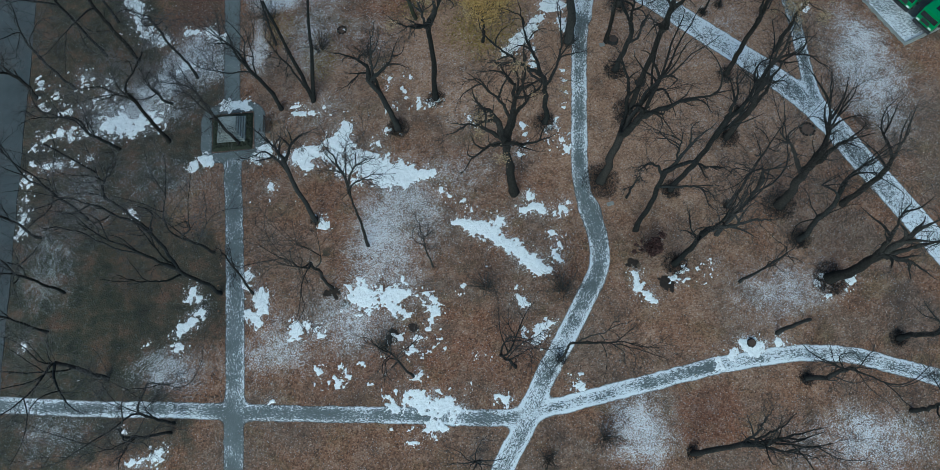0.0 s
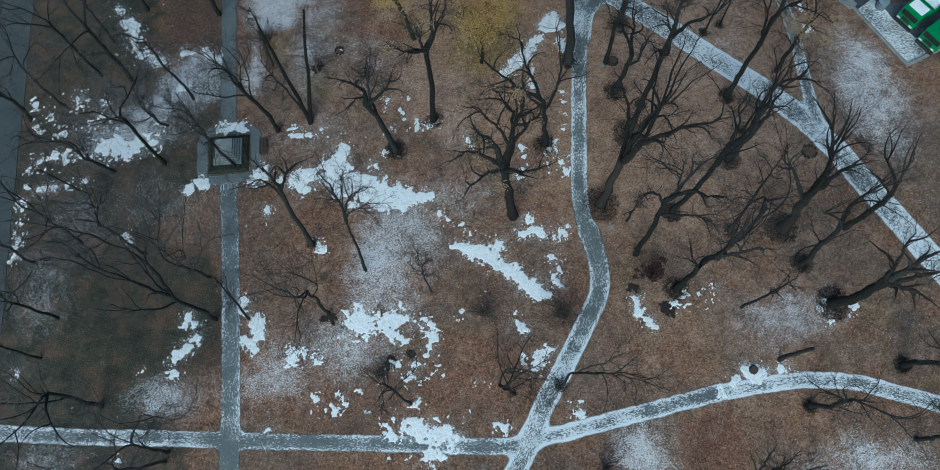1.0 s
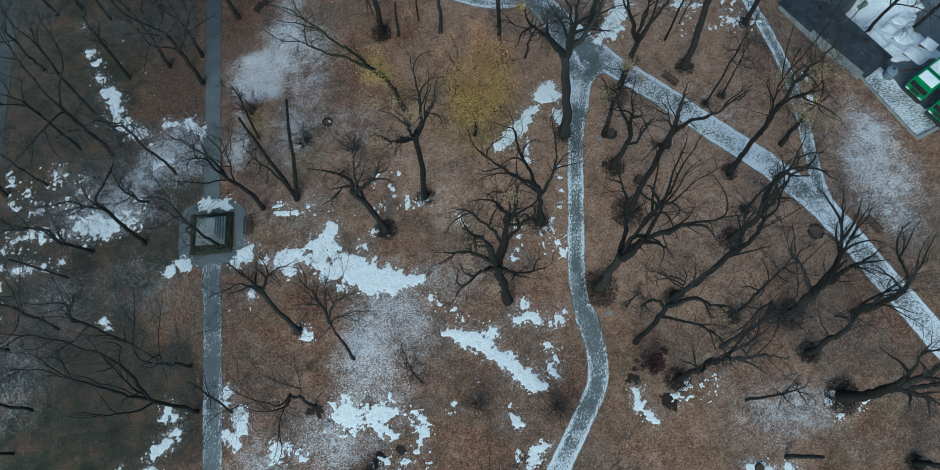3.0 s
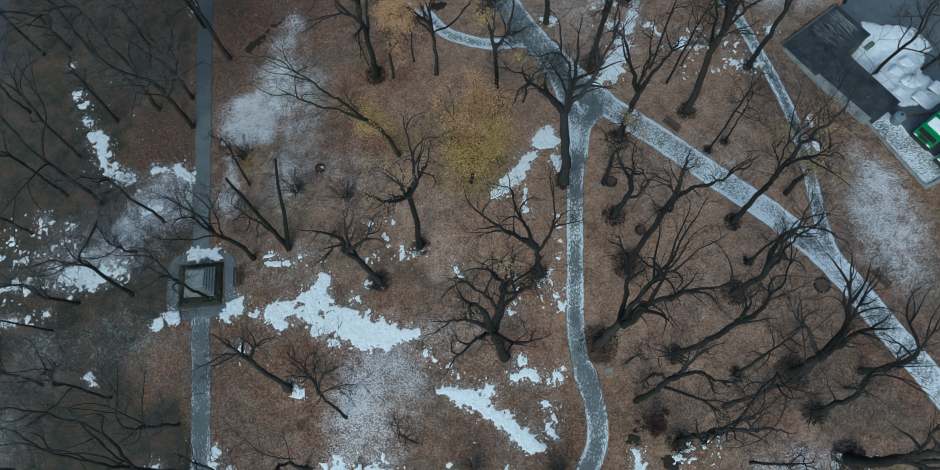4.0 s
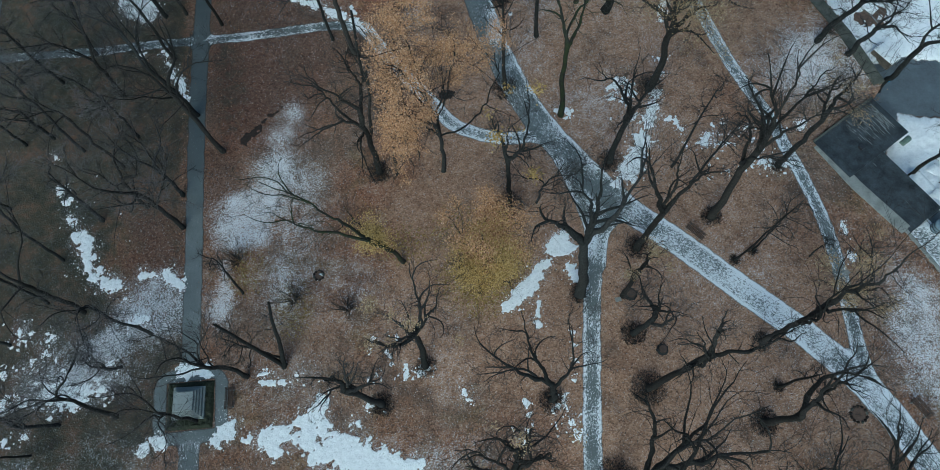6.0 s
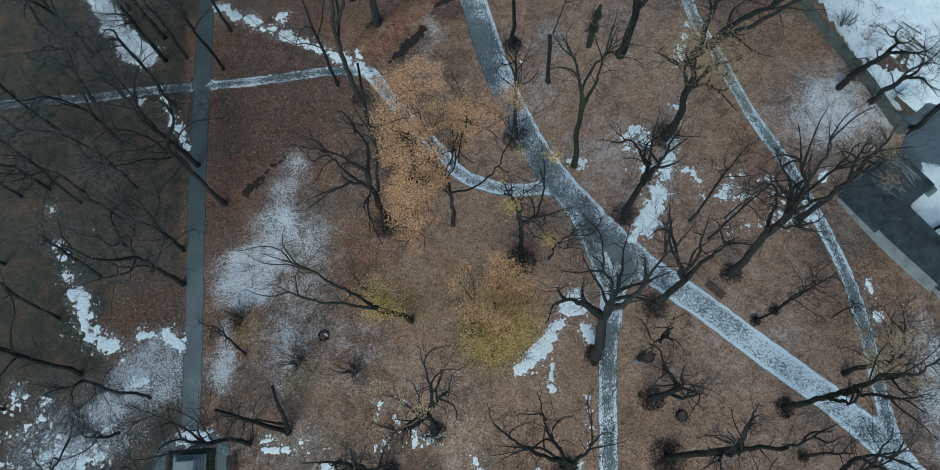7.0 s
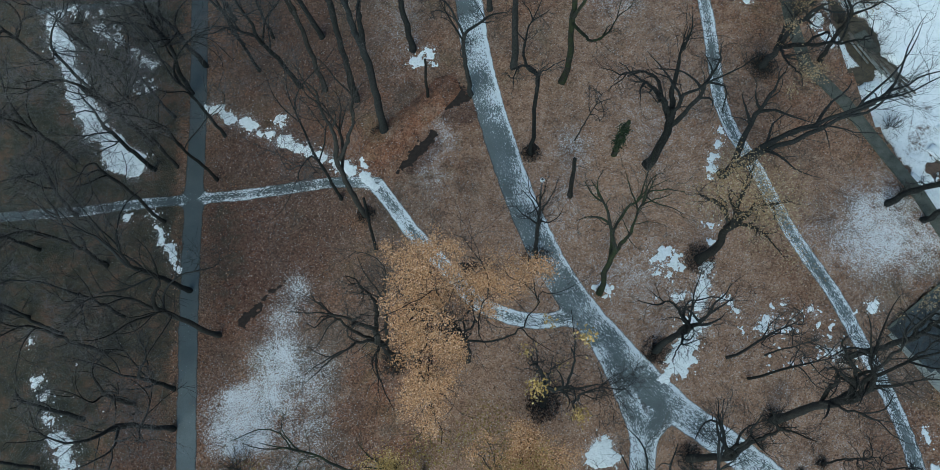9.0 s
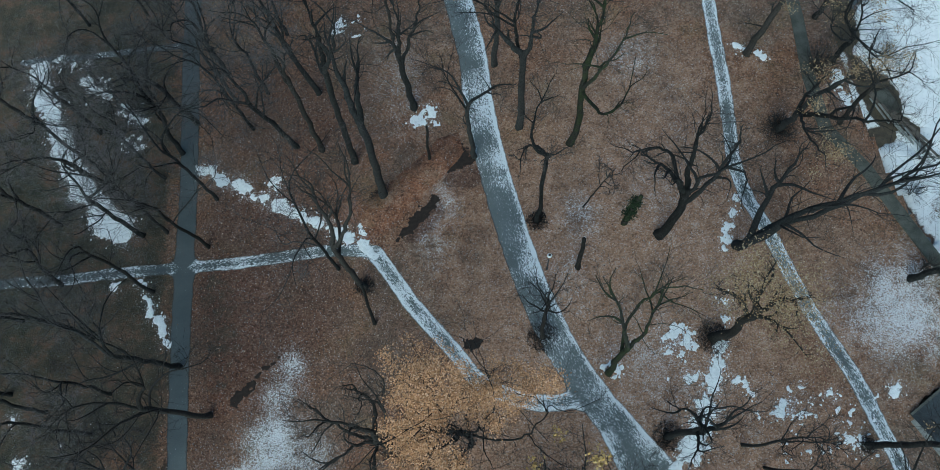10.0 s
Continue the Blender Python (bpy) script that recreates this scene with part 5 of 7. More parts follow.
TREES_ROW_E = [
    ('m', -47.9, 48.3, 9.8, 0.1, 0.1, 0.30, 0),
    ('t', -36.2, 51.6, 21.0, 0.1, 0.1, 0.30, 1),
    ('m', -32.1, 45.6, 8.4, -0.4, -0.4, 0.20, 3),
    ('v', -15.9, 43.9, 21.5, 1.8, 1.0, 0.28, 7),
    ('m', 20.3, 52.0, 13.7, 0.5, -0.2, 0.38, 17),
    ('t', 28.4, 54.5, 23.2, 1.4, -1.1, 0.43, 53),
    ('o', 13.8, 47.9, 22.8, 0.8, -0.3, 0.55, 55),
    ('m', 4.0, 49.1, 9.0, 0.5, 0.2, 0.20, 56),
    ('o', -3.5, 53.3, 25.9, -3.7, -1.8, 0.26, 57),
    ('s', -20.0, 51.8, 11.9, 0.4, 0.7, 0.16, 92),
    ('s', 18.0, 47.2, 15.8, 0.4, -0.2, 0.30, 103),
]
TREES_ROW_F = [
    ('s', -34.9, 61.5, 12.4, 0.4, 0.3, 0.28, 2),
    ('s', -3.4, 63.1, 15.8, 1.2, 0.2, 0.20, 46),
    ('o', -5.3, 63.6, 22.0, -1.2, 0.6, 0.36, 47),
    ('s', -0.9, 64.9, 11.1, 0.8, 0.1, 0.12, 48),
    ('o', 1.5, 62.9, 25.5, 0.0, 0.0, 0.24, 49),
    ('o', 7.9, 58.1, 17.5, -0.3, 0.0, 0.28, 50),
    ('m', 19.1, 61.9, 17.5, 1.3, -0.6, 0.36, 52),
    ('t', 36.4, 59.3, 17.5, 1.7, -1.5, 0.32, 54),
    ('o', 14.8, 68.0, 21.4, 1.0, -0.4, 0.32, 59),
    ('m', -26.4, 63.4, 13.4, 0.0, -0.1, 0.28, 95),
    ('m', -30.2, 62.5, 13.5, 0.5, 0.6, 0.30, 96),
]
TREES_ROW_G = [
    ('o', 24.9, 70.2, 25.3, -0.8, 0.5, 0.46, 58),
    ('x', 18.6, 82.3, 7.2, 0.2, -0.1, 0.34, 61),
    ('t', -7.1, 78.7, 23.2, 1.8, 0.8, 0.31, 76),
    ('x', -6.4, 75.0, 11.8, 0.7, 0.4, 0.20, 77),
    ('m', -22.1, 68.1, 23.4, -0.4, -1.3, 0.34, 79),
    ('m', -25.0, 72.9, 19.4, -0.8, -2.0, 0.32, 80),
    ('s', 9.2, 72.0, 19.0, -0.3, 0.2, 0.27, 83),
    ('o', 29.0, 78.8, 20.2, 1.6, -2.8, 0.56, 87),
    ('t', 44.3, 73.7, 14.1, 1.1, -1.5, 0.41, 88),
    ('t', 47.2, 71.6, 11.7, 0.8, -1.1, 0.38, 89),
    ('x', 13.5, 78.3, 8.7, -0.3, 0.1, 0.30, 97),
]
TREES_ROW_H = [
    ('o', 21.8, 80.7, 26.0, -2.4, 1.6, 0.52, 60),
    ('t', 14.6, 91.4, 24.0, 1.1, -0.4, 0.38, 63),
    ('o', 10.2, 83.5, 18.4, -0.6, 0.1, 0.24, 64),
    ('t', -4.7, 87.8, 24.0, 0.9, 0.2, 0.45, 67),
    ('t', -7.4, 92.0, 23.0, 1.2, 0.3, 0.36, 68),
    ('t', -29.2, 89.6, 21.0, -0.7, -0.8, 0.32, 74),
    ('x', 0.2, 91.2, 7.5, 0.6, 0.1, 0.20, 78),
    ('o', 35.8, 90.5, 13.7, 1.4, -1.7, 0.40, 86),
]
TREES_ROW_I = [
    ('t', 9.7, 93.9, 23.0, -0.1, 0.0, 0.41, 62),
    ('m', 8.0, 101.5, 20.0, 0.3, -0.0, 0.40, 65),
    ('t', 34.5, 99.5, 19.0, 0.4, -0.3, 0.45, 66),
    ('m', -10.8, 100.4, 22.0, -1.7, -0.7, 0.38, 69),
    ('t', -10.7, 93.7, 20.0, 0.3, 0.1, 0.31, 70),
    ('t', -0.9, 97.4, 23.0, -0.2, -0.0, 0.38, 71),
    ('m', -13.3, 94.4, 19.0, -2.3, -1.4, 0.34, 72),
    ('m', -23.7, 98.4, 18.0, -1.4, -1.0, 0.34, 73),
    ('m', -25.2, 95.1, 19.0, 1.2, 0.9, 0.32, 75),
]

TREES_MORE = [
    ('s', 14.9, 84.4, 12.2, 1.5, -0.5, 0.09, 401),
    ('s', 25.5, 60.5, 19.0, 0.4, -0.2, 0.17, 402),
    ('s', 31.7, 50.4, 12.5, -0.2, 0.1, 0.12, 403),
    ('s', 37.2, 49.2, 6.0, 0.1, 0.0, 0.10, 404),
    ('s', 17.0, 28.0, 7.5, 0.2, -0.2, 0.16, 406),
    ('s', 29.0, 60.3, 11.5, 0.9, -0.6, 0.10, 407),
    ('s', 29.7, 49.6, 19.0, 0.1, -0.8, 0.14, 408),
    ('s', 27.0, 58.4, 19.0, 0.6, -1.4, 0.16, 409),
    ('o', 17.3, 24.3, 20.0, 0.3, -0.3, 0.30, 400),
    ('m', -26.3, 59.7, 20.0, -0.2, -0.6, 0.32, 110),
    ('m', -36.9, 82.2, 13.8, 1.7, 1.9, 0.28, 111),
    ('m', -38.0, 14.9, 19.5, -0.1, -0.2, 0.30, 112),
    ('t', 4.8, 91.1, 17.8, -0.1, 0.0, 0.32, 113),
    ('o', 10.8, 58.1, 11.0, -0.1, 0.0, 0.16, 114),
    ('m', -42.7, 92.0, 12.5, 0.8, 0.8, 0.28, 115),
    ('t', 42.0, 90.4, 13.0, -0.2, 0.3, 0.31, 116),
    ('m', -34.0, 98.5, 15.0, -0.5, 0.3, 0.30, 117),
    ('m', -41.0, 100.5, 14.0, -0.5, 0.3, 0.28, 118),
    ('m', -20.5, 104.0, 16.0, -0.5, 0.3, 0.32, 119),
    ('m', -33.5, 76.5, 15.0, -0.5, 0.3, 0.30, 120),
    ('m', -41.0, 72.0, 13.0, -0.5, 0.0, 0.28, 121),
    ('m', -29.0, 86.5, 17.0, -0.5, 0.3, 0.30, 122),
    ('m', -37.5, 88.5, 16.0, -0.5, 0.3, 0.30, 123),
]

TREES_WEST = [
    ('m', -22.4, 84.5, 20.0, -0.6, 0.2, 0.22, 160),
    ('m', -21.6, 89.5, 20.0, -0.6, 0.2, 0.22, 161),
    ('t', -26.6, 86.5, 20.0, -0.6, 0.2, 0.22, 162),
    ('m', -9.6, 80.8, 21.0, -0.9, 0.2, 0.22, 163),
    ('m', -17.8, 97.0, 20.0, -0.6, 0.2, 0.22, 164),
    ('t', -16.2, 101.0, 20.0, -0.6, 0.2, 0.20, 165),
    ('m', -27.0, 92.5, 19.0, -0.6, 0.2, 0.20, 166),
    ('t', -40.0, 53.0, 18.0, -0.3, 0.2, 0.20, 140),
    ('t', -43.5, 49.0, 17.0, -0.2, 0.2, 0.20, 141),
    ('t', -38.8, 57.5, 18.0, -0.3, 0.2, 0.20, 142),
    ('t', -29.2, 48.6, 18.0, -0.6, 0.2, 0.19, 143),
    ('m', -41.0, 32.5, 17.0, -0.4, 0.2, 0.20, 144),
    ('m', -34.0, 30.5, 17.0, -0.4, 0.2, 0.19, 145),
    ('m', -43.0, 24.5, 16.0, -0.4, 0.2, 0.19, 146),
    ('t', -33.0, 67.5, 18.0, -0.5, 0.2, 0.22, 147),
    ('t', -37.5, 70.0, 19.0, -0.5, 0.2, 0.22, 148),
    ('t', -27.8, 80.5, 19.0, -0.5, 0.2, 0.23, 149),
    ('t', -33.5, 94.0, 19.0, -0.5, 0.2, 0.23, 150),
    ('m', -40.5, 79.0, 18.0, -0.5, 0.2, 0.22, 151),
    ('m', -44.0, 71.5, 16.0, -0.5, 0.2, 0.20, 152),
    ('m', -19.5, 100.5, 19.0, -0.8, 0.2, 0.22, 153),
    ('m', -31.5, 71.0, 17.0, -0.6, 0.2, 0.20, 124),
    ('m', -45.0, 79.5, 15.0, -0.5, 0.3, 0.20, 125),
    ('m', -28.5, 102.0, 17.0, -0.4, 0.2, 0.22, 126),
    ('m', -36.0, 112.0, 16.0, -0.4, 0.2, 0.22, 127),
    ('m', -45.0, 64.0, 14.0, -0.4, 0.2, 0.19, 128),
    ('m', -29.5, 112.5, 16.0, -0.4, 0.2, 0.20, 129),
    ('m', -46.0, 31.0, 14.0, -0.4, 0.2, 0.19, 130),
    ('m', -44.5, 20.5, 13.0, -0.4, 0.0, 0.17, 131),
    ('m', -20.0, 113.0, 16.0, -0.4, 0.2, 0.22, 132),
    ('m', -14.0, 108.0, 18.0, -0.4, 0.2, 0.22, 133),
    ('o', 43.0, 97.5, 16.0, 0.8, -0.5, 0.40, 135),
    ('o', 42.6, 103.0, 15.0, 0.8, -0.5, 0.36, 136),
    ('t', -2.5, 106.0, 17.0, 0.0, 0.2, 0.22, 134),
]

SHOOTS = {15: 1.9, 16: 1.2, 98: 1.6, 22: 1.7, 23: 1.1, 24: 1.7, 99: 1.0, 20: 1.3, 58: 1.5, 83: 1.4, 52: 1.3, 18: 0.9, 26: 0.9, 30: 0.7, 29: 0.6, 11: 1.2, 12: 1.0, 13: 1.2,
          17: 1.2, 67: 1.2, 86: 1.6, 54: 0.7, 53: 1.0, 50: 1.5, 9: 0.5, 76: 0.9, 47: 1.2, 64: 1.0, 28: 1.2, 41: 0.6, 55: 1.0, 403: 0.5, 408: 0.5, 21: 0.7, 101: 0.5}
OUTER_FOLIAGE = {56: (GOLD, 12500, 0.07, 0.45, "thin orange-brown leaves on the upper boughs", [(1.0, 4.4, 4.4, 3.2), (4.2, 3.0, 2.4, 2.4)])}
SPARSE = (TAN, 700, 0.07, 0.35, "a few withered tan leaves")
FOLIAGE = {
    61: (IVY, 1500, 0.085, 0.22, "dark green ivy leaves"),
    56: (YELLOW, 10500, 0.072, 0.55, "thin yellow-green autumn leaves"),
    49: (GOLD, 32000, 0.06, 0.33, "dense golden-brown autumn leaves"),
    57: (YELLOW, 3600, 0.066, 0.45, "thin yellow autumn leaves"),
    46: (GOLD, 1100, 0.085, 0.28, "sparse golden leaves"),
    12: SPARSE, 19: (TAN, 3200, 0.07, 0.4, "withered tan leaves"), 58: (TAN, 5200, 0.068, 0.85, "withered tan leaves"), 54: SPARSE, 14: SPARSE,
    135: (TAN, 1800, 0.07, 0.4, "withered tan leaves"), 86: (TAN, 1800, 0.07, 0.4, "withered tan leaves"), 103: SPARSE, 65: SPARSE, 50: (YELLOW, 350, 0.11, 0.4, "a few yellow leaves"),
}
WORDS = {49: "tree with a golden-brown autumn crown beside the path", 56: "low forked tree keeping thin yellow-green leaves",
         57: "leaning tree with thin yellow leaves", 60: "big forked oak with a dark trunk beside the path", 61: "broken standing trunk wrapped in dark green ivy"}
# where a trunk forks, from its base
FORKS = {
    14: (-0.9, 0.2, 13.8),
    58: (-0.1, 0.1, 11.2),
    59: (-0.2, 0.1, 13.2),
    29: (0.0, -0.2, 15.5),
    41: (0.5, -0.4, 9.8),
    28: (0.6, -0.6, 10.0),
    24: (0.1, -0.3, 10.2),
    11: (-0.9, -0.1, 11.2),
    9: (0.5, 0.2, 14.8),
    10: (0.8, 0.3, 15.5),
    55: (-0.9, 0.3, 15.2),
    17: (0.1, -0.1, 11.3),
    53: (-0.0, 0.0, 16.0),
    54: (0.2, -0.2, 12.0),
    52: (0.4, -0.1, 10.2),
    50: (-0.1, 0.0, 11.8),
    60: (0.1, -0.1, 9.2),
    87: (-0.2, -0.6, 2.2),
    15: (0.7, -0.3, 12.8),
    22: (-0.2, 0.3, 8.2),
    98: (0.4, -0.5, 19.8),
    99: (0.7, -0.6, 18.0),
    20: (-0.1, 0.1, 8.2),
    400: (0.5, -0.3, 16.2),
    12: (1.1, 0.3, 14.2),
    47: (0.2, 0.0, 11.2),
    13: (-0.4, 0.1, 9.5),
    62: (-0.1, -0.0, 14.2),
    63: (0.0, -0.0, 14.0),
    71: (-0.1, 0.1, 10.8),
    64: (-0.2, 0.1, 15.2),
    76: (0.2, 0.1, 14.8),
    68: (1.0, 0.3, 17.8),
    67: (0.5, 0.2, 16.2),
    70: (0.1, -0.0, 13.5),
    18: (-0.0, -0.1, 11.8),
    16: (0.2, -0.1, 8.0),
}
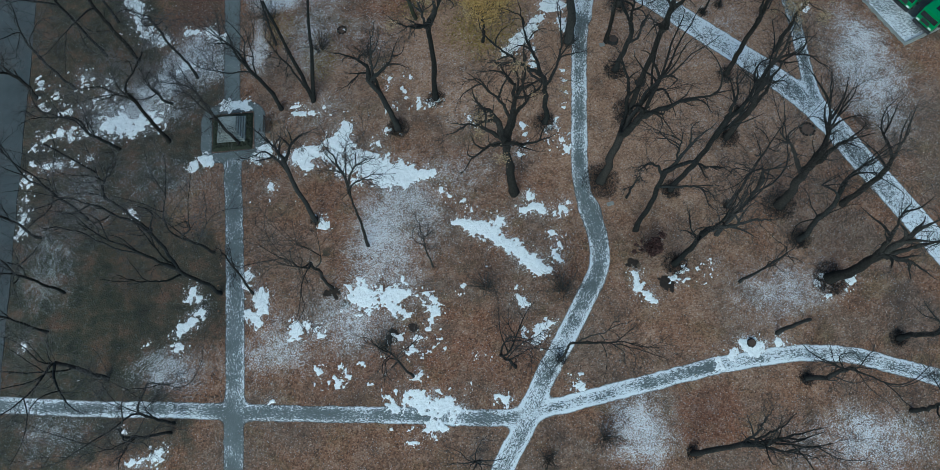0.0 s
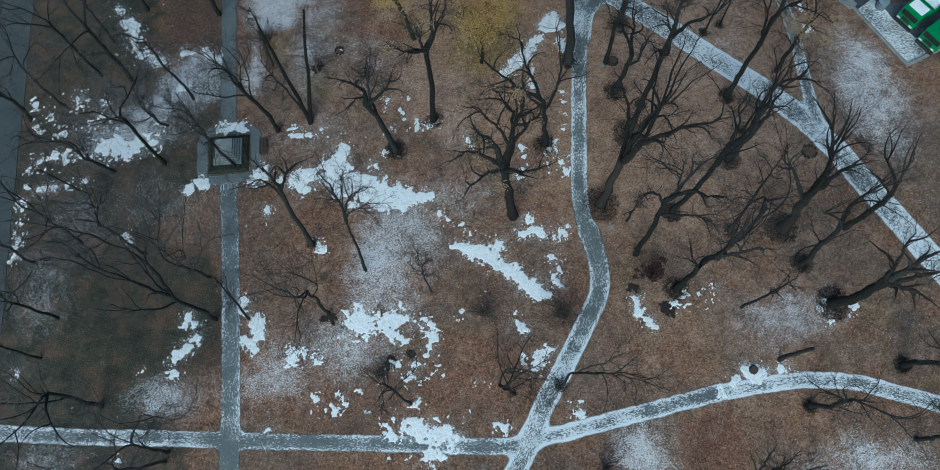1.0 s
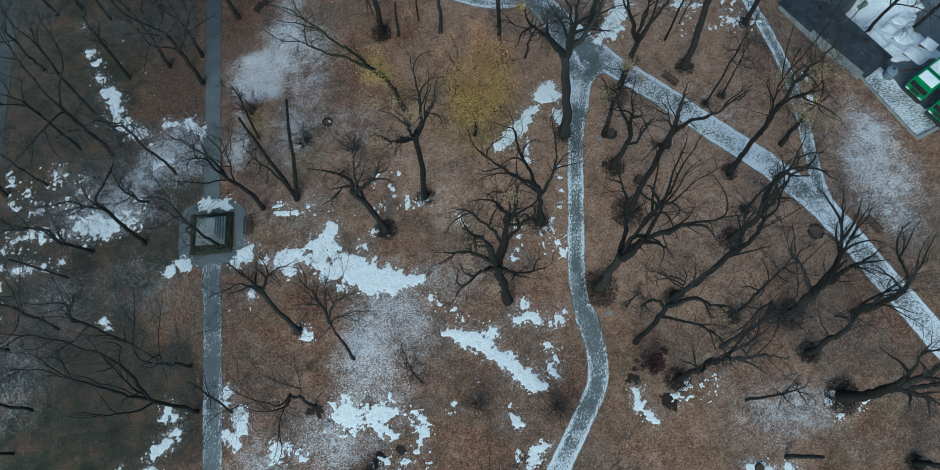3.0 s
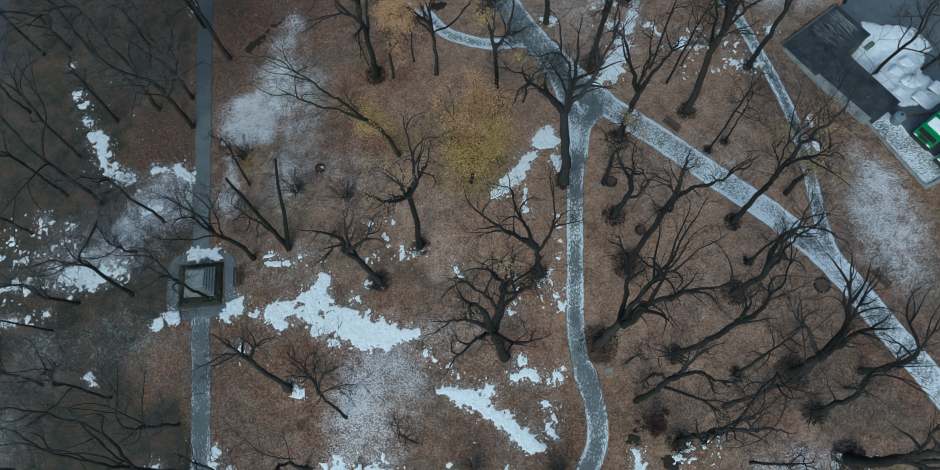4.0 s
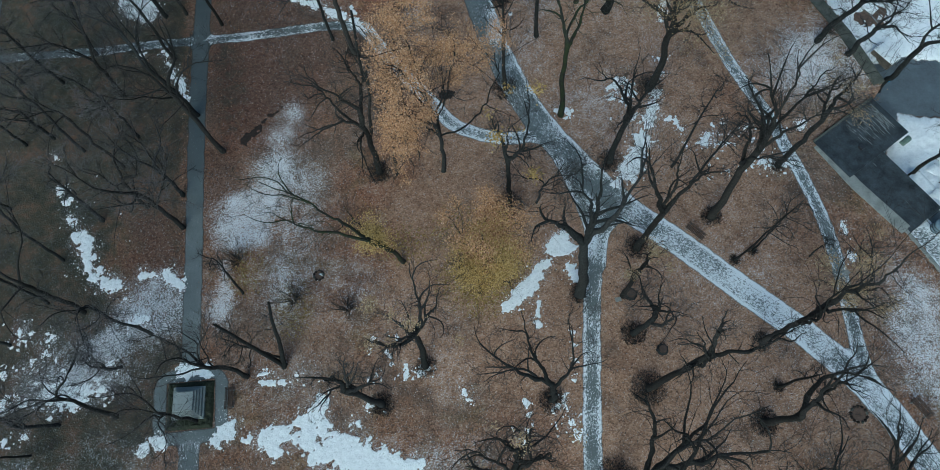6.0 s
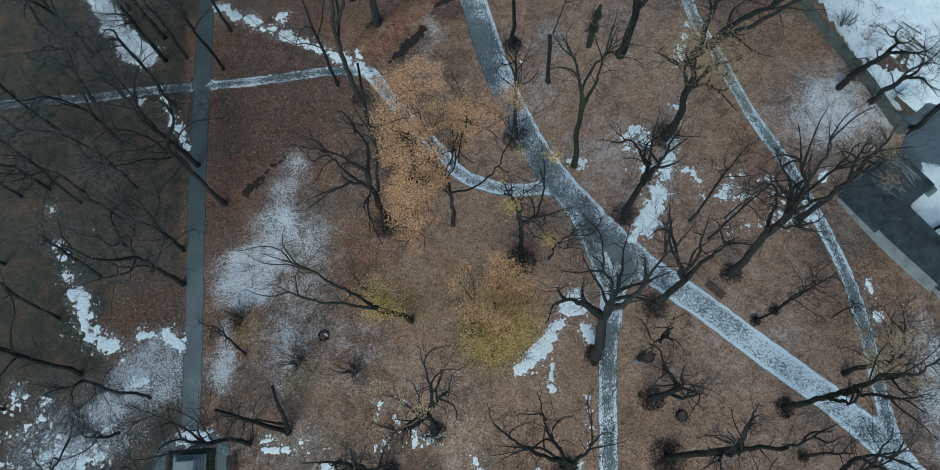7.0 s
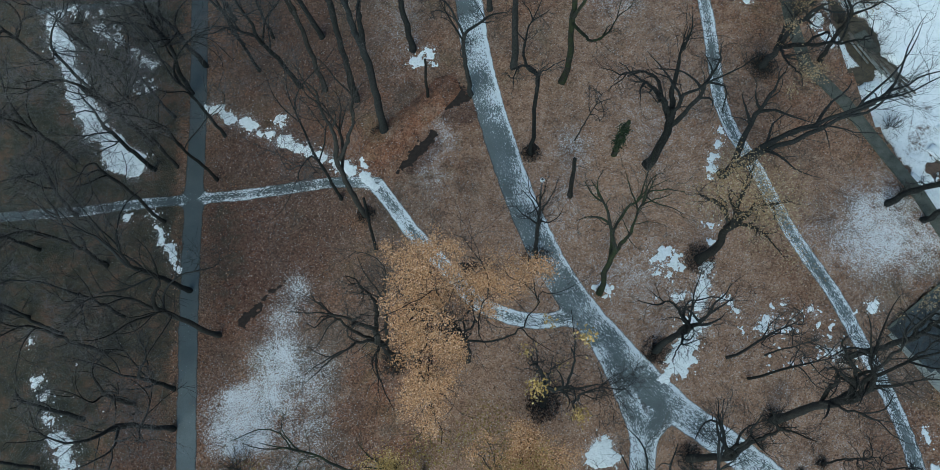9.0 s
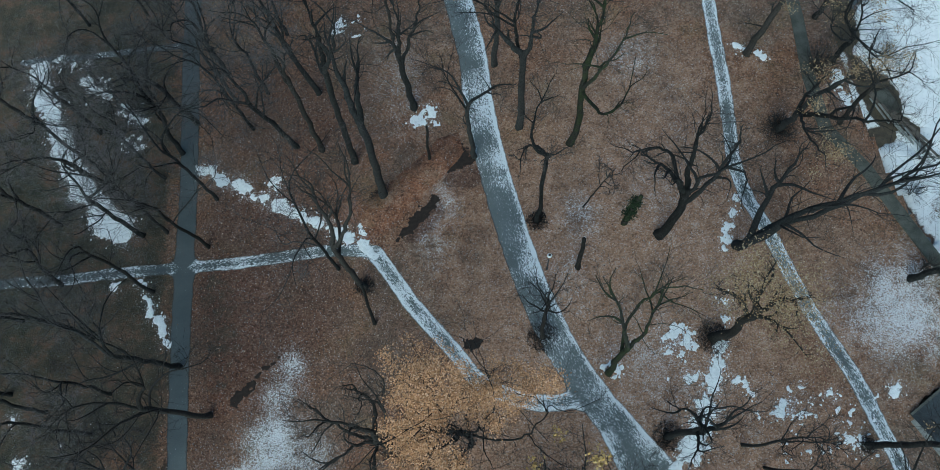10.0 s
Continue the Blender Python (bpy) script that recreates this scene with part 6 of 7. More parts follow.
# where the main limbs reach, from the base, some by way of an elbow
LIMB_ENDS = {
    14: [(-2.1, 1.4, 15.8, -3.7, 1.9, 17.8), (-0.4, 2.1, 17.2, -1.4, 3.4, 20.8), (0.7, 1.8, 16.2, 2.5, 1.5, 18.8), (-3.3, 0.5, 15.2, -5.1, -0.2, 16.8), (0.7, -1.7, 15.2, 3.3, -1.7, 16.8), (-3.2, -1.3, 14.2, -5.4, -3.7, 14.8), (-1.4, 1.9, 16.8, -4.3, 2.9, 19.8), (0.6, 2.9, 17.8, 1.3, 3.5, 21.8)],
    58: [(0.3, 0.7, 13.8, 0.8, 2.6, 16.2), (1.8, 0.2, 12.8, 3.9, -0.1, 14.2), (-1.3, 0.9, 12.8, -3.6, 1.5, 14.2), (1.2, -1.3, 11.8, 3.1, -4.2, 12.2)],
    18: [(0.6, -0.3, 21.0, 1.6, 0.2, 23.0), (1.5, -2.0, 22.0), (-1.2, 0.1, 24.0)],
    59: [(-1.0, 1.7, 15.2, -2.0, 4.7, 17.2), (0.7, 1.0, 16.2, 2.5, 3.7, 19.2), (1.7, 3.4, 14.8, 5.2, 3.2, 16.2)],
    29: [(2.2, -0.2, 17.0, 5.0, 0.3, 18.5), (1.6, -0.7, 17.0, 4.1, -1.7, 18.5), (1.1, 0.4, 17.5, 3.0, 1.5, 19.5), (0.8, 0.6, 17.0, 1.8, 2.1, 18.5), (2.4, -0.4, 17.5, 5.0, -0.8, 19.5)],
    41: [(3.0, -0.6, 10.8, 7.2, -1.8, 11.8), (2.1, 0.0, 10.8, 5.4, 0.8, 11.8), (4.1, -0.9, 10.2, 8.0, -2.7, 10.8)],
    28: [(3.2, -0.4, 12.5, 5.3, -1.0, 15.0), (1.2, 0.0, 12.5, 2.7, 2.2, 15.0), (2.3, 0.8, 13.0, 5.2, 2.0, 16.0), (-1.0, -1.0, 12.0, -1.6, 0.9, 14.0)],
    24: [(1.7, -0.1, 12.8, 3.6, 0.7, 15.2), (1.3, -1.3, 10.8, 3.5, -3.6, 11.2), (-0.1, -0.0, 13.2, 0.6, 2.3, 16.2), (2.0, -0.9, 12.8, 3.5, -1.4, 15.2)],
    11: [(-1.9, 0.6, 13.2, -4.6, 0.8, 15.2), (0.3, -0.2, 13.2, 1.4, 0.0, 15.2), (-1.8, 0.3, 11.8, -3.4, -1.7, 12.2), (-0.7, 0.3, 14.2, -0.4, 1.2, 17.2)],
    9: [(0.5, 0.3, 16.8, -0.9, 1.5, 18.8), (1.8, 0.5, 16.8, 3.3, 0.4, 18.8), (-0.1, 0.2, 15.8, -1.3, -0.1, 16.8)],
    10: [(0.2, 1.7, 17.5, -0.5, 2.8, 19.5), (1.6, 1.2, 16.5, 3.6, 1.7, 17.5), (2.0, 0.3, 16.5, 5.2, -0.0, 17.5), (0.4, 1.2, 16.0, -1.5, 1.5, 16.5), (1.0, 1.6, 17.5, 1.7, 2.5, 19.5)],
    55: [(-2.8, 0.9, 17.8, -4.6, 0.9, 20.2), (1.0, 1.2, 19.2, 3.9, 3.6, 23.2), (-0.5, 1.6, 19.2, 0.4, 4.6, 23.2), (-0.9, 1.4, 18.8, -2.3, 3.2, 22.2)],
    17: [(-1.1, 0.6, 14.8, -1.7, 2.4, 18.3), (2.1, 0.5, 14.3, 3.5, 0.9, 17.3), (0.8, 2.1, 19.3)],
    53: [(-0.7, 1.2, 19.0, -2.5, 3.4, 22.0), (-0.4, 0.5, 20.0, -1.3, 4.0, 24.0), (0.4, 1.3, 20.0, 1.0, 4.0, 24.0), (1.8, 1.4, 20.0, 3.4, 2.3, 24.0), (1.6, 0.3, 18.5, 3.4, 0.5, 21.0), (1.2, -3.3, 19.0), (-0.9, 1.6, 17.5, -3.1, 1.5, 19.0)],
    54: [(0.4, 0.0, 15.0, 1.4, 1.2, 18.0), (1.8, -1.5, 17.0), (-1.1, -0.3, 18.0)],
    52: [(-0.4, 0.4, 13.2, -3.1, 1.7, 16.2), (1.3, 0.1, 13.8, 2.5, 1.4, 17.2), (0.2, -0.0, 13.2, 0.3, 1.1, 16.2), (-1.9, -3.0, 13.2)],
    50: [(-0.9, 1.2, 13.8, -1.6, 2.2, 15.8), (1.5, 0.2, 14.8, 1.8, 4.5, 17.8), (0.8, -0.3, 13.2, 2.9, -0.6, 14.8), (-0.3, 0.2, 14.2, 0.2, 1.6, 16.8)],
    60: [(-1.3, 0.8, 12.8, -4.9, 2.5, 16.2), (0.2, 1.7, 14.2, 0.3, 3.2, 19.2), (1.0, -0.2, 13.8, 6.0, 0.6, 18.2), (3.1, 1.7, 13.2, 3.6, 2.8, 17.2), (-1.4, 4.3, 11.2, -5.5, 1.6, 13.2)],
    87: [(6.3, 1.1, 7.2, 13.4, 1.0, 12.2), (3.1, 4.0, 6.7, 4.2, 5.5, 11.2), (11.1, 1.5, 8.2, 15.8, 1.8, 14.2), (4.8, 0.7, 6.2, 10.8, -2.0, 10.2)],
    15: [(1.5, -0.4, 17.2, 5.4, 6.4, 21.8), (4.5, 0.4, 14.8, 10.0, 0.2, 16.8), (1.1, 3.8, 14.8, 0.2, 5.4, 16.8), (3.4, 2.3, 16.8, 6.9, 6.4, 20.8), (2.3, 0.6, 16.8, 7.8, 3.3, 20.8)],
    22: [(1.5, 1.2, 10.8, 4.0, 2.3, 13.2), (1.2, 3.1, 11.2, 1.7, 7.9, 14.2), (-0.1, 0.9, 11.8, 3.0, 5.9, 15.2), (-3.1, 3.6, 11.2)],
    98: [(1.2, 0.6, 21.2, 1.5, 1.9, 22.8), (2.3, -0.8, 21.8, 5.7, 0.1, 23.8), (-0.9, 0.6, 22.8), (-0.4, -0.9, 18.2, -1.7, -1.7, 16.8)],
    99: [(1.9, -0.2, 21.0, 3.8, 2.6, 24.0), (0.3, 0.4, 23.0), (3.4, 0.1, 22.0)],
    20: [(2.2, 2.1, 10.8, 5.0, 1.0, 13.2), (1.1, 1.2, 12.2, 2.6, 4.1, 16.2), (2.0, 2.4, 15.2)],
    400: [(1.9, -0.6, 17.2, 3.4, -1.7, 18.2), (1.4, 0.7, 18.2, 1.7, 0.7, 20.2), (-1.5, -0.1, 17.2, -3.0, -0.7, 18.2), (1.7, -2.2, 16.8, 3.0, -3.9, 17.2), (0.3, 0.3, 18.8, 0.1, 1.0, 21.2)],
    12: [(-0.8, -0.9, 15.2, -2.6, -0.5, 16.2), (1.3, 1.1, 17.8, 1.1, 3.8, 21.2), (0.2, 0.2, 16.2, -1.0, 0.7, 18.2), (2.0, 0.7, 17.2, 3.1, 2.0, 20.2), (-0.6, -0.2, 14.8, -2.6, -1.4, 15.2)],
    47: [(-0.7, 0.9, 14.2, -5.4, 1.4, 17.2), (0.1, 2.2, 14.2, -0.8, 3.0, 17.2), (-1.6, -0.9, 12.8, -5.2, -3.5, 14.2), (1.3, 1.3, 15.2, 2.0, 3.2, 19.2), (-2.6, 1.3, 14.2, -3.8, 2.7, 17.2), (-0.0, -2.2, 10.2, 0.7, -5.6, 9.2)],
    13: [(-3.1, 1.4, 11.5, -6.2, 3.4, 13.5), (-1.8, 2.1, 12.5, -2.7, 5.2, 15.5), (1.1, 1.7, 13.0, 0.7, 3.7, 16.5), (-3.4, 1.5, 10.5, -6.3, 0.6, 11.5)],
    62: [(-1.9, 0.1, 16.8, -2.8, 0.7, 19.2), (0.7, -0.4, 17.8, 1.4, 0.9, 21.2), (-0.1, 1.7, 21.2)],
    63: [(1.0, 1.3, 18.0, 1.8, 2.4, 22.0), (0.7, 1.4, 17.0, 0.3, 2.8, 20.0), (3.2, 0.6, 21.0), (2.1, -3.2, 12.0, 5.6, 3.2, 10.0)],
    71: [(-0.8, 0.1, 12.2, -3.7, 1.7, 13.8), (0.1, -0.4, 14.8, 0.1, 0.9, 18.8), (1.3, 0.4, 14.2, 2.5, 0.7, 17.8)],
    64: [(-0.9, 1.5, 17.2, 1.1, 4.9, 19.2), (-1.3, 1.2, 15.2, -2.2, -1.3, 15.2), (0.1, -0.7, 16.2, 2.2, -0.1, 17.2)],
    76: [(0.3, 0.6, 18.8, -1.5, 3.7, 22.8), (1.8, 1.5, 18.8, 2.2, 4.3, 22.8), (-0.9, 1.8, 19.8)],
    68: [(1.1, 1.3, 21.2, 0.7, 3.1, 24.8), (3.2, 0.7, 24.8), (-0.1, 0.6, 21.8)],
    67: [(-0.6, 3.1, 19.8, -0.7, 5.1, 23.2), (1.2, 1.4, 19.8, 1.9, 3.2, 23.2)],
    70: [(-1.1, 2.3, 16.5, -2.1, 4.4, 19.5), (2.2, 0.5, 19.5)],
    16: [(-0.6, -0.9, 16.0), (-1.8, 0.1, 14.0), (1.3, -1.7, 14.0)],
    35: [(-10.4, 5.1, 19.0), (-6.9, 3.6, 16.0), (-3.4, 4.7, 15.0), (-5.1, -0.8, 12.0), (-8.1, 1.7, 19.0)],
    57: [(-9.7, 2.6, 17.0), (-9.5, 0.3, 16.0), (-3.6, 1.6, 9.5), (-1.2, 0.0, 9.0), (-2.2, -0.6, 10.0)],
    86: [(1.9, -2.6, 14.0), (1.4, -8.0, 17.0), (0.9, -0.1, 12.0), (-3.0, -9.7, 13.0)],
    7: [(3.5, 0.6, 17.0), (-0.1, 1.4, 16.0)],
    49: [(-2.6, -4.6, 20.0), (-2.2, 4.8, 22.0), (-3.4, 0.4, 21.5), (-1.2, 2.2, 23.5), (-2.2, -6.4, 19.5), (-1.0, -2.4, 21.0), (3.0, 3.8, 19.5), (5.8, 1.8, 18.5), (2.4, 1.4, 20.0)],
    56: [(-2.4, 1.0, 8.5), (3.6, 0.6, 8.0), (0.6, 2.6, 9.5), (2.8, -1.6, 7.5), (-1.4, -0.4, 7.5), (1.6, 5.6, 10.0), (4.6, 3.8, 9.0), (-2.2, 4.8, 9.5)],
}
CROWNS = {49: [(-2.2, 3.0, 2.6, 4.4), (-2.4, -3.2, 2.2, 4.2), (2.8, 2.7, 4.2, 2.5)], 57: [(-1.5, -0.1, 3.1, 1.7)], 56: [(1.6, 1.4, 4.2, 3.4)]}
for row in TREES_ROW_A + TREES_ROW_B + TREES_ROW_C + TREES_ROW_D + TREES_ROW_E + TREES_ROW_F + TREES_ROW_G + TREES_ROW_H + TREES_ROW_I + TREES_MORE + TREES_WEST:
    n = row[-1]
    build_tree(*row[:-1], seed=n + 100, shoots=SHOOTS.get(n, 0.0), leaves=FOLIAGE.get(n), bark=BARK_MOSS if n in (61, 57, 59, 63) else None, label=WORDS.get(n, ""), ends=LIMB_ENDS.get(n), crown=CROWNS.get(n), fork_at=FORKS.get(n), more=OUTER_FOLIAGE.get(n), fine=480 if row[1] < -8 and (row[1] < -24 or row[2] > 76) else 70)
# ---- monument ----
def build_monument():
    bed = link_mesh("flower_bed", *bed_mesh(2.3), HEDGE)
    bed.matrix_world = pose(-25.1, 41.1, 0, 0, 0, -2)
    tagged(bed, "dark square bed of low clipped evergreen round the plinth", "flower bed")
    m = thing("monument", -25.15, 41.3, 0.1, -3, "stepped grey granite plinth with a flat top", "monument")
    for k, side in enumerate((3.1, 2.74, 2.4, 2.1)):
        part("step", box((side, side, 0.32), (0, 0, 0.32 * k), 0.025), STONE, m)
    part("capstone", box((1.8, 1.8, 0.3), (0, 0, 1.28), 0.04), STONE_PALE, m, "pale flat granite slab on top")


def bed_mesh(half):
    """A low cushion of clipped leaves with an uneven top."""
    n = 40
    g = np.linspace(-half, half, n)
    x, y = np.meshgrid(g, g)
    edge = np.minimum(half - np.abs(x), half - np.abs(y))
    z = -0.04 + 0.34 * np.minimum(1, edge / 0.3 + 0.3 * (smooth_noise(x, y, 1.5, 6) - 0.5)) * (0.3 + 1.2 * smooth_noise(x, y, 2.5, 4))
    node = np.arange(n * n).reshape(n, n)
    f = np.stack([node[:-1, :-1].ravel(), node[:-1, 1:].ravel(), node[1:, 1:].ravel(), node[1:, :-1].ravel()], 1)
    return np.stack([x.ravel(), y.ravel(), z.ravel()], 1), f


build_monument()
snow_patch([(-25.6, 44.6, 0.6), (-24.4, 44.4, 0.7), (-23.4, 44.2, 0.5), (-26.4, 44.2, 0.5)])
snow_patch([(-28.2, 37.9, 0.7), (-27.6, 37.6, 0.5)])


# ---- benches, rings, slabs, stumps ----
def build_bench(x, y, turn, label):
    b = thing("park_bench", x, y, 0, turn, label, "bench", "benches along the paths")
    for k in range(4):
        part("slat", box((2.1, 0.1, 0.04), (0, -0.2 + 0.13 * k, 0.43), 0.008), BENCH_WOOD, b)
    for k in range(3):
        part("back_slat", box((2.1, 0.03, 0.1), (0, 0.3 + 0.03 * k, 0.55 + 0.14 * k), 0.008), BENCH_WOOD, b)
    for sx in (-0.8, 0.8):
        leg = part("leg", box((0.09, 0.55, 0.43), (sx, 0.0, 0), 0.01), CONCRETE, b, "grey cast leg")
        part("back_post", box((0.06, 0.05, 0.55), (sx, 0.3, 0.4), 0.008), DARK_STEEL, leg)


build_bench(26.3, 52.9, -50, "dark brown slatted bench beside the frosty path")
build_bench(43.4, 33.4, -60, "dark brown slatted bench beside the wide path")
build_bench(-21.1, 41.3, 88, "weathered slatted bench beside the monument")


def build_ring(x, y, r, seed):
    rng = np.random.default_rng(seed)
    ring = thing("stone_ring", x, y, 0, 0, "dark ring of small stones round a bare bed", "stone ring", "stone rings in the litter")
    link_mesh("soil", *disc_mesh(r * 0.98, 0.03, seed), LITTER_SOIL, ring, "brown soil under leaves")
    n = int(r * 2 * math.pi / 0.34)
    for k in range(n):
        a = 6.283 * k / n + rng.normal() * 0.03
        bm = bmesh.new()
        bmesh.ops.create_icosphere(bm, subdivisions=1, radius=0.2, matrix=Matrix.Translation((r * math.cos(a), r * math.sin(a), 0.06)) @ pose(0, 0, 0, 0, 0, math.degrees(a)) @ Matrix.Diagonal((0.7, 0.95, 0.75, 1)))
        for v in bm.verts:
            v.co += Vector(rng.normal(size=3)) * 0.018
        part("stone", bm, SOIL if k % 5 else WALL_CONCRETE, ring)


def disc_mesh(r, height, seed, rings=6, sides=28):
    rng = np.random.default_rng(seed)
    v, f = [(0, 0, height)], []
    for k in range(1, rings + 1):
        for s in range(sides):
            a = 6.283 * s / sides
            q = r * k / rings * (1 + 0.06 * rng.normal())
            v.append((q * math.cos(a), q * math.sin(a), height * (1 - (k / rings) ** 3) * (0.7 + 0.5 * rng.random()) - 0.01 * (k == rings)))
    for s in range(sides):
        f.append((0, 1 + s, 1 + (s + 1) % sides))
        for k in range(rings - 1):
            a, b = 1 + k * sides, 1 + (k + 1) * sides
            f.append((a + s, b + s, b + (s + 1) % sides, a + (s + 1) % sides))
    return v, f


build_ring(37.8, 33.5, 0.75, 1)
build_ring(-12.2, 52.8, 0.5, 3)
snow_patch([(-12.2, 52.8, 0.22)])


def build_slab(x, y, turn, size):
    s = part("concrete_slab", box(size, (0, 0, -0.02), 0.02), CONCRETE, None)
    s.matrix_world = pose(x, y, 0, 0, 0, turn)
    tagged(s, "small pale concrete slab lying on leaf litter", "slab", "slabs in the litter")


build_slab(15.2, 27.5, 12, (0.75, 0.42, 0.14))
build_slab(17.5, 46.9, 5, (0.6, 0.42, 0.14))
build_slab(40.4, 47.1, 30, (0.5, 0.5, 0.14))


def build_stump(x, y, r, h, seed):
    rng = np.random.default_rng(seed)
    top = thing("tree_stump", x, y, 0, rng.uniform(0, 360), "low dark sawn tree stump in leaf litter", "stump", "tree stumps")
    w = Wood()
    t = np.linspace(0, 1, 6)
    w.tube(np.stack([0 * t, 0 * t, t * h - 0.04], 1), r * (1 + 0.7 * np.exp(-t * 5)), 14)
    w.mesh("trunk", BARK, top)
    link_mesh("cut_face", *disc_mesh(r * 1.02, 0.02, seed, 4, 14), BENCH_WOOD, top, "weathered sawn face").matrix_basis = Matrix.Translation((0, 0, h - 0.05))


build_stump(18.8, 47.3, 0.45, 0.5, 4)
build_stump(26.5, 11.2, 0.38, 0.4, 5)
build_stump(20.9, 41.5, 0.4, 0.45, 6)


# ---- shrubs ----
def build_shrub(x, y, r, h, seed, stems, label, leaves=None, z=0.0):
    rng = np.random.default_rng(seed)
    top = thing("shrub", x, y, z, 0, label, "shrub", "shrubs under the trees")
    wood, twig, tips = Wood(), Wood(), []
    for k in range(stems):
        a = rng.uniform(0, 6.283)
        out = rng.uniform(0.15, 1.0) * r / h
        s = grow(rng, (0.25 * r * math.cos(a) * rng.random(), 0.25 * r * math.sin(a) * rng.random(), -0.04), (out * math.cos(a), out * math.sin(a), 1), h * rng.uniform(0.7, 1.1), 6, 0.1)
        wood.tube(s, taper(0.032, 0.01, 7), 4)
        for q in range(4):
            p, d = along(s, rng.uniform(0.3, 0.95))
            b = grow(rng, p, sideways(rng, d, rng.uniform(0.3, 0.8), rng.uniform(0, 6.283)), h * rng.uniform(0.2, 0.45), 3, 0.12)
            twig.tube(b, (0.014, 0.012, 0.009, 0.006), 3)
            tips.append(b[-1])
            tips.append(b[1])
    wood.mesh("branchwork", TWIG, top, smooth=False)
    twig.mesh("crown", TWIG, top, smooth=False)
    if leaves:
        leaf_cloud(rng, tips, leaves[1], 0.1, 0.15, "foliage", leaves[0], top, leaves[2])


build_shrub(1.0, 19.9, 2.6, 3.0, 11, 40, "bare brown twiggy shrub on leaf litter")
build_shrub(8.8, 18.6, 2.2, 3.2, 12, 50, "dense bare shrub beside the bend of the path")
build_shrub(18.3, 21.9, 1.9, 2.4, 13, 40, "low shrub keeping dark red leaves", (RED, 1800, "dark red leaves"))
build_shrub(-14.9, 50.7, 2.4, 2.8, 14, 36, "bare grey twiggy shrub on frosty litter")
build_shrub(-20.6, 55.4, 2.2, 2.6, 15, 36, "bare olive-brown shrub near the straight path")
build_shrub(46.0, 74.6, 1.4, 2.0, 16, 30, "small bare shrub beside the concrete wall")
build_shrub(-10.0, 15.0, 1.8, 2.4, 17, 30, "bare twiggy shrub near the crossing paths")
build_shrub(10.5, 3.8, 2.0, 2.8, 18, 40, "bare greenish shrub below the path fork")
build_shrub(5.0, 2.5, 1.6, 2.5, 19, 30, "bare greenish shrub below the path fork")
build_shrub(-9.5, 49.0, 2.2, 2.6, 21, 34, "bare grey twiggy shrub on frosty litter")

build_shrub(35.6, 90.4, 2.6, 2.0, 22, 34, "dense dark twiggy thicket round an old trunk")
build_shrub(41.2, 96.8, 2.4, 3.0, 23, 90, "dense dark twiggy thicket beside the concrete wall")


def build_bank():
    """A low bank of earth under leaves, running to the wide path."""
    rng = np.random.default_rng(5)
    line = glide([(-7.2, 84.9), (-4.4, 87.0), (-1.5, 89.2), (1.6, 91.6), (3.4, 94.0)], 0.4)
    v, f = [], []
    across = np.linspace(-1, 1, 11)
    d = np.gradient(line, axis=0)
    d /= np.linalg.norm(d, axis=1)[:, None]
    for k, p in enumerate(line):
        w = 1.5 * min(1, k / 4, (len(line) - 1 - k) / 4) + 0.15
        for a in across:
            v.append((p[0] - d[k, 1] * a * w, p[1] + d[k, 0] * a * w, 0.55 * (w / 1.65) * (1 - a * a) ** 1.2 * (0.85 + 0.3 * rng.random()) - 0.02))
    m = len(across)
    for k in range(len(line) - 1):
        for a in range(m - 1):
            i = k * m + a
            f.append((i, i + 1, i + m + 1, i + m))
    ob = link_mesh("earth_bank", v, f, GROUND, smooth=True)
    set_layer(ob, "rust", np.ones(len(v)))
    tagged(ob, "low bank of earth under rust-brown leaves", "bank", kind="structure")


build_bank()


def build_lamp_post(x, y):
    lamp = thing("street_lamp", x, y, 0, 25, "thin dark park lamp post with a white globe, unlit", "lamp")
    part("foot", rod(0.12, (0, 0, -0.02), (0, 0, 0.5), 14, 0.09), DARK_STEEL, lamp)
    part("pole", rod(0.06, (0, 0, 0.45), (0, 0, 4.2), 12, 0.045), DARK_STEEL, lamp)
    part("arm", rod(0.03, (0, 0, 4.05), (0.42, 0, 4.3), 8), DARK_STEEL, lamp)
    bm = bmesh.new()
    bmesh.ops.create_uvsphere(bm, u_segments=18, v_segments=12, radius=0.24, matrix=Matrix.Translation((0, 0, 4.42)) @ Matrix.Diagonal((1, 1, 0.95, 1)))
    globe = part("globe", bm, LAMP_GLASS, lamp, "white glass globe")
    part("cap", rod(0.12, (0, 0, 4.63), (0, 0, 4.7), 12, 0.04), DARK_STEEL, globe, "dark steel cap")


build_lamp_post(10.5, 78.5)
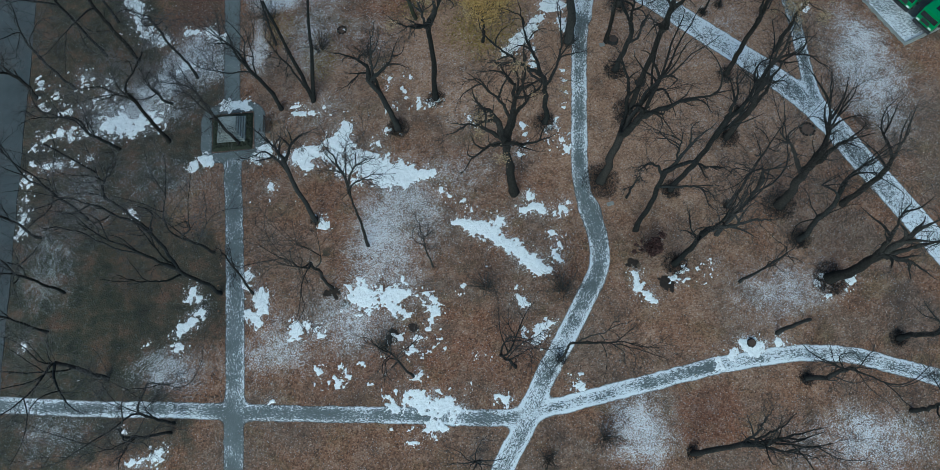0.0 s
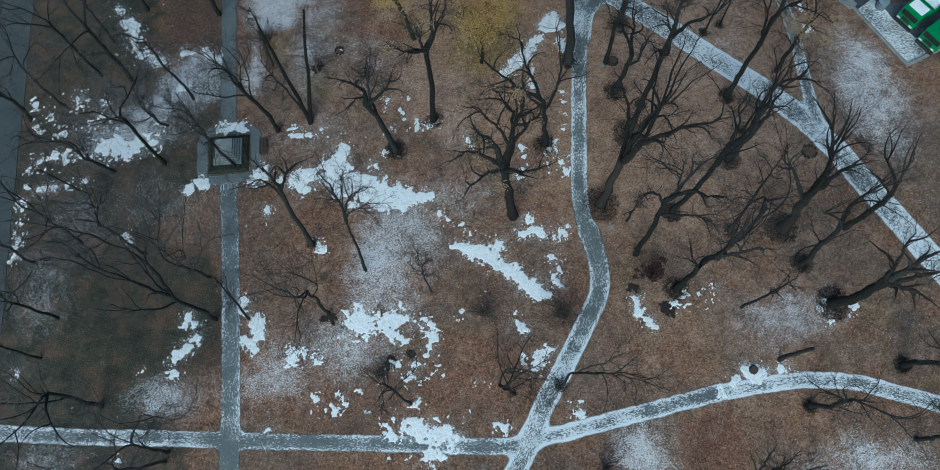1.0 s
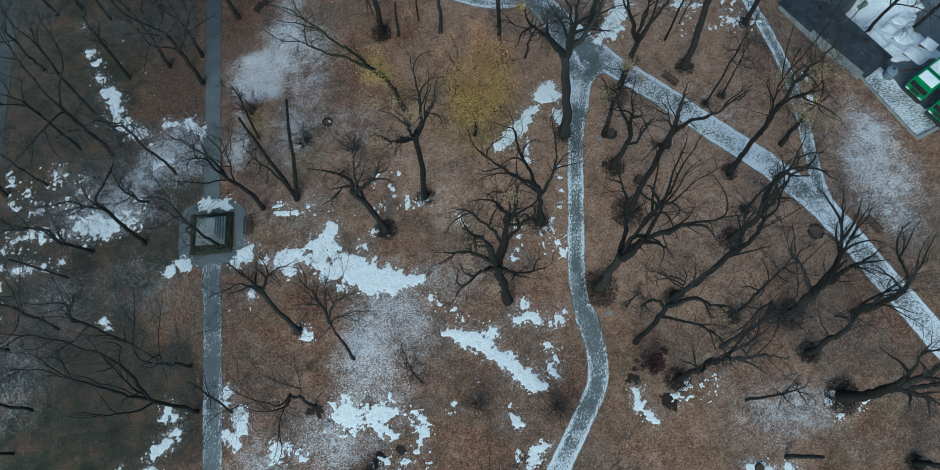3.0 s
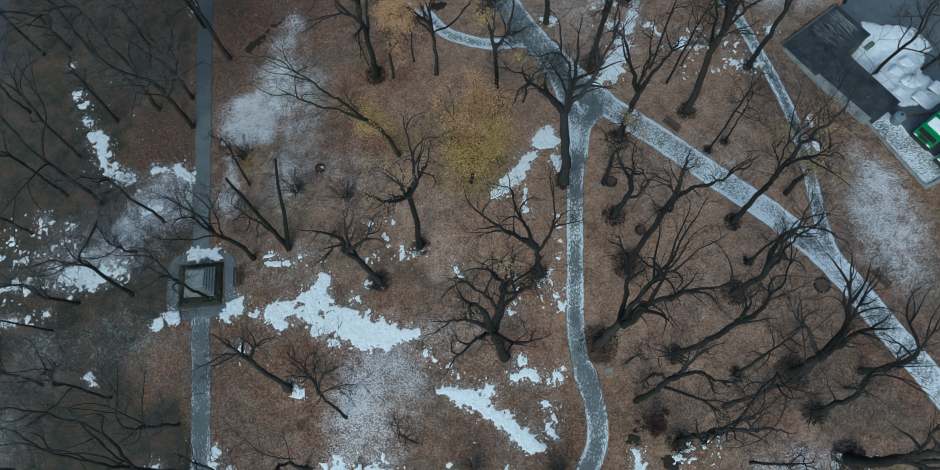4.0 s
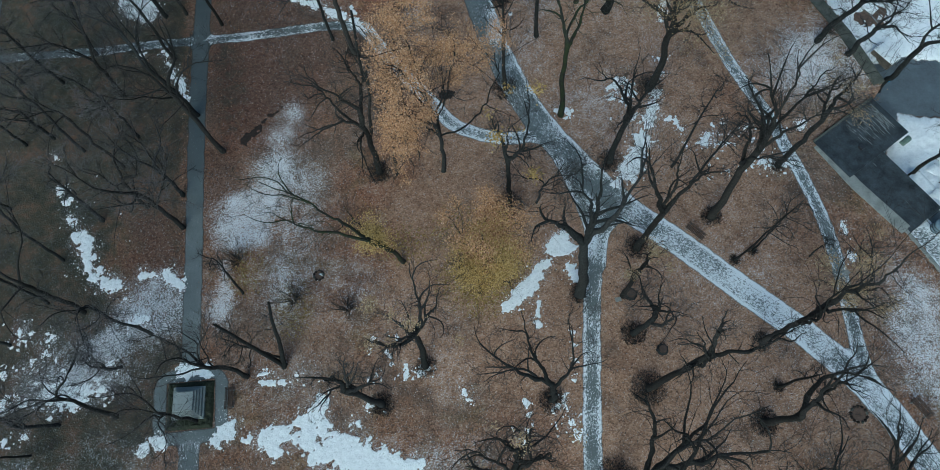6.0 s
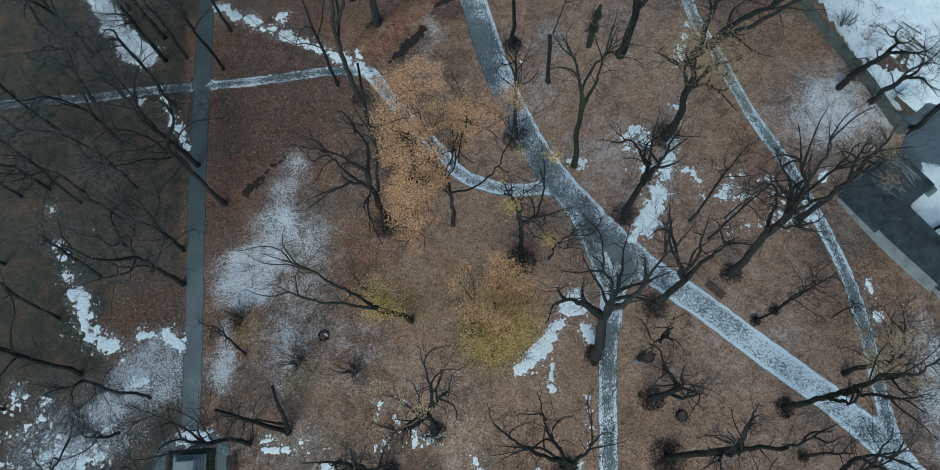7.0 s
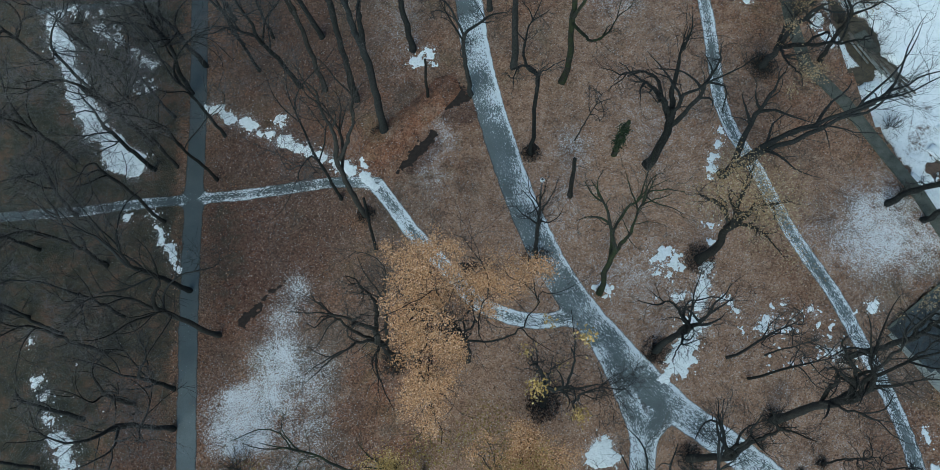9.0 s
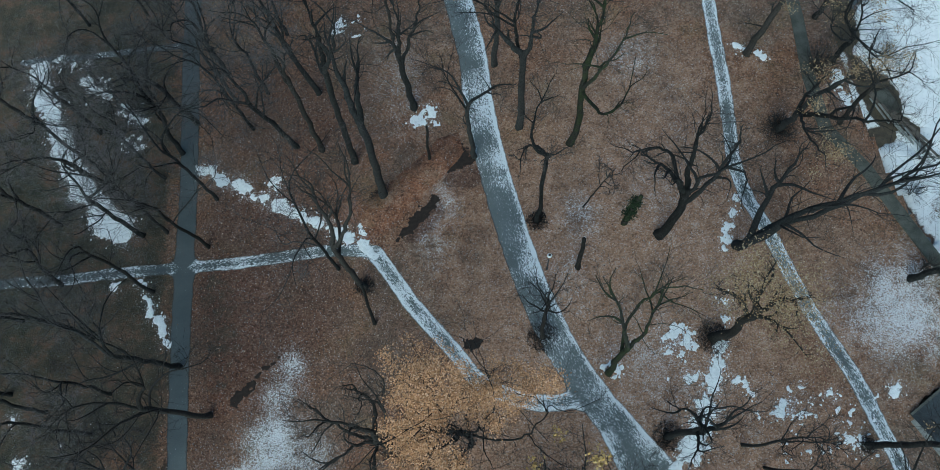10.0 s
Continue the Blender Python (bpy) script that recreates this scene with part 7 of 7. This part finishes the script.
# ---- the lower yard behind the retaining wall ----
def build_wall(name, line, width, top, material, label):
    """A wall along a line, with mitred corners and a bevelled cap."""
    p = np.array(line, float)
    d = np.diff(p, axis=0)
    d /= np.linalg.norm(d, axis=1)[:, None]
    n = np.stack([-d[:, 1], d[:, 0]], 1)
    off = np.vstack([n[:1], (n[:-1] + n[1:]) / (1 + (n[:-1] * n[1:]).sum(1))[:, None], n[-1:]]) * width / 2
    v, f = [], []
    c = 0.05
    for q, o in zip(p, off):
        i = o * (1 - 2 * c / width)
        for e, z in ((o, YARD_Z - 0.2), (o, top - c), (i, top), (-i, top), (-o, top - c), (-o, YARD_Z - 0.2)):
            v.append((q[0] + e[0], q[1] + e[1], z))
    for k in range(len(p) - 1):
        for s in range(6):
            f.append((k * 6 + s, k * 6 + (s + 1) % 6, k * 6 + 6 + (s + 1) % 6, k * 6 + 6 + s))
    f += [tuple(range(6)), tuple(range(len(v) - 1, len(v) - 7, -1))]
    tagged(link_mesh(name, v, f, material), label, "wall", kind="structure")


build_wall("wall_north", [(40.9, 126), (40.7, 103.3), (40.2, 96.0), (40.4, 90.0), (43.2, 85.2), (45.6, 79.0), (47.6, 74.2), (49.5, 67.6)], 1.35, 0.14, WALL_CONCRETE, "mossy concrete retaining wall above the yard")
build_wall("wall_middle", [(41.2, 61.2), (43.8, 56.2), (47.4, 50.8)], 1.25, 0.12, CONCRETE, "pale concrete retaining wall beside the shed")
build_wall("wall_south", [(47.4, 50.8), (51.2, 42.6), (63, 46.9), (80, 52.4)], 0.4, 0.06, CONCRETE, "pale concrete kerb along the truck yard")


def yard_sheet(name, x0, x1, y0, y1, cell, fn, z, material, label, kind, bumpy=0.0):
    xs, ys = np.arange(x0, x1, cell), np.arange(y0, y1, cell)
    gx, gy = np.meshgrid(xs, ys)
    field = fn(gx, gy)
    field[0], field[-1], field[:, 0], field[:, -1] = -1, -1, -1, -1
    (x, y, dep), faces, _ = cut_field(xs, ys, field, [field])
    h = yard_level(y) + z + bumpy * (1 - np.exp(-2.0 * np.maximum(dep, 0))) * (0.5 + smooth_noise(x, y, 0.9, 7))
    ob = link_mesh(name, np.stack([x, y, h], 1), faces, material, smooth=bumpy > 0)
    if kind == "stuff":
        set_layer(ob, "thin", np.clip(1 - dep / 0.5, 0, 1) * 0.8 + np.clip(2.6 * (smooth_noise(x, y, 0.22, 5) - 0.5), 0, 0.75))
    tagged(ob, label, "snow" if kind == "stuff" else "earth" if name.startswith("earth") else "pavement", kind=kind)


yard_sheet("yard_pavement", 40, 90, 42, 125, 0.8, lambda x, y: np.where(inside_polygon(x, y, YARD), 1.0, -1.0), 0.02, YARD_TAR, "dark wet tar of the truck yard", "structure")


def build_apron():
    """Frosted paving between the kerb and the trucks."""
    poly = [(46.6, 52.6), (47.6, 50.9), (51.3, 42.9), (66, 48.3), (66, 49.9), (53.4, 46.2), (51.4, 49.4), (49.6, 53.2)]
    xs, ys = np.arange(45, 68, 0.25), np.arange(42, 55, 0.25)
    gx, gy = np.meshgrid(xs, ys)
    field = poly_field(poly, 2, 0.7)(gx, gy)
    (x, y, dep), faces, _ = cut_field(xs, ys, field, [field])
    ob = link_mesh("apron", np.stack([x, y, yard_level(y) + 0.035], 1), faces, ASPHALT)
    set_layer(ob, "depth", dep + 0.2)
    set_layer(ob, "frost", np.full(len(x), 0.55))
    set_layer(ob, "run", np.stack([x, y, 0 * x], 1), "FLOAT_VECTOR")
    tagged(ob, "frosted grey paving beside the trucks", "pavement", kind="structure")


def poly_field(poly, seed, ragged):
    def fn(x, y):
        best = np.full(x.shape, 99.0)
        for (x0, y0), (x1, y1) in zip(poly, poly[1:] + poly[:1]):
            dx, dy = x1 - x0, y1 - y0
            t = np.clip(((x - x0) * dx + (y - y0) * dy) / (dx * dx + dy * dy), 0, 1)
            best = np.minimum(best, np.hypot(x - x0 - t * dx, y - y0 - t * dy))
        d = np.where(inside_polygon(x, y, poly), best, -best)
        return d + ragged * (smooth_noise(x, y, 0.5, seed) - 0.5) + 0.3 * ragged * (smooth_noise(x, y, 2.2, seed + 3) - 0.5)
    return fn


build_apron()
yard_sheet("snow_field", 44, 90, 70, 124, 0.3, poly_field([(51.6, 71.6), (58, 71.5), (70, 69), (88, 70), (88, 123), (50.5, 123), (48.6, 104), (47.6, 99), (50.5, 94.5), (51.2, 90.0), (45.8, 88.6), (46.6, 84), (48.4, 78), (50.2, 73.0)], 3, 2.6),
           0.03, SNOW, "broad field of old snow in the yard", "stuff", 0.35)
yard_sheet("snow_field", 47, 60, 50, 67, 0.2, poly_field([(49.0, 59.4), (52.3, 65.2), (58.0, 63.6), (59.2, 60.6), (56.4, 57.0), (58.4, 52.0), (52.0, 52.6)], 8, 1.2),
           0.03, SNOW, "snow lying among crates in the yard", "stuff", 0.3)


yard_sheet("snow_field", 44, 50, 88, 102, 0.2, poly_field([(45.5, 100.5), (46.4, 100), (46.6, 95), (47.4, 91), (46.2, 90.6), (45.4, 95)], 5, 1.2),
           0.03, SNOW, "strip of old snow below the wall", "stuff", 0.2)

yard_sheet("earth_strip", 43, 56, 82, 124, 0.3, poly_field([(44.2, 124), (44.2, 104), (43.8, 95), (45.2, 86.5), (50, 85), (53, 91), (52.6, 98), (48.6, 105), (49.5, 124)], 6, 1.6),
           0.026, EARTH, "olive-brown earth below the retaining wall", "structure")


def build_shed(x, y, turn, long, deep, height, seed, label, snowy):
    """A low shed with a folded sheet roof. x, y: the middle; long: along its turned x axis."""
    rng = np.random.default_rng(seed)
    s = thing("shed", x, y, YARD_Z, turn, label, "shed", "sheds of the yard")
    for sx, sy, lx, ly in ((0, -deep / 2 + 0.1, long, 0.2), (0, deep / 2 - 0.1, long, 0.2), (-long / 2 + 0.1, 0, 0.2, deep - 0.42), (long / 2 - 0.1, 0, 0.2, deep - 0.42)):
        part("wall", box((lx, ly, height - 0.2), (sx, sy, 0), 0.01), WALL_CONCRETE, s)
    roof = part("roof", box((long + 0.3, deep + 0.3, 0.16), (0, 0, height - 0.195), 0.02), WET_ROOF, s, "dark wet sheet roof")
    n = int(deep / 1.3)
    for k in range(n):
        part("seam", box((long + 0.2, 0.04, 0.03), (0, -deep / 2 + (k + 0.5) * deep / n, height - 0.038), 0.01), WET_ROOF, roof)
    part("parapet", box((0.22, deep + 0.3, 0.24), (-long / 2 - 0.15, 0, height - 0.15), 0.03), WALL_CONCRETE, s, "grey edge of the roof")
    for k in range(snowy):
        ln = rng.uniform(0.1, 1.1)
        wide_ = rng.uniform(0.012, 0.035) * (4 if k % 11 == 0 else 1)
        v, f = disc_mesh(0.5, 0.07, seed + k, 4, 12)
        ob = link_mesh("snow_streak", [(a * ln, b * wide_, c * 0.5) for a, b, c in v], f, THIN_SNOW, roof)
        ob.matrix_basis = Matrix.Translation((rng.uniform(-long / 2 + 0.6, long / 2 - 1.3), deep / 2 - 0.5 - 0.5 * deep * rng.random() ** 1.6, height - 0.03))
    return s


store = build_shed(45.75, 61.45, -59.5, 4.9, 8.3, 3.25, 21, "low shed with a dark sheet roof streaked with snow", 150)
part("vent", box((0.5, 0.4, 0.35), (0.9, -1.0, 3.18), 0.03), DARK_STEEL, store, "dark roof vent")
build_shed(47.4, 55.3, -59.5, 8.4, 4.4, 3.05, 22, "long low shed with a dark wet roof", 2)


def build_crate(x, y, turn, size, seed):
    rng = np.random.default_rng(seed)
    c = thing("crate", x, y, float(yard_level(y)) - 0.15, turn, "grey wooden crate under a cap of snow in the yard", "crate", "snow-covered crates")
    lx, ly, h = size
    part("body", box((lx, ly, h), (0, 0, 0), 0.03), CRATE_WOOD, c)
    for k in (-1, 1):
        part("batten", box((lx + 0.06, 0.1, 0.12), (0, k * (ly / 2), h * 0.45), 0.01), CRATE_WOOD, c)
    n = 9
    gx, gy = np.meshgrid(np.linspace(-lx / 2 - 0.04, lx / 2 + 0.04, n), np.linspace(-ly / 2 - 0.04, ly / 2 + 0.04, n))
    edge = np.minimum(1, np.minimum(lx / 2 + 0.04 - np.abs(gx), ly / 2 + 0.04 - np.abs(gy)) / 0.12)
    z = h - 0.02 + 0.2 * edge * (0.7 + 0.5 * smooth_noise(gx, gy, 1.2, seed))
    node = np.arange(n * n).reshape(n, n)
    f = np.stack([node[:-1, :-1].ravel(), node[:-1, 1:].ravel(), node[1:, 1:].ravel(), node[1:, :-1].ravel()], 1)
    link_mesh("snow_cap", np.stack([gx.ravel(), gy.ravel(), z.ravel()], 1), f, SNOW, c, "white cap of snow", True)


for k, (x, y, lx, ly, h) in enumerate([(51.3, 55.9, 2.9, 2.0, 0.5), (53.6, 57.3, 1.7, 1.4, 0.45), (52.6, 54.3, 1.6, 1.3, 0.4), (54.4, 55.6, 1.9, 1.6, 0.55), (54.6, 52.9, 2.3, 1.5, 0.5),
                                       (56.6, 54.2, 1.5, 1.4, 0.8), (55.3, 58.6, 1.6, 1.2, 0.5), (52.6, 72.2, 2.6, 1.5, 1.4), (52.6, 79.2, 2.4, 1.2, 0.7), (54.4, 81.4, 3.0, 1.2, 0.6), (49.4, 77.1, 0.9, 0.7, 0.5), (50.3, 75.0, 1.0, 0.6, 0.4), (51.3, 72.6, 1.3, 0.9, 0.5)]):
    build_crate(x, y, -58 + (k * 37 % 11 - 5), (lx, ly, h), 40 + k)


def build_tank(x, y):
    t = thing("water_tank", x, y, float(yard_level(y)), 0, "round blue-grey metal tank standing in the yard", "tank")
    part("shell", rod(0.62, (0, 0, 0), (0, 0, 1.1), 24), TANK_PAINT, t)
    bm = bmesh.new()
    bmesh.ops.create_uvsphere(bm, u_segments=28, v_segments=10, radius=0.62, matrix=Matrix.Translation((0, 0, 1.1)) @ Matrix.Diagonal((1, 1, 0.35, 1)))
    bmesh.ops.delete(bm, geom=[v for v in bm.verts if v.co.z < 1.09], context="VERTS")
    part("dome", bm, TANK_PAINT, t)
    part("hatch", rod(0.15, (0.1, 0.05, 1.28), (0.1, 0.05, 1.38), 14), DARK_STEEL, t, "dark steel hatch")
    for k in range(3):
        part("hoop", rod(0.64, (0, 0, 0.15 + 0.38 * k), (0, 0, 0.21 + 0.38 * k), 24), DARK_STEEL, t)


build_tank(50.6, 50.7)


def build_truck(x, y, turn, label, loaded):
    """A lorry; its cab looks along its own -x. x, y: the middle of the front."""
    t = thing("truck", x, y, float(yard_level(y)) + 0.03, turn, label, "truck", "green trucks in the yard")
    part("chassis", box((7.6, 0.9, 0.25), (4.0, 0, 0.7), 0.03), DARK_STEEL, t)
    bm = box((2.1, 2.4, 1.95), (1.1, 0, 0.85), 0.12)
    for v in bm.verts:
        if v.co.z > 2.0 and v.co.x < 0.6:
            v.co.x += 0.28
    cab = part("cab", bm, GREEN_PAINT, t)
    part("windscreen", box((0.05, 2.05, 0.8), (0, 0, 0), 0.02), DARK_GLASS, cab, "dark windscreen").matrix_basis = pose(0.13, 0, 1.75, 0, 16, 0)
    for sy in (-1, 1):
        part("side_window", box((0.9, 0.03, 0.65), (1.15, sy * 1.2, 1.85), 0.01), DARK_GLASS, cab)
        part("headlight", box((0.06, 0.42, 0.22), (0.02, sy * 0.85, 1.0), 0.02), LAMP_GLASS, cab, "clear headlamp")
        part("mirror", box((0.08, 0.22, 0.4), (0.25, sy * 1.42, 1.9), 0.02), BLACK_RUBBER, cab)
    part("grille", box((0.05, 1.1, 0.5), (0.02, 0, 1.2), 0.02), DARK_STEEL, cab, "dark grille")
    part("bumper", box((0.25, 2.45, 0.36), (-0.02, 0, 0.5), 0.05), DARK_STEEL, t, "dark bumper")
    part("roof_hatch", box((0.6, 0.55, 0.06), (1.35, 0, 2.79), 0.02), DARK_GLASS, cab, "dark roof hatch")
    if loaded:
        part("roof_snow", box((1.3, 1.9, 0.1), (1.2, 0, 2.785), 0.04), SNOW, cab, "thin snow on the roof")
    body = part("cargo_bed", box((5.3, 2.4, 0.2), (5.0, 0, 1.0), 0.02), GREEN_PAINT, t)
    for sy in (-1, 1):
        part("side_board", box((5.3, 0.09, 1.2), (5.0, sy * 1.18, 1.2), 0.02), GREEN_PAINT, body)
        for k in range(6):
            part("rib", box((0.08, 0.08, 1.2), (2.6 + k * 0.96, sy * 1.25, 1.2), 0.01), GREEN_PAINT, body)
    part("headboard", box((0.1, 2.3, 1.5), (2.42, 0, 1.2), 0.02), GREEN_PAINT, body)
    part("tailboard", box((0.1, 2.3, 1.2), (7.6, 0, 1.2), 0.02), GREEN_PAINT, body)
    part("snow_load", box((5.0, 2.2, 0.9), (5.0, 0, 1.2), 0.12), SNOW, body, "load of snow in the bed")
    for px in (1.3, 5.3, 6.6):
        for sy in (-1, 1):
            w = part("wheel", rod(0.5, (px, sy * 0.85, 0.5), (px, sy * 1.18, 0.5), 22), BLACK_RUBBER, t, "black tyre")
            part("rim", rod(0.27, (px, sy * 1.1, 0.5), (px, sy * 1.2, 0.5), 14), STONE, w, "grey steel rim")


build_truck(51.9, 47.6, 30, "green truck with snow lying on its cab and load", True)
build_truck(53.4, 44.4, 30, "bright green truck with a clean cab roof", False)
build_tree("t", 50.9, 68.3, 18, 0.8, -0.6, 0.42, 301, z=YARD_Z, ends=None)

build_tree("m", 50.7, 57.3, 15, 0.9, -0.4, 0.26, 302, z=float(yard_level(57.3)))
build_tree("m", 56.6, 57.6, 13, 0.6, 0.2, 0.24, 303, z=float(yard_level(57.6)))


block = part("concrete_slab", box((1.6, 3.0, 0.5), (0, 0, 0), 0.05), WALL_CONCRETE, None)
block.matrix_world = pose(49.0, 93.4, YARD_Z, 0, 0, 20)
tagged(block, "mossy grey-green concrete block lying in the yard", "slab")

# ---- timber left lying in the yard ----
def build_plank(x, y, turn, size, k):
    b = part("plank", box(size, (0, 0, 0), 0.012), CRATE_WOOD if k % 3 else CONCRETE, None)
    b.matrix_world = pose(x, y, YARD_Z + 0.3 + 0.05 * (k % 5), 0, 0, turn)
    tagged(b, "long grey plank lying in dirty snow", "plank", "planks in the yard")


for k in range(14):
    build_plank(47.9 + 0.27 * k, 92.5 - 0.4 * k + 0.8 * (k % 3), 118 + (k * 23 % 17) - 8, (3.4 + 0.3 * (k % 4), 0.2 + 0.05 * (k % 3), 0.06), k)
for k in range(16):
    build_plank(52.2 + 0.26 * k, 77.2 + 0.31 * k - 0.9 * (k % 2), -58 + (k * 31 % 23) - 11, (2.6, 0.12, 0.06), k)


for k, (x, y, r, h) in enumerate([(47.2, 96.5, 1.8, 2.6), (49.4, 92.0, 2.0, 2.8), (47.0, 101.5, 1.6, 2.4), (50.6, 87.0, 1.6, 2.2), (50.2, 99.0, 1.8, 2.6), (48.6, 83.0, 1.5, 2.2)]):
    build_shrub(x, y, r, h, 60 + k, 26, "bare grey shrub in the snow of the yard", z=YARD_Z)


# ---- tarps in the yard ----
def build_tarp(x, y, turn, size, material, label, seed):
    """A crumpled sheet over a low heap."""
    n = 14
    gx, gy = np.meshgrid(np.linspace(-size[0] / 2, size[0] / 2, n), np.linspace(-size[1] / 2, size[1] / 2, n))
    edge = np.minimum(1, np.minimum(size[0] / 2 - np.abs(gx), size[1] / 2 - np.abs(gy)) / 0.25)
    z = size[2] * edge * (0.5 + 0.9 * smooth_noise(gx, gy, 1.6, seed)) - 0.05
    node = np.arange(n * n).reshape(n, n)
    f = np.stack([node[:-1, :-1].ravel(), node[:-1, 1:].ravel(), node[1:, 1:].ravel(), node[1:, :-1].ravel()], 1)
    ob = link_mesh("tarp", np.stack([gx.ravel(), gy.ravel(), z.ravel()], 1), f, material, smooth=True)
    ob.matrix_world = pose(x, y, YARD_Z + 0.08, 0, 0, turn)
    tagged(ob, label, "tarp")


build_tarp(52.2, 69.4, 20, (0.9, 0.6, 0.5), BLUE_TARP, "small crumpled bright blue tarp in the yard", 3)
build_tarp(52.0, 61.7, 30, (1.7, 0.9, 0.5), PALE_GREEN, "crumpled pale green tarp beside the shed", 4)

yard_sheet("earth_patch", 48, 56, 74, 83, 0.2, poly_field([(50.4, 78.2), (52.6, 79.6), (54.6, 78.4), (53.6, 76.2), (51.6, 76.4)], 9, 1.4), 0.42, LITTER_SOIL, "reddish trodden earth among the planks", "structure")
# ---- fallen leaves ----
def scatter_leaves():
    """Large single leaves lying on the litter."""
    rng = np.random.default_rng(77)
    n = 26000
    x, y = rng.uniform(-27, 50, n), rng.uniform(-3, 118, n)
    keep = ~inside_polygon(x, y, YARD) & (soft_spots(x, y, FROST_SOUTH + FROST_MIDDLE + FROST_NORTH) < 0.45)
    x, y = x[keep], y[keep]
    n = len(x)
    a = rng.uniform(0, 6.283, n)
    s = rng.uniform(0.05, 0.11, n)
    z = rng.uniform(0.012, 0.022, n)
    tilt = rng.normal(size=n) * 0.02
    c, d = np.cos(a) * s, np.sin(a) * s
    v = np.stack([np.stack([x - c, y - d, z - tilt], 1), np.stack([x + d * 0.6, y - c * 0.6, z + 0.012], 1),
                  np.stack([x + c, y + d, z + tilt], 1), np.stack([x - d * 0.6, y + c * 0.6, z], 1)], 1).reshape(-1, 3)
    ob = link_mesh("fallen_leaves", v, np.arange(n * 4).reshape(-1, 4), FALLEN)
    tagged(ob, "scattered single brown leaves on the ground", "leaves", kind="stuff")


scatter_leaves()


def build_crumbs():
    """Crumbs of old snow round the patches."""
    rng = np.random.default_rng(9)
    v, f = [], []
    for x, y, r in CRUMBS:
        k = len(v)
        e = r * rng.uniform(0.6, 1.5)
        a = rng.uniform(0, 6.283)
        for q in range(5):
            w = a + q * 1.2566
            o = rng.uniform(0.7, 1.3)
            v.append((x + r * o * math.cos(w), y + e * o * math.sin(w), 0.008))
        v.append((x + rng.normal() * 0.02, y, 0.03 + r * 0.3))
        f += [(k + q, k + (q + 1) % 5, k + 5) for q in range(5)]
    tagged(link_mesh("snow_crumbs", v, f, SNOW), "small crumbs of old snow on leaf litter", "snow", kind="stuff")


build_crumbs()
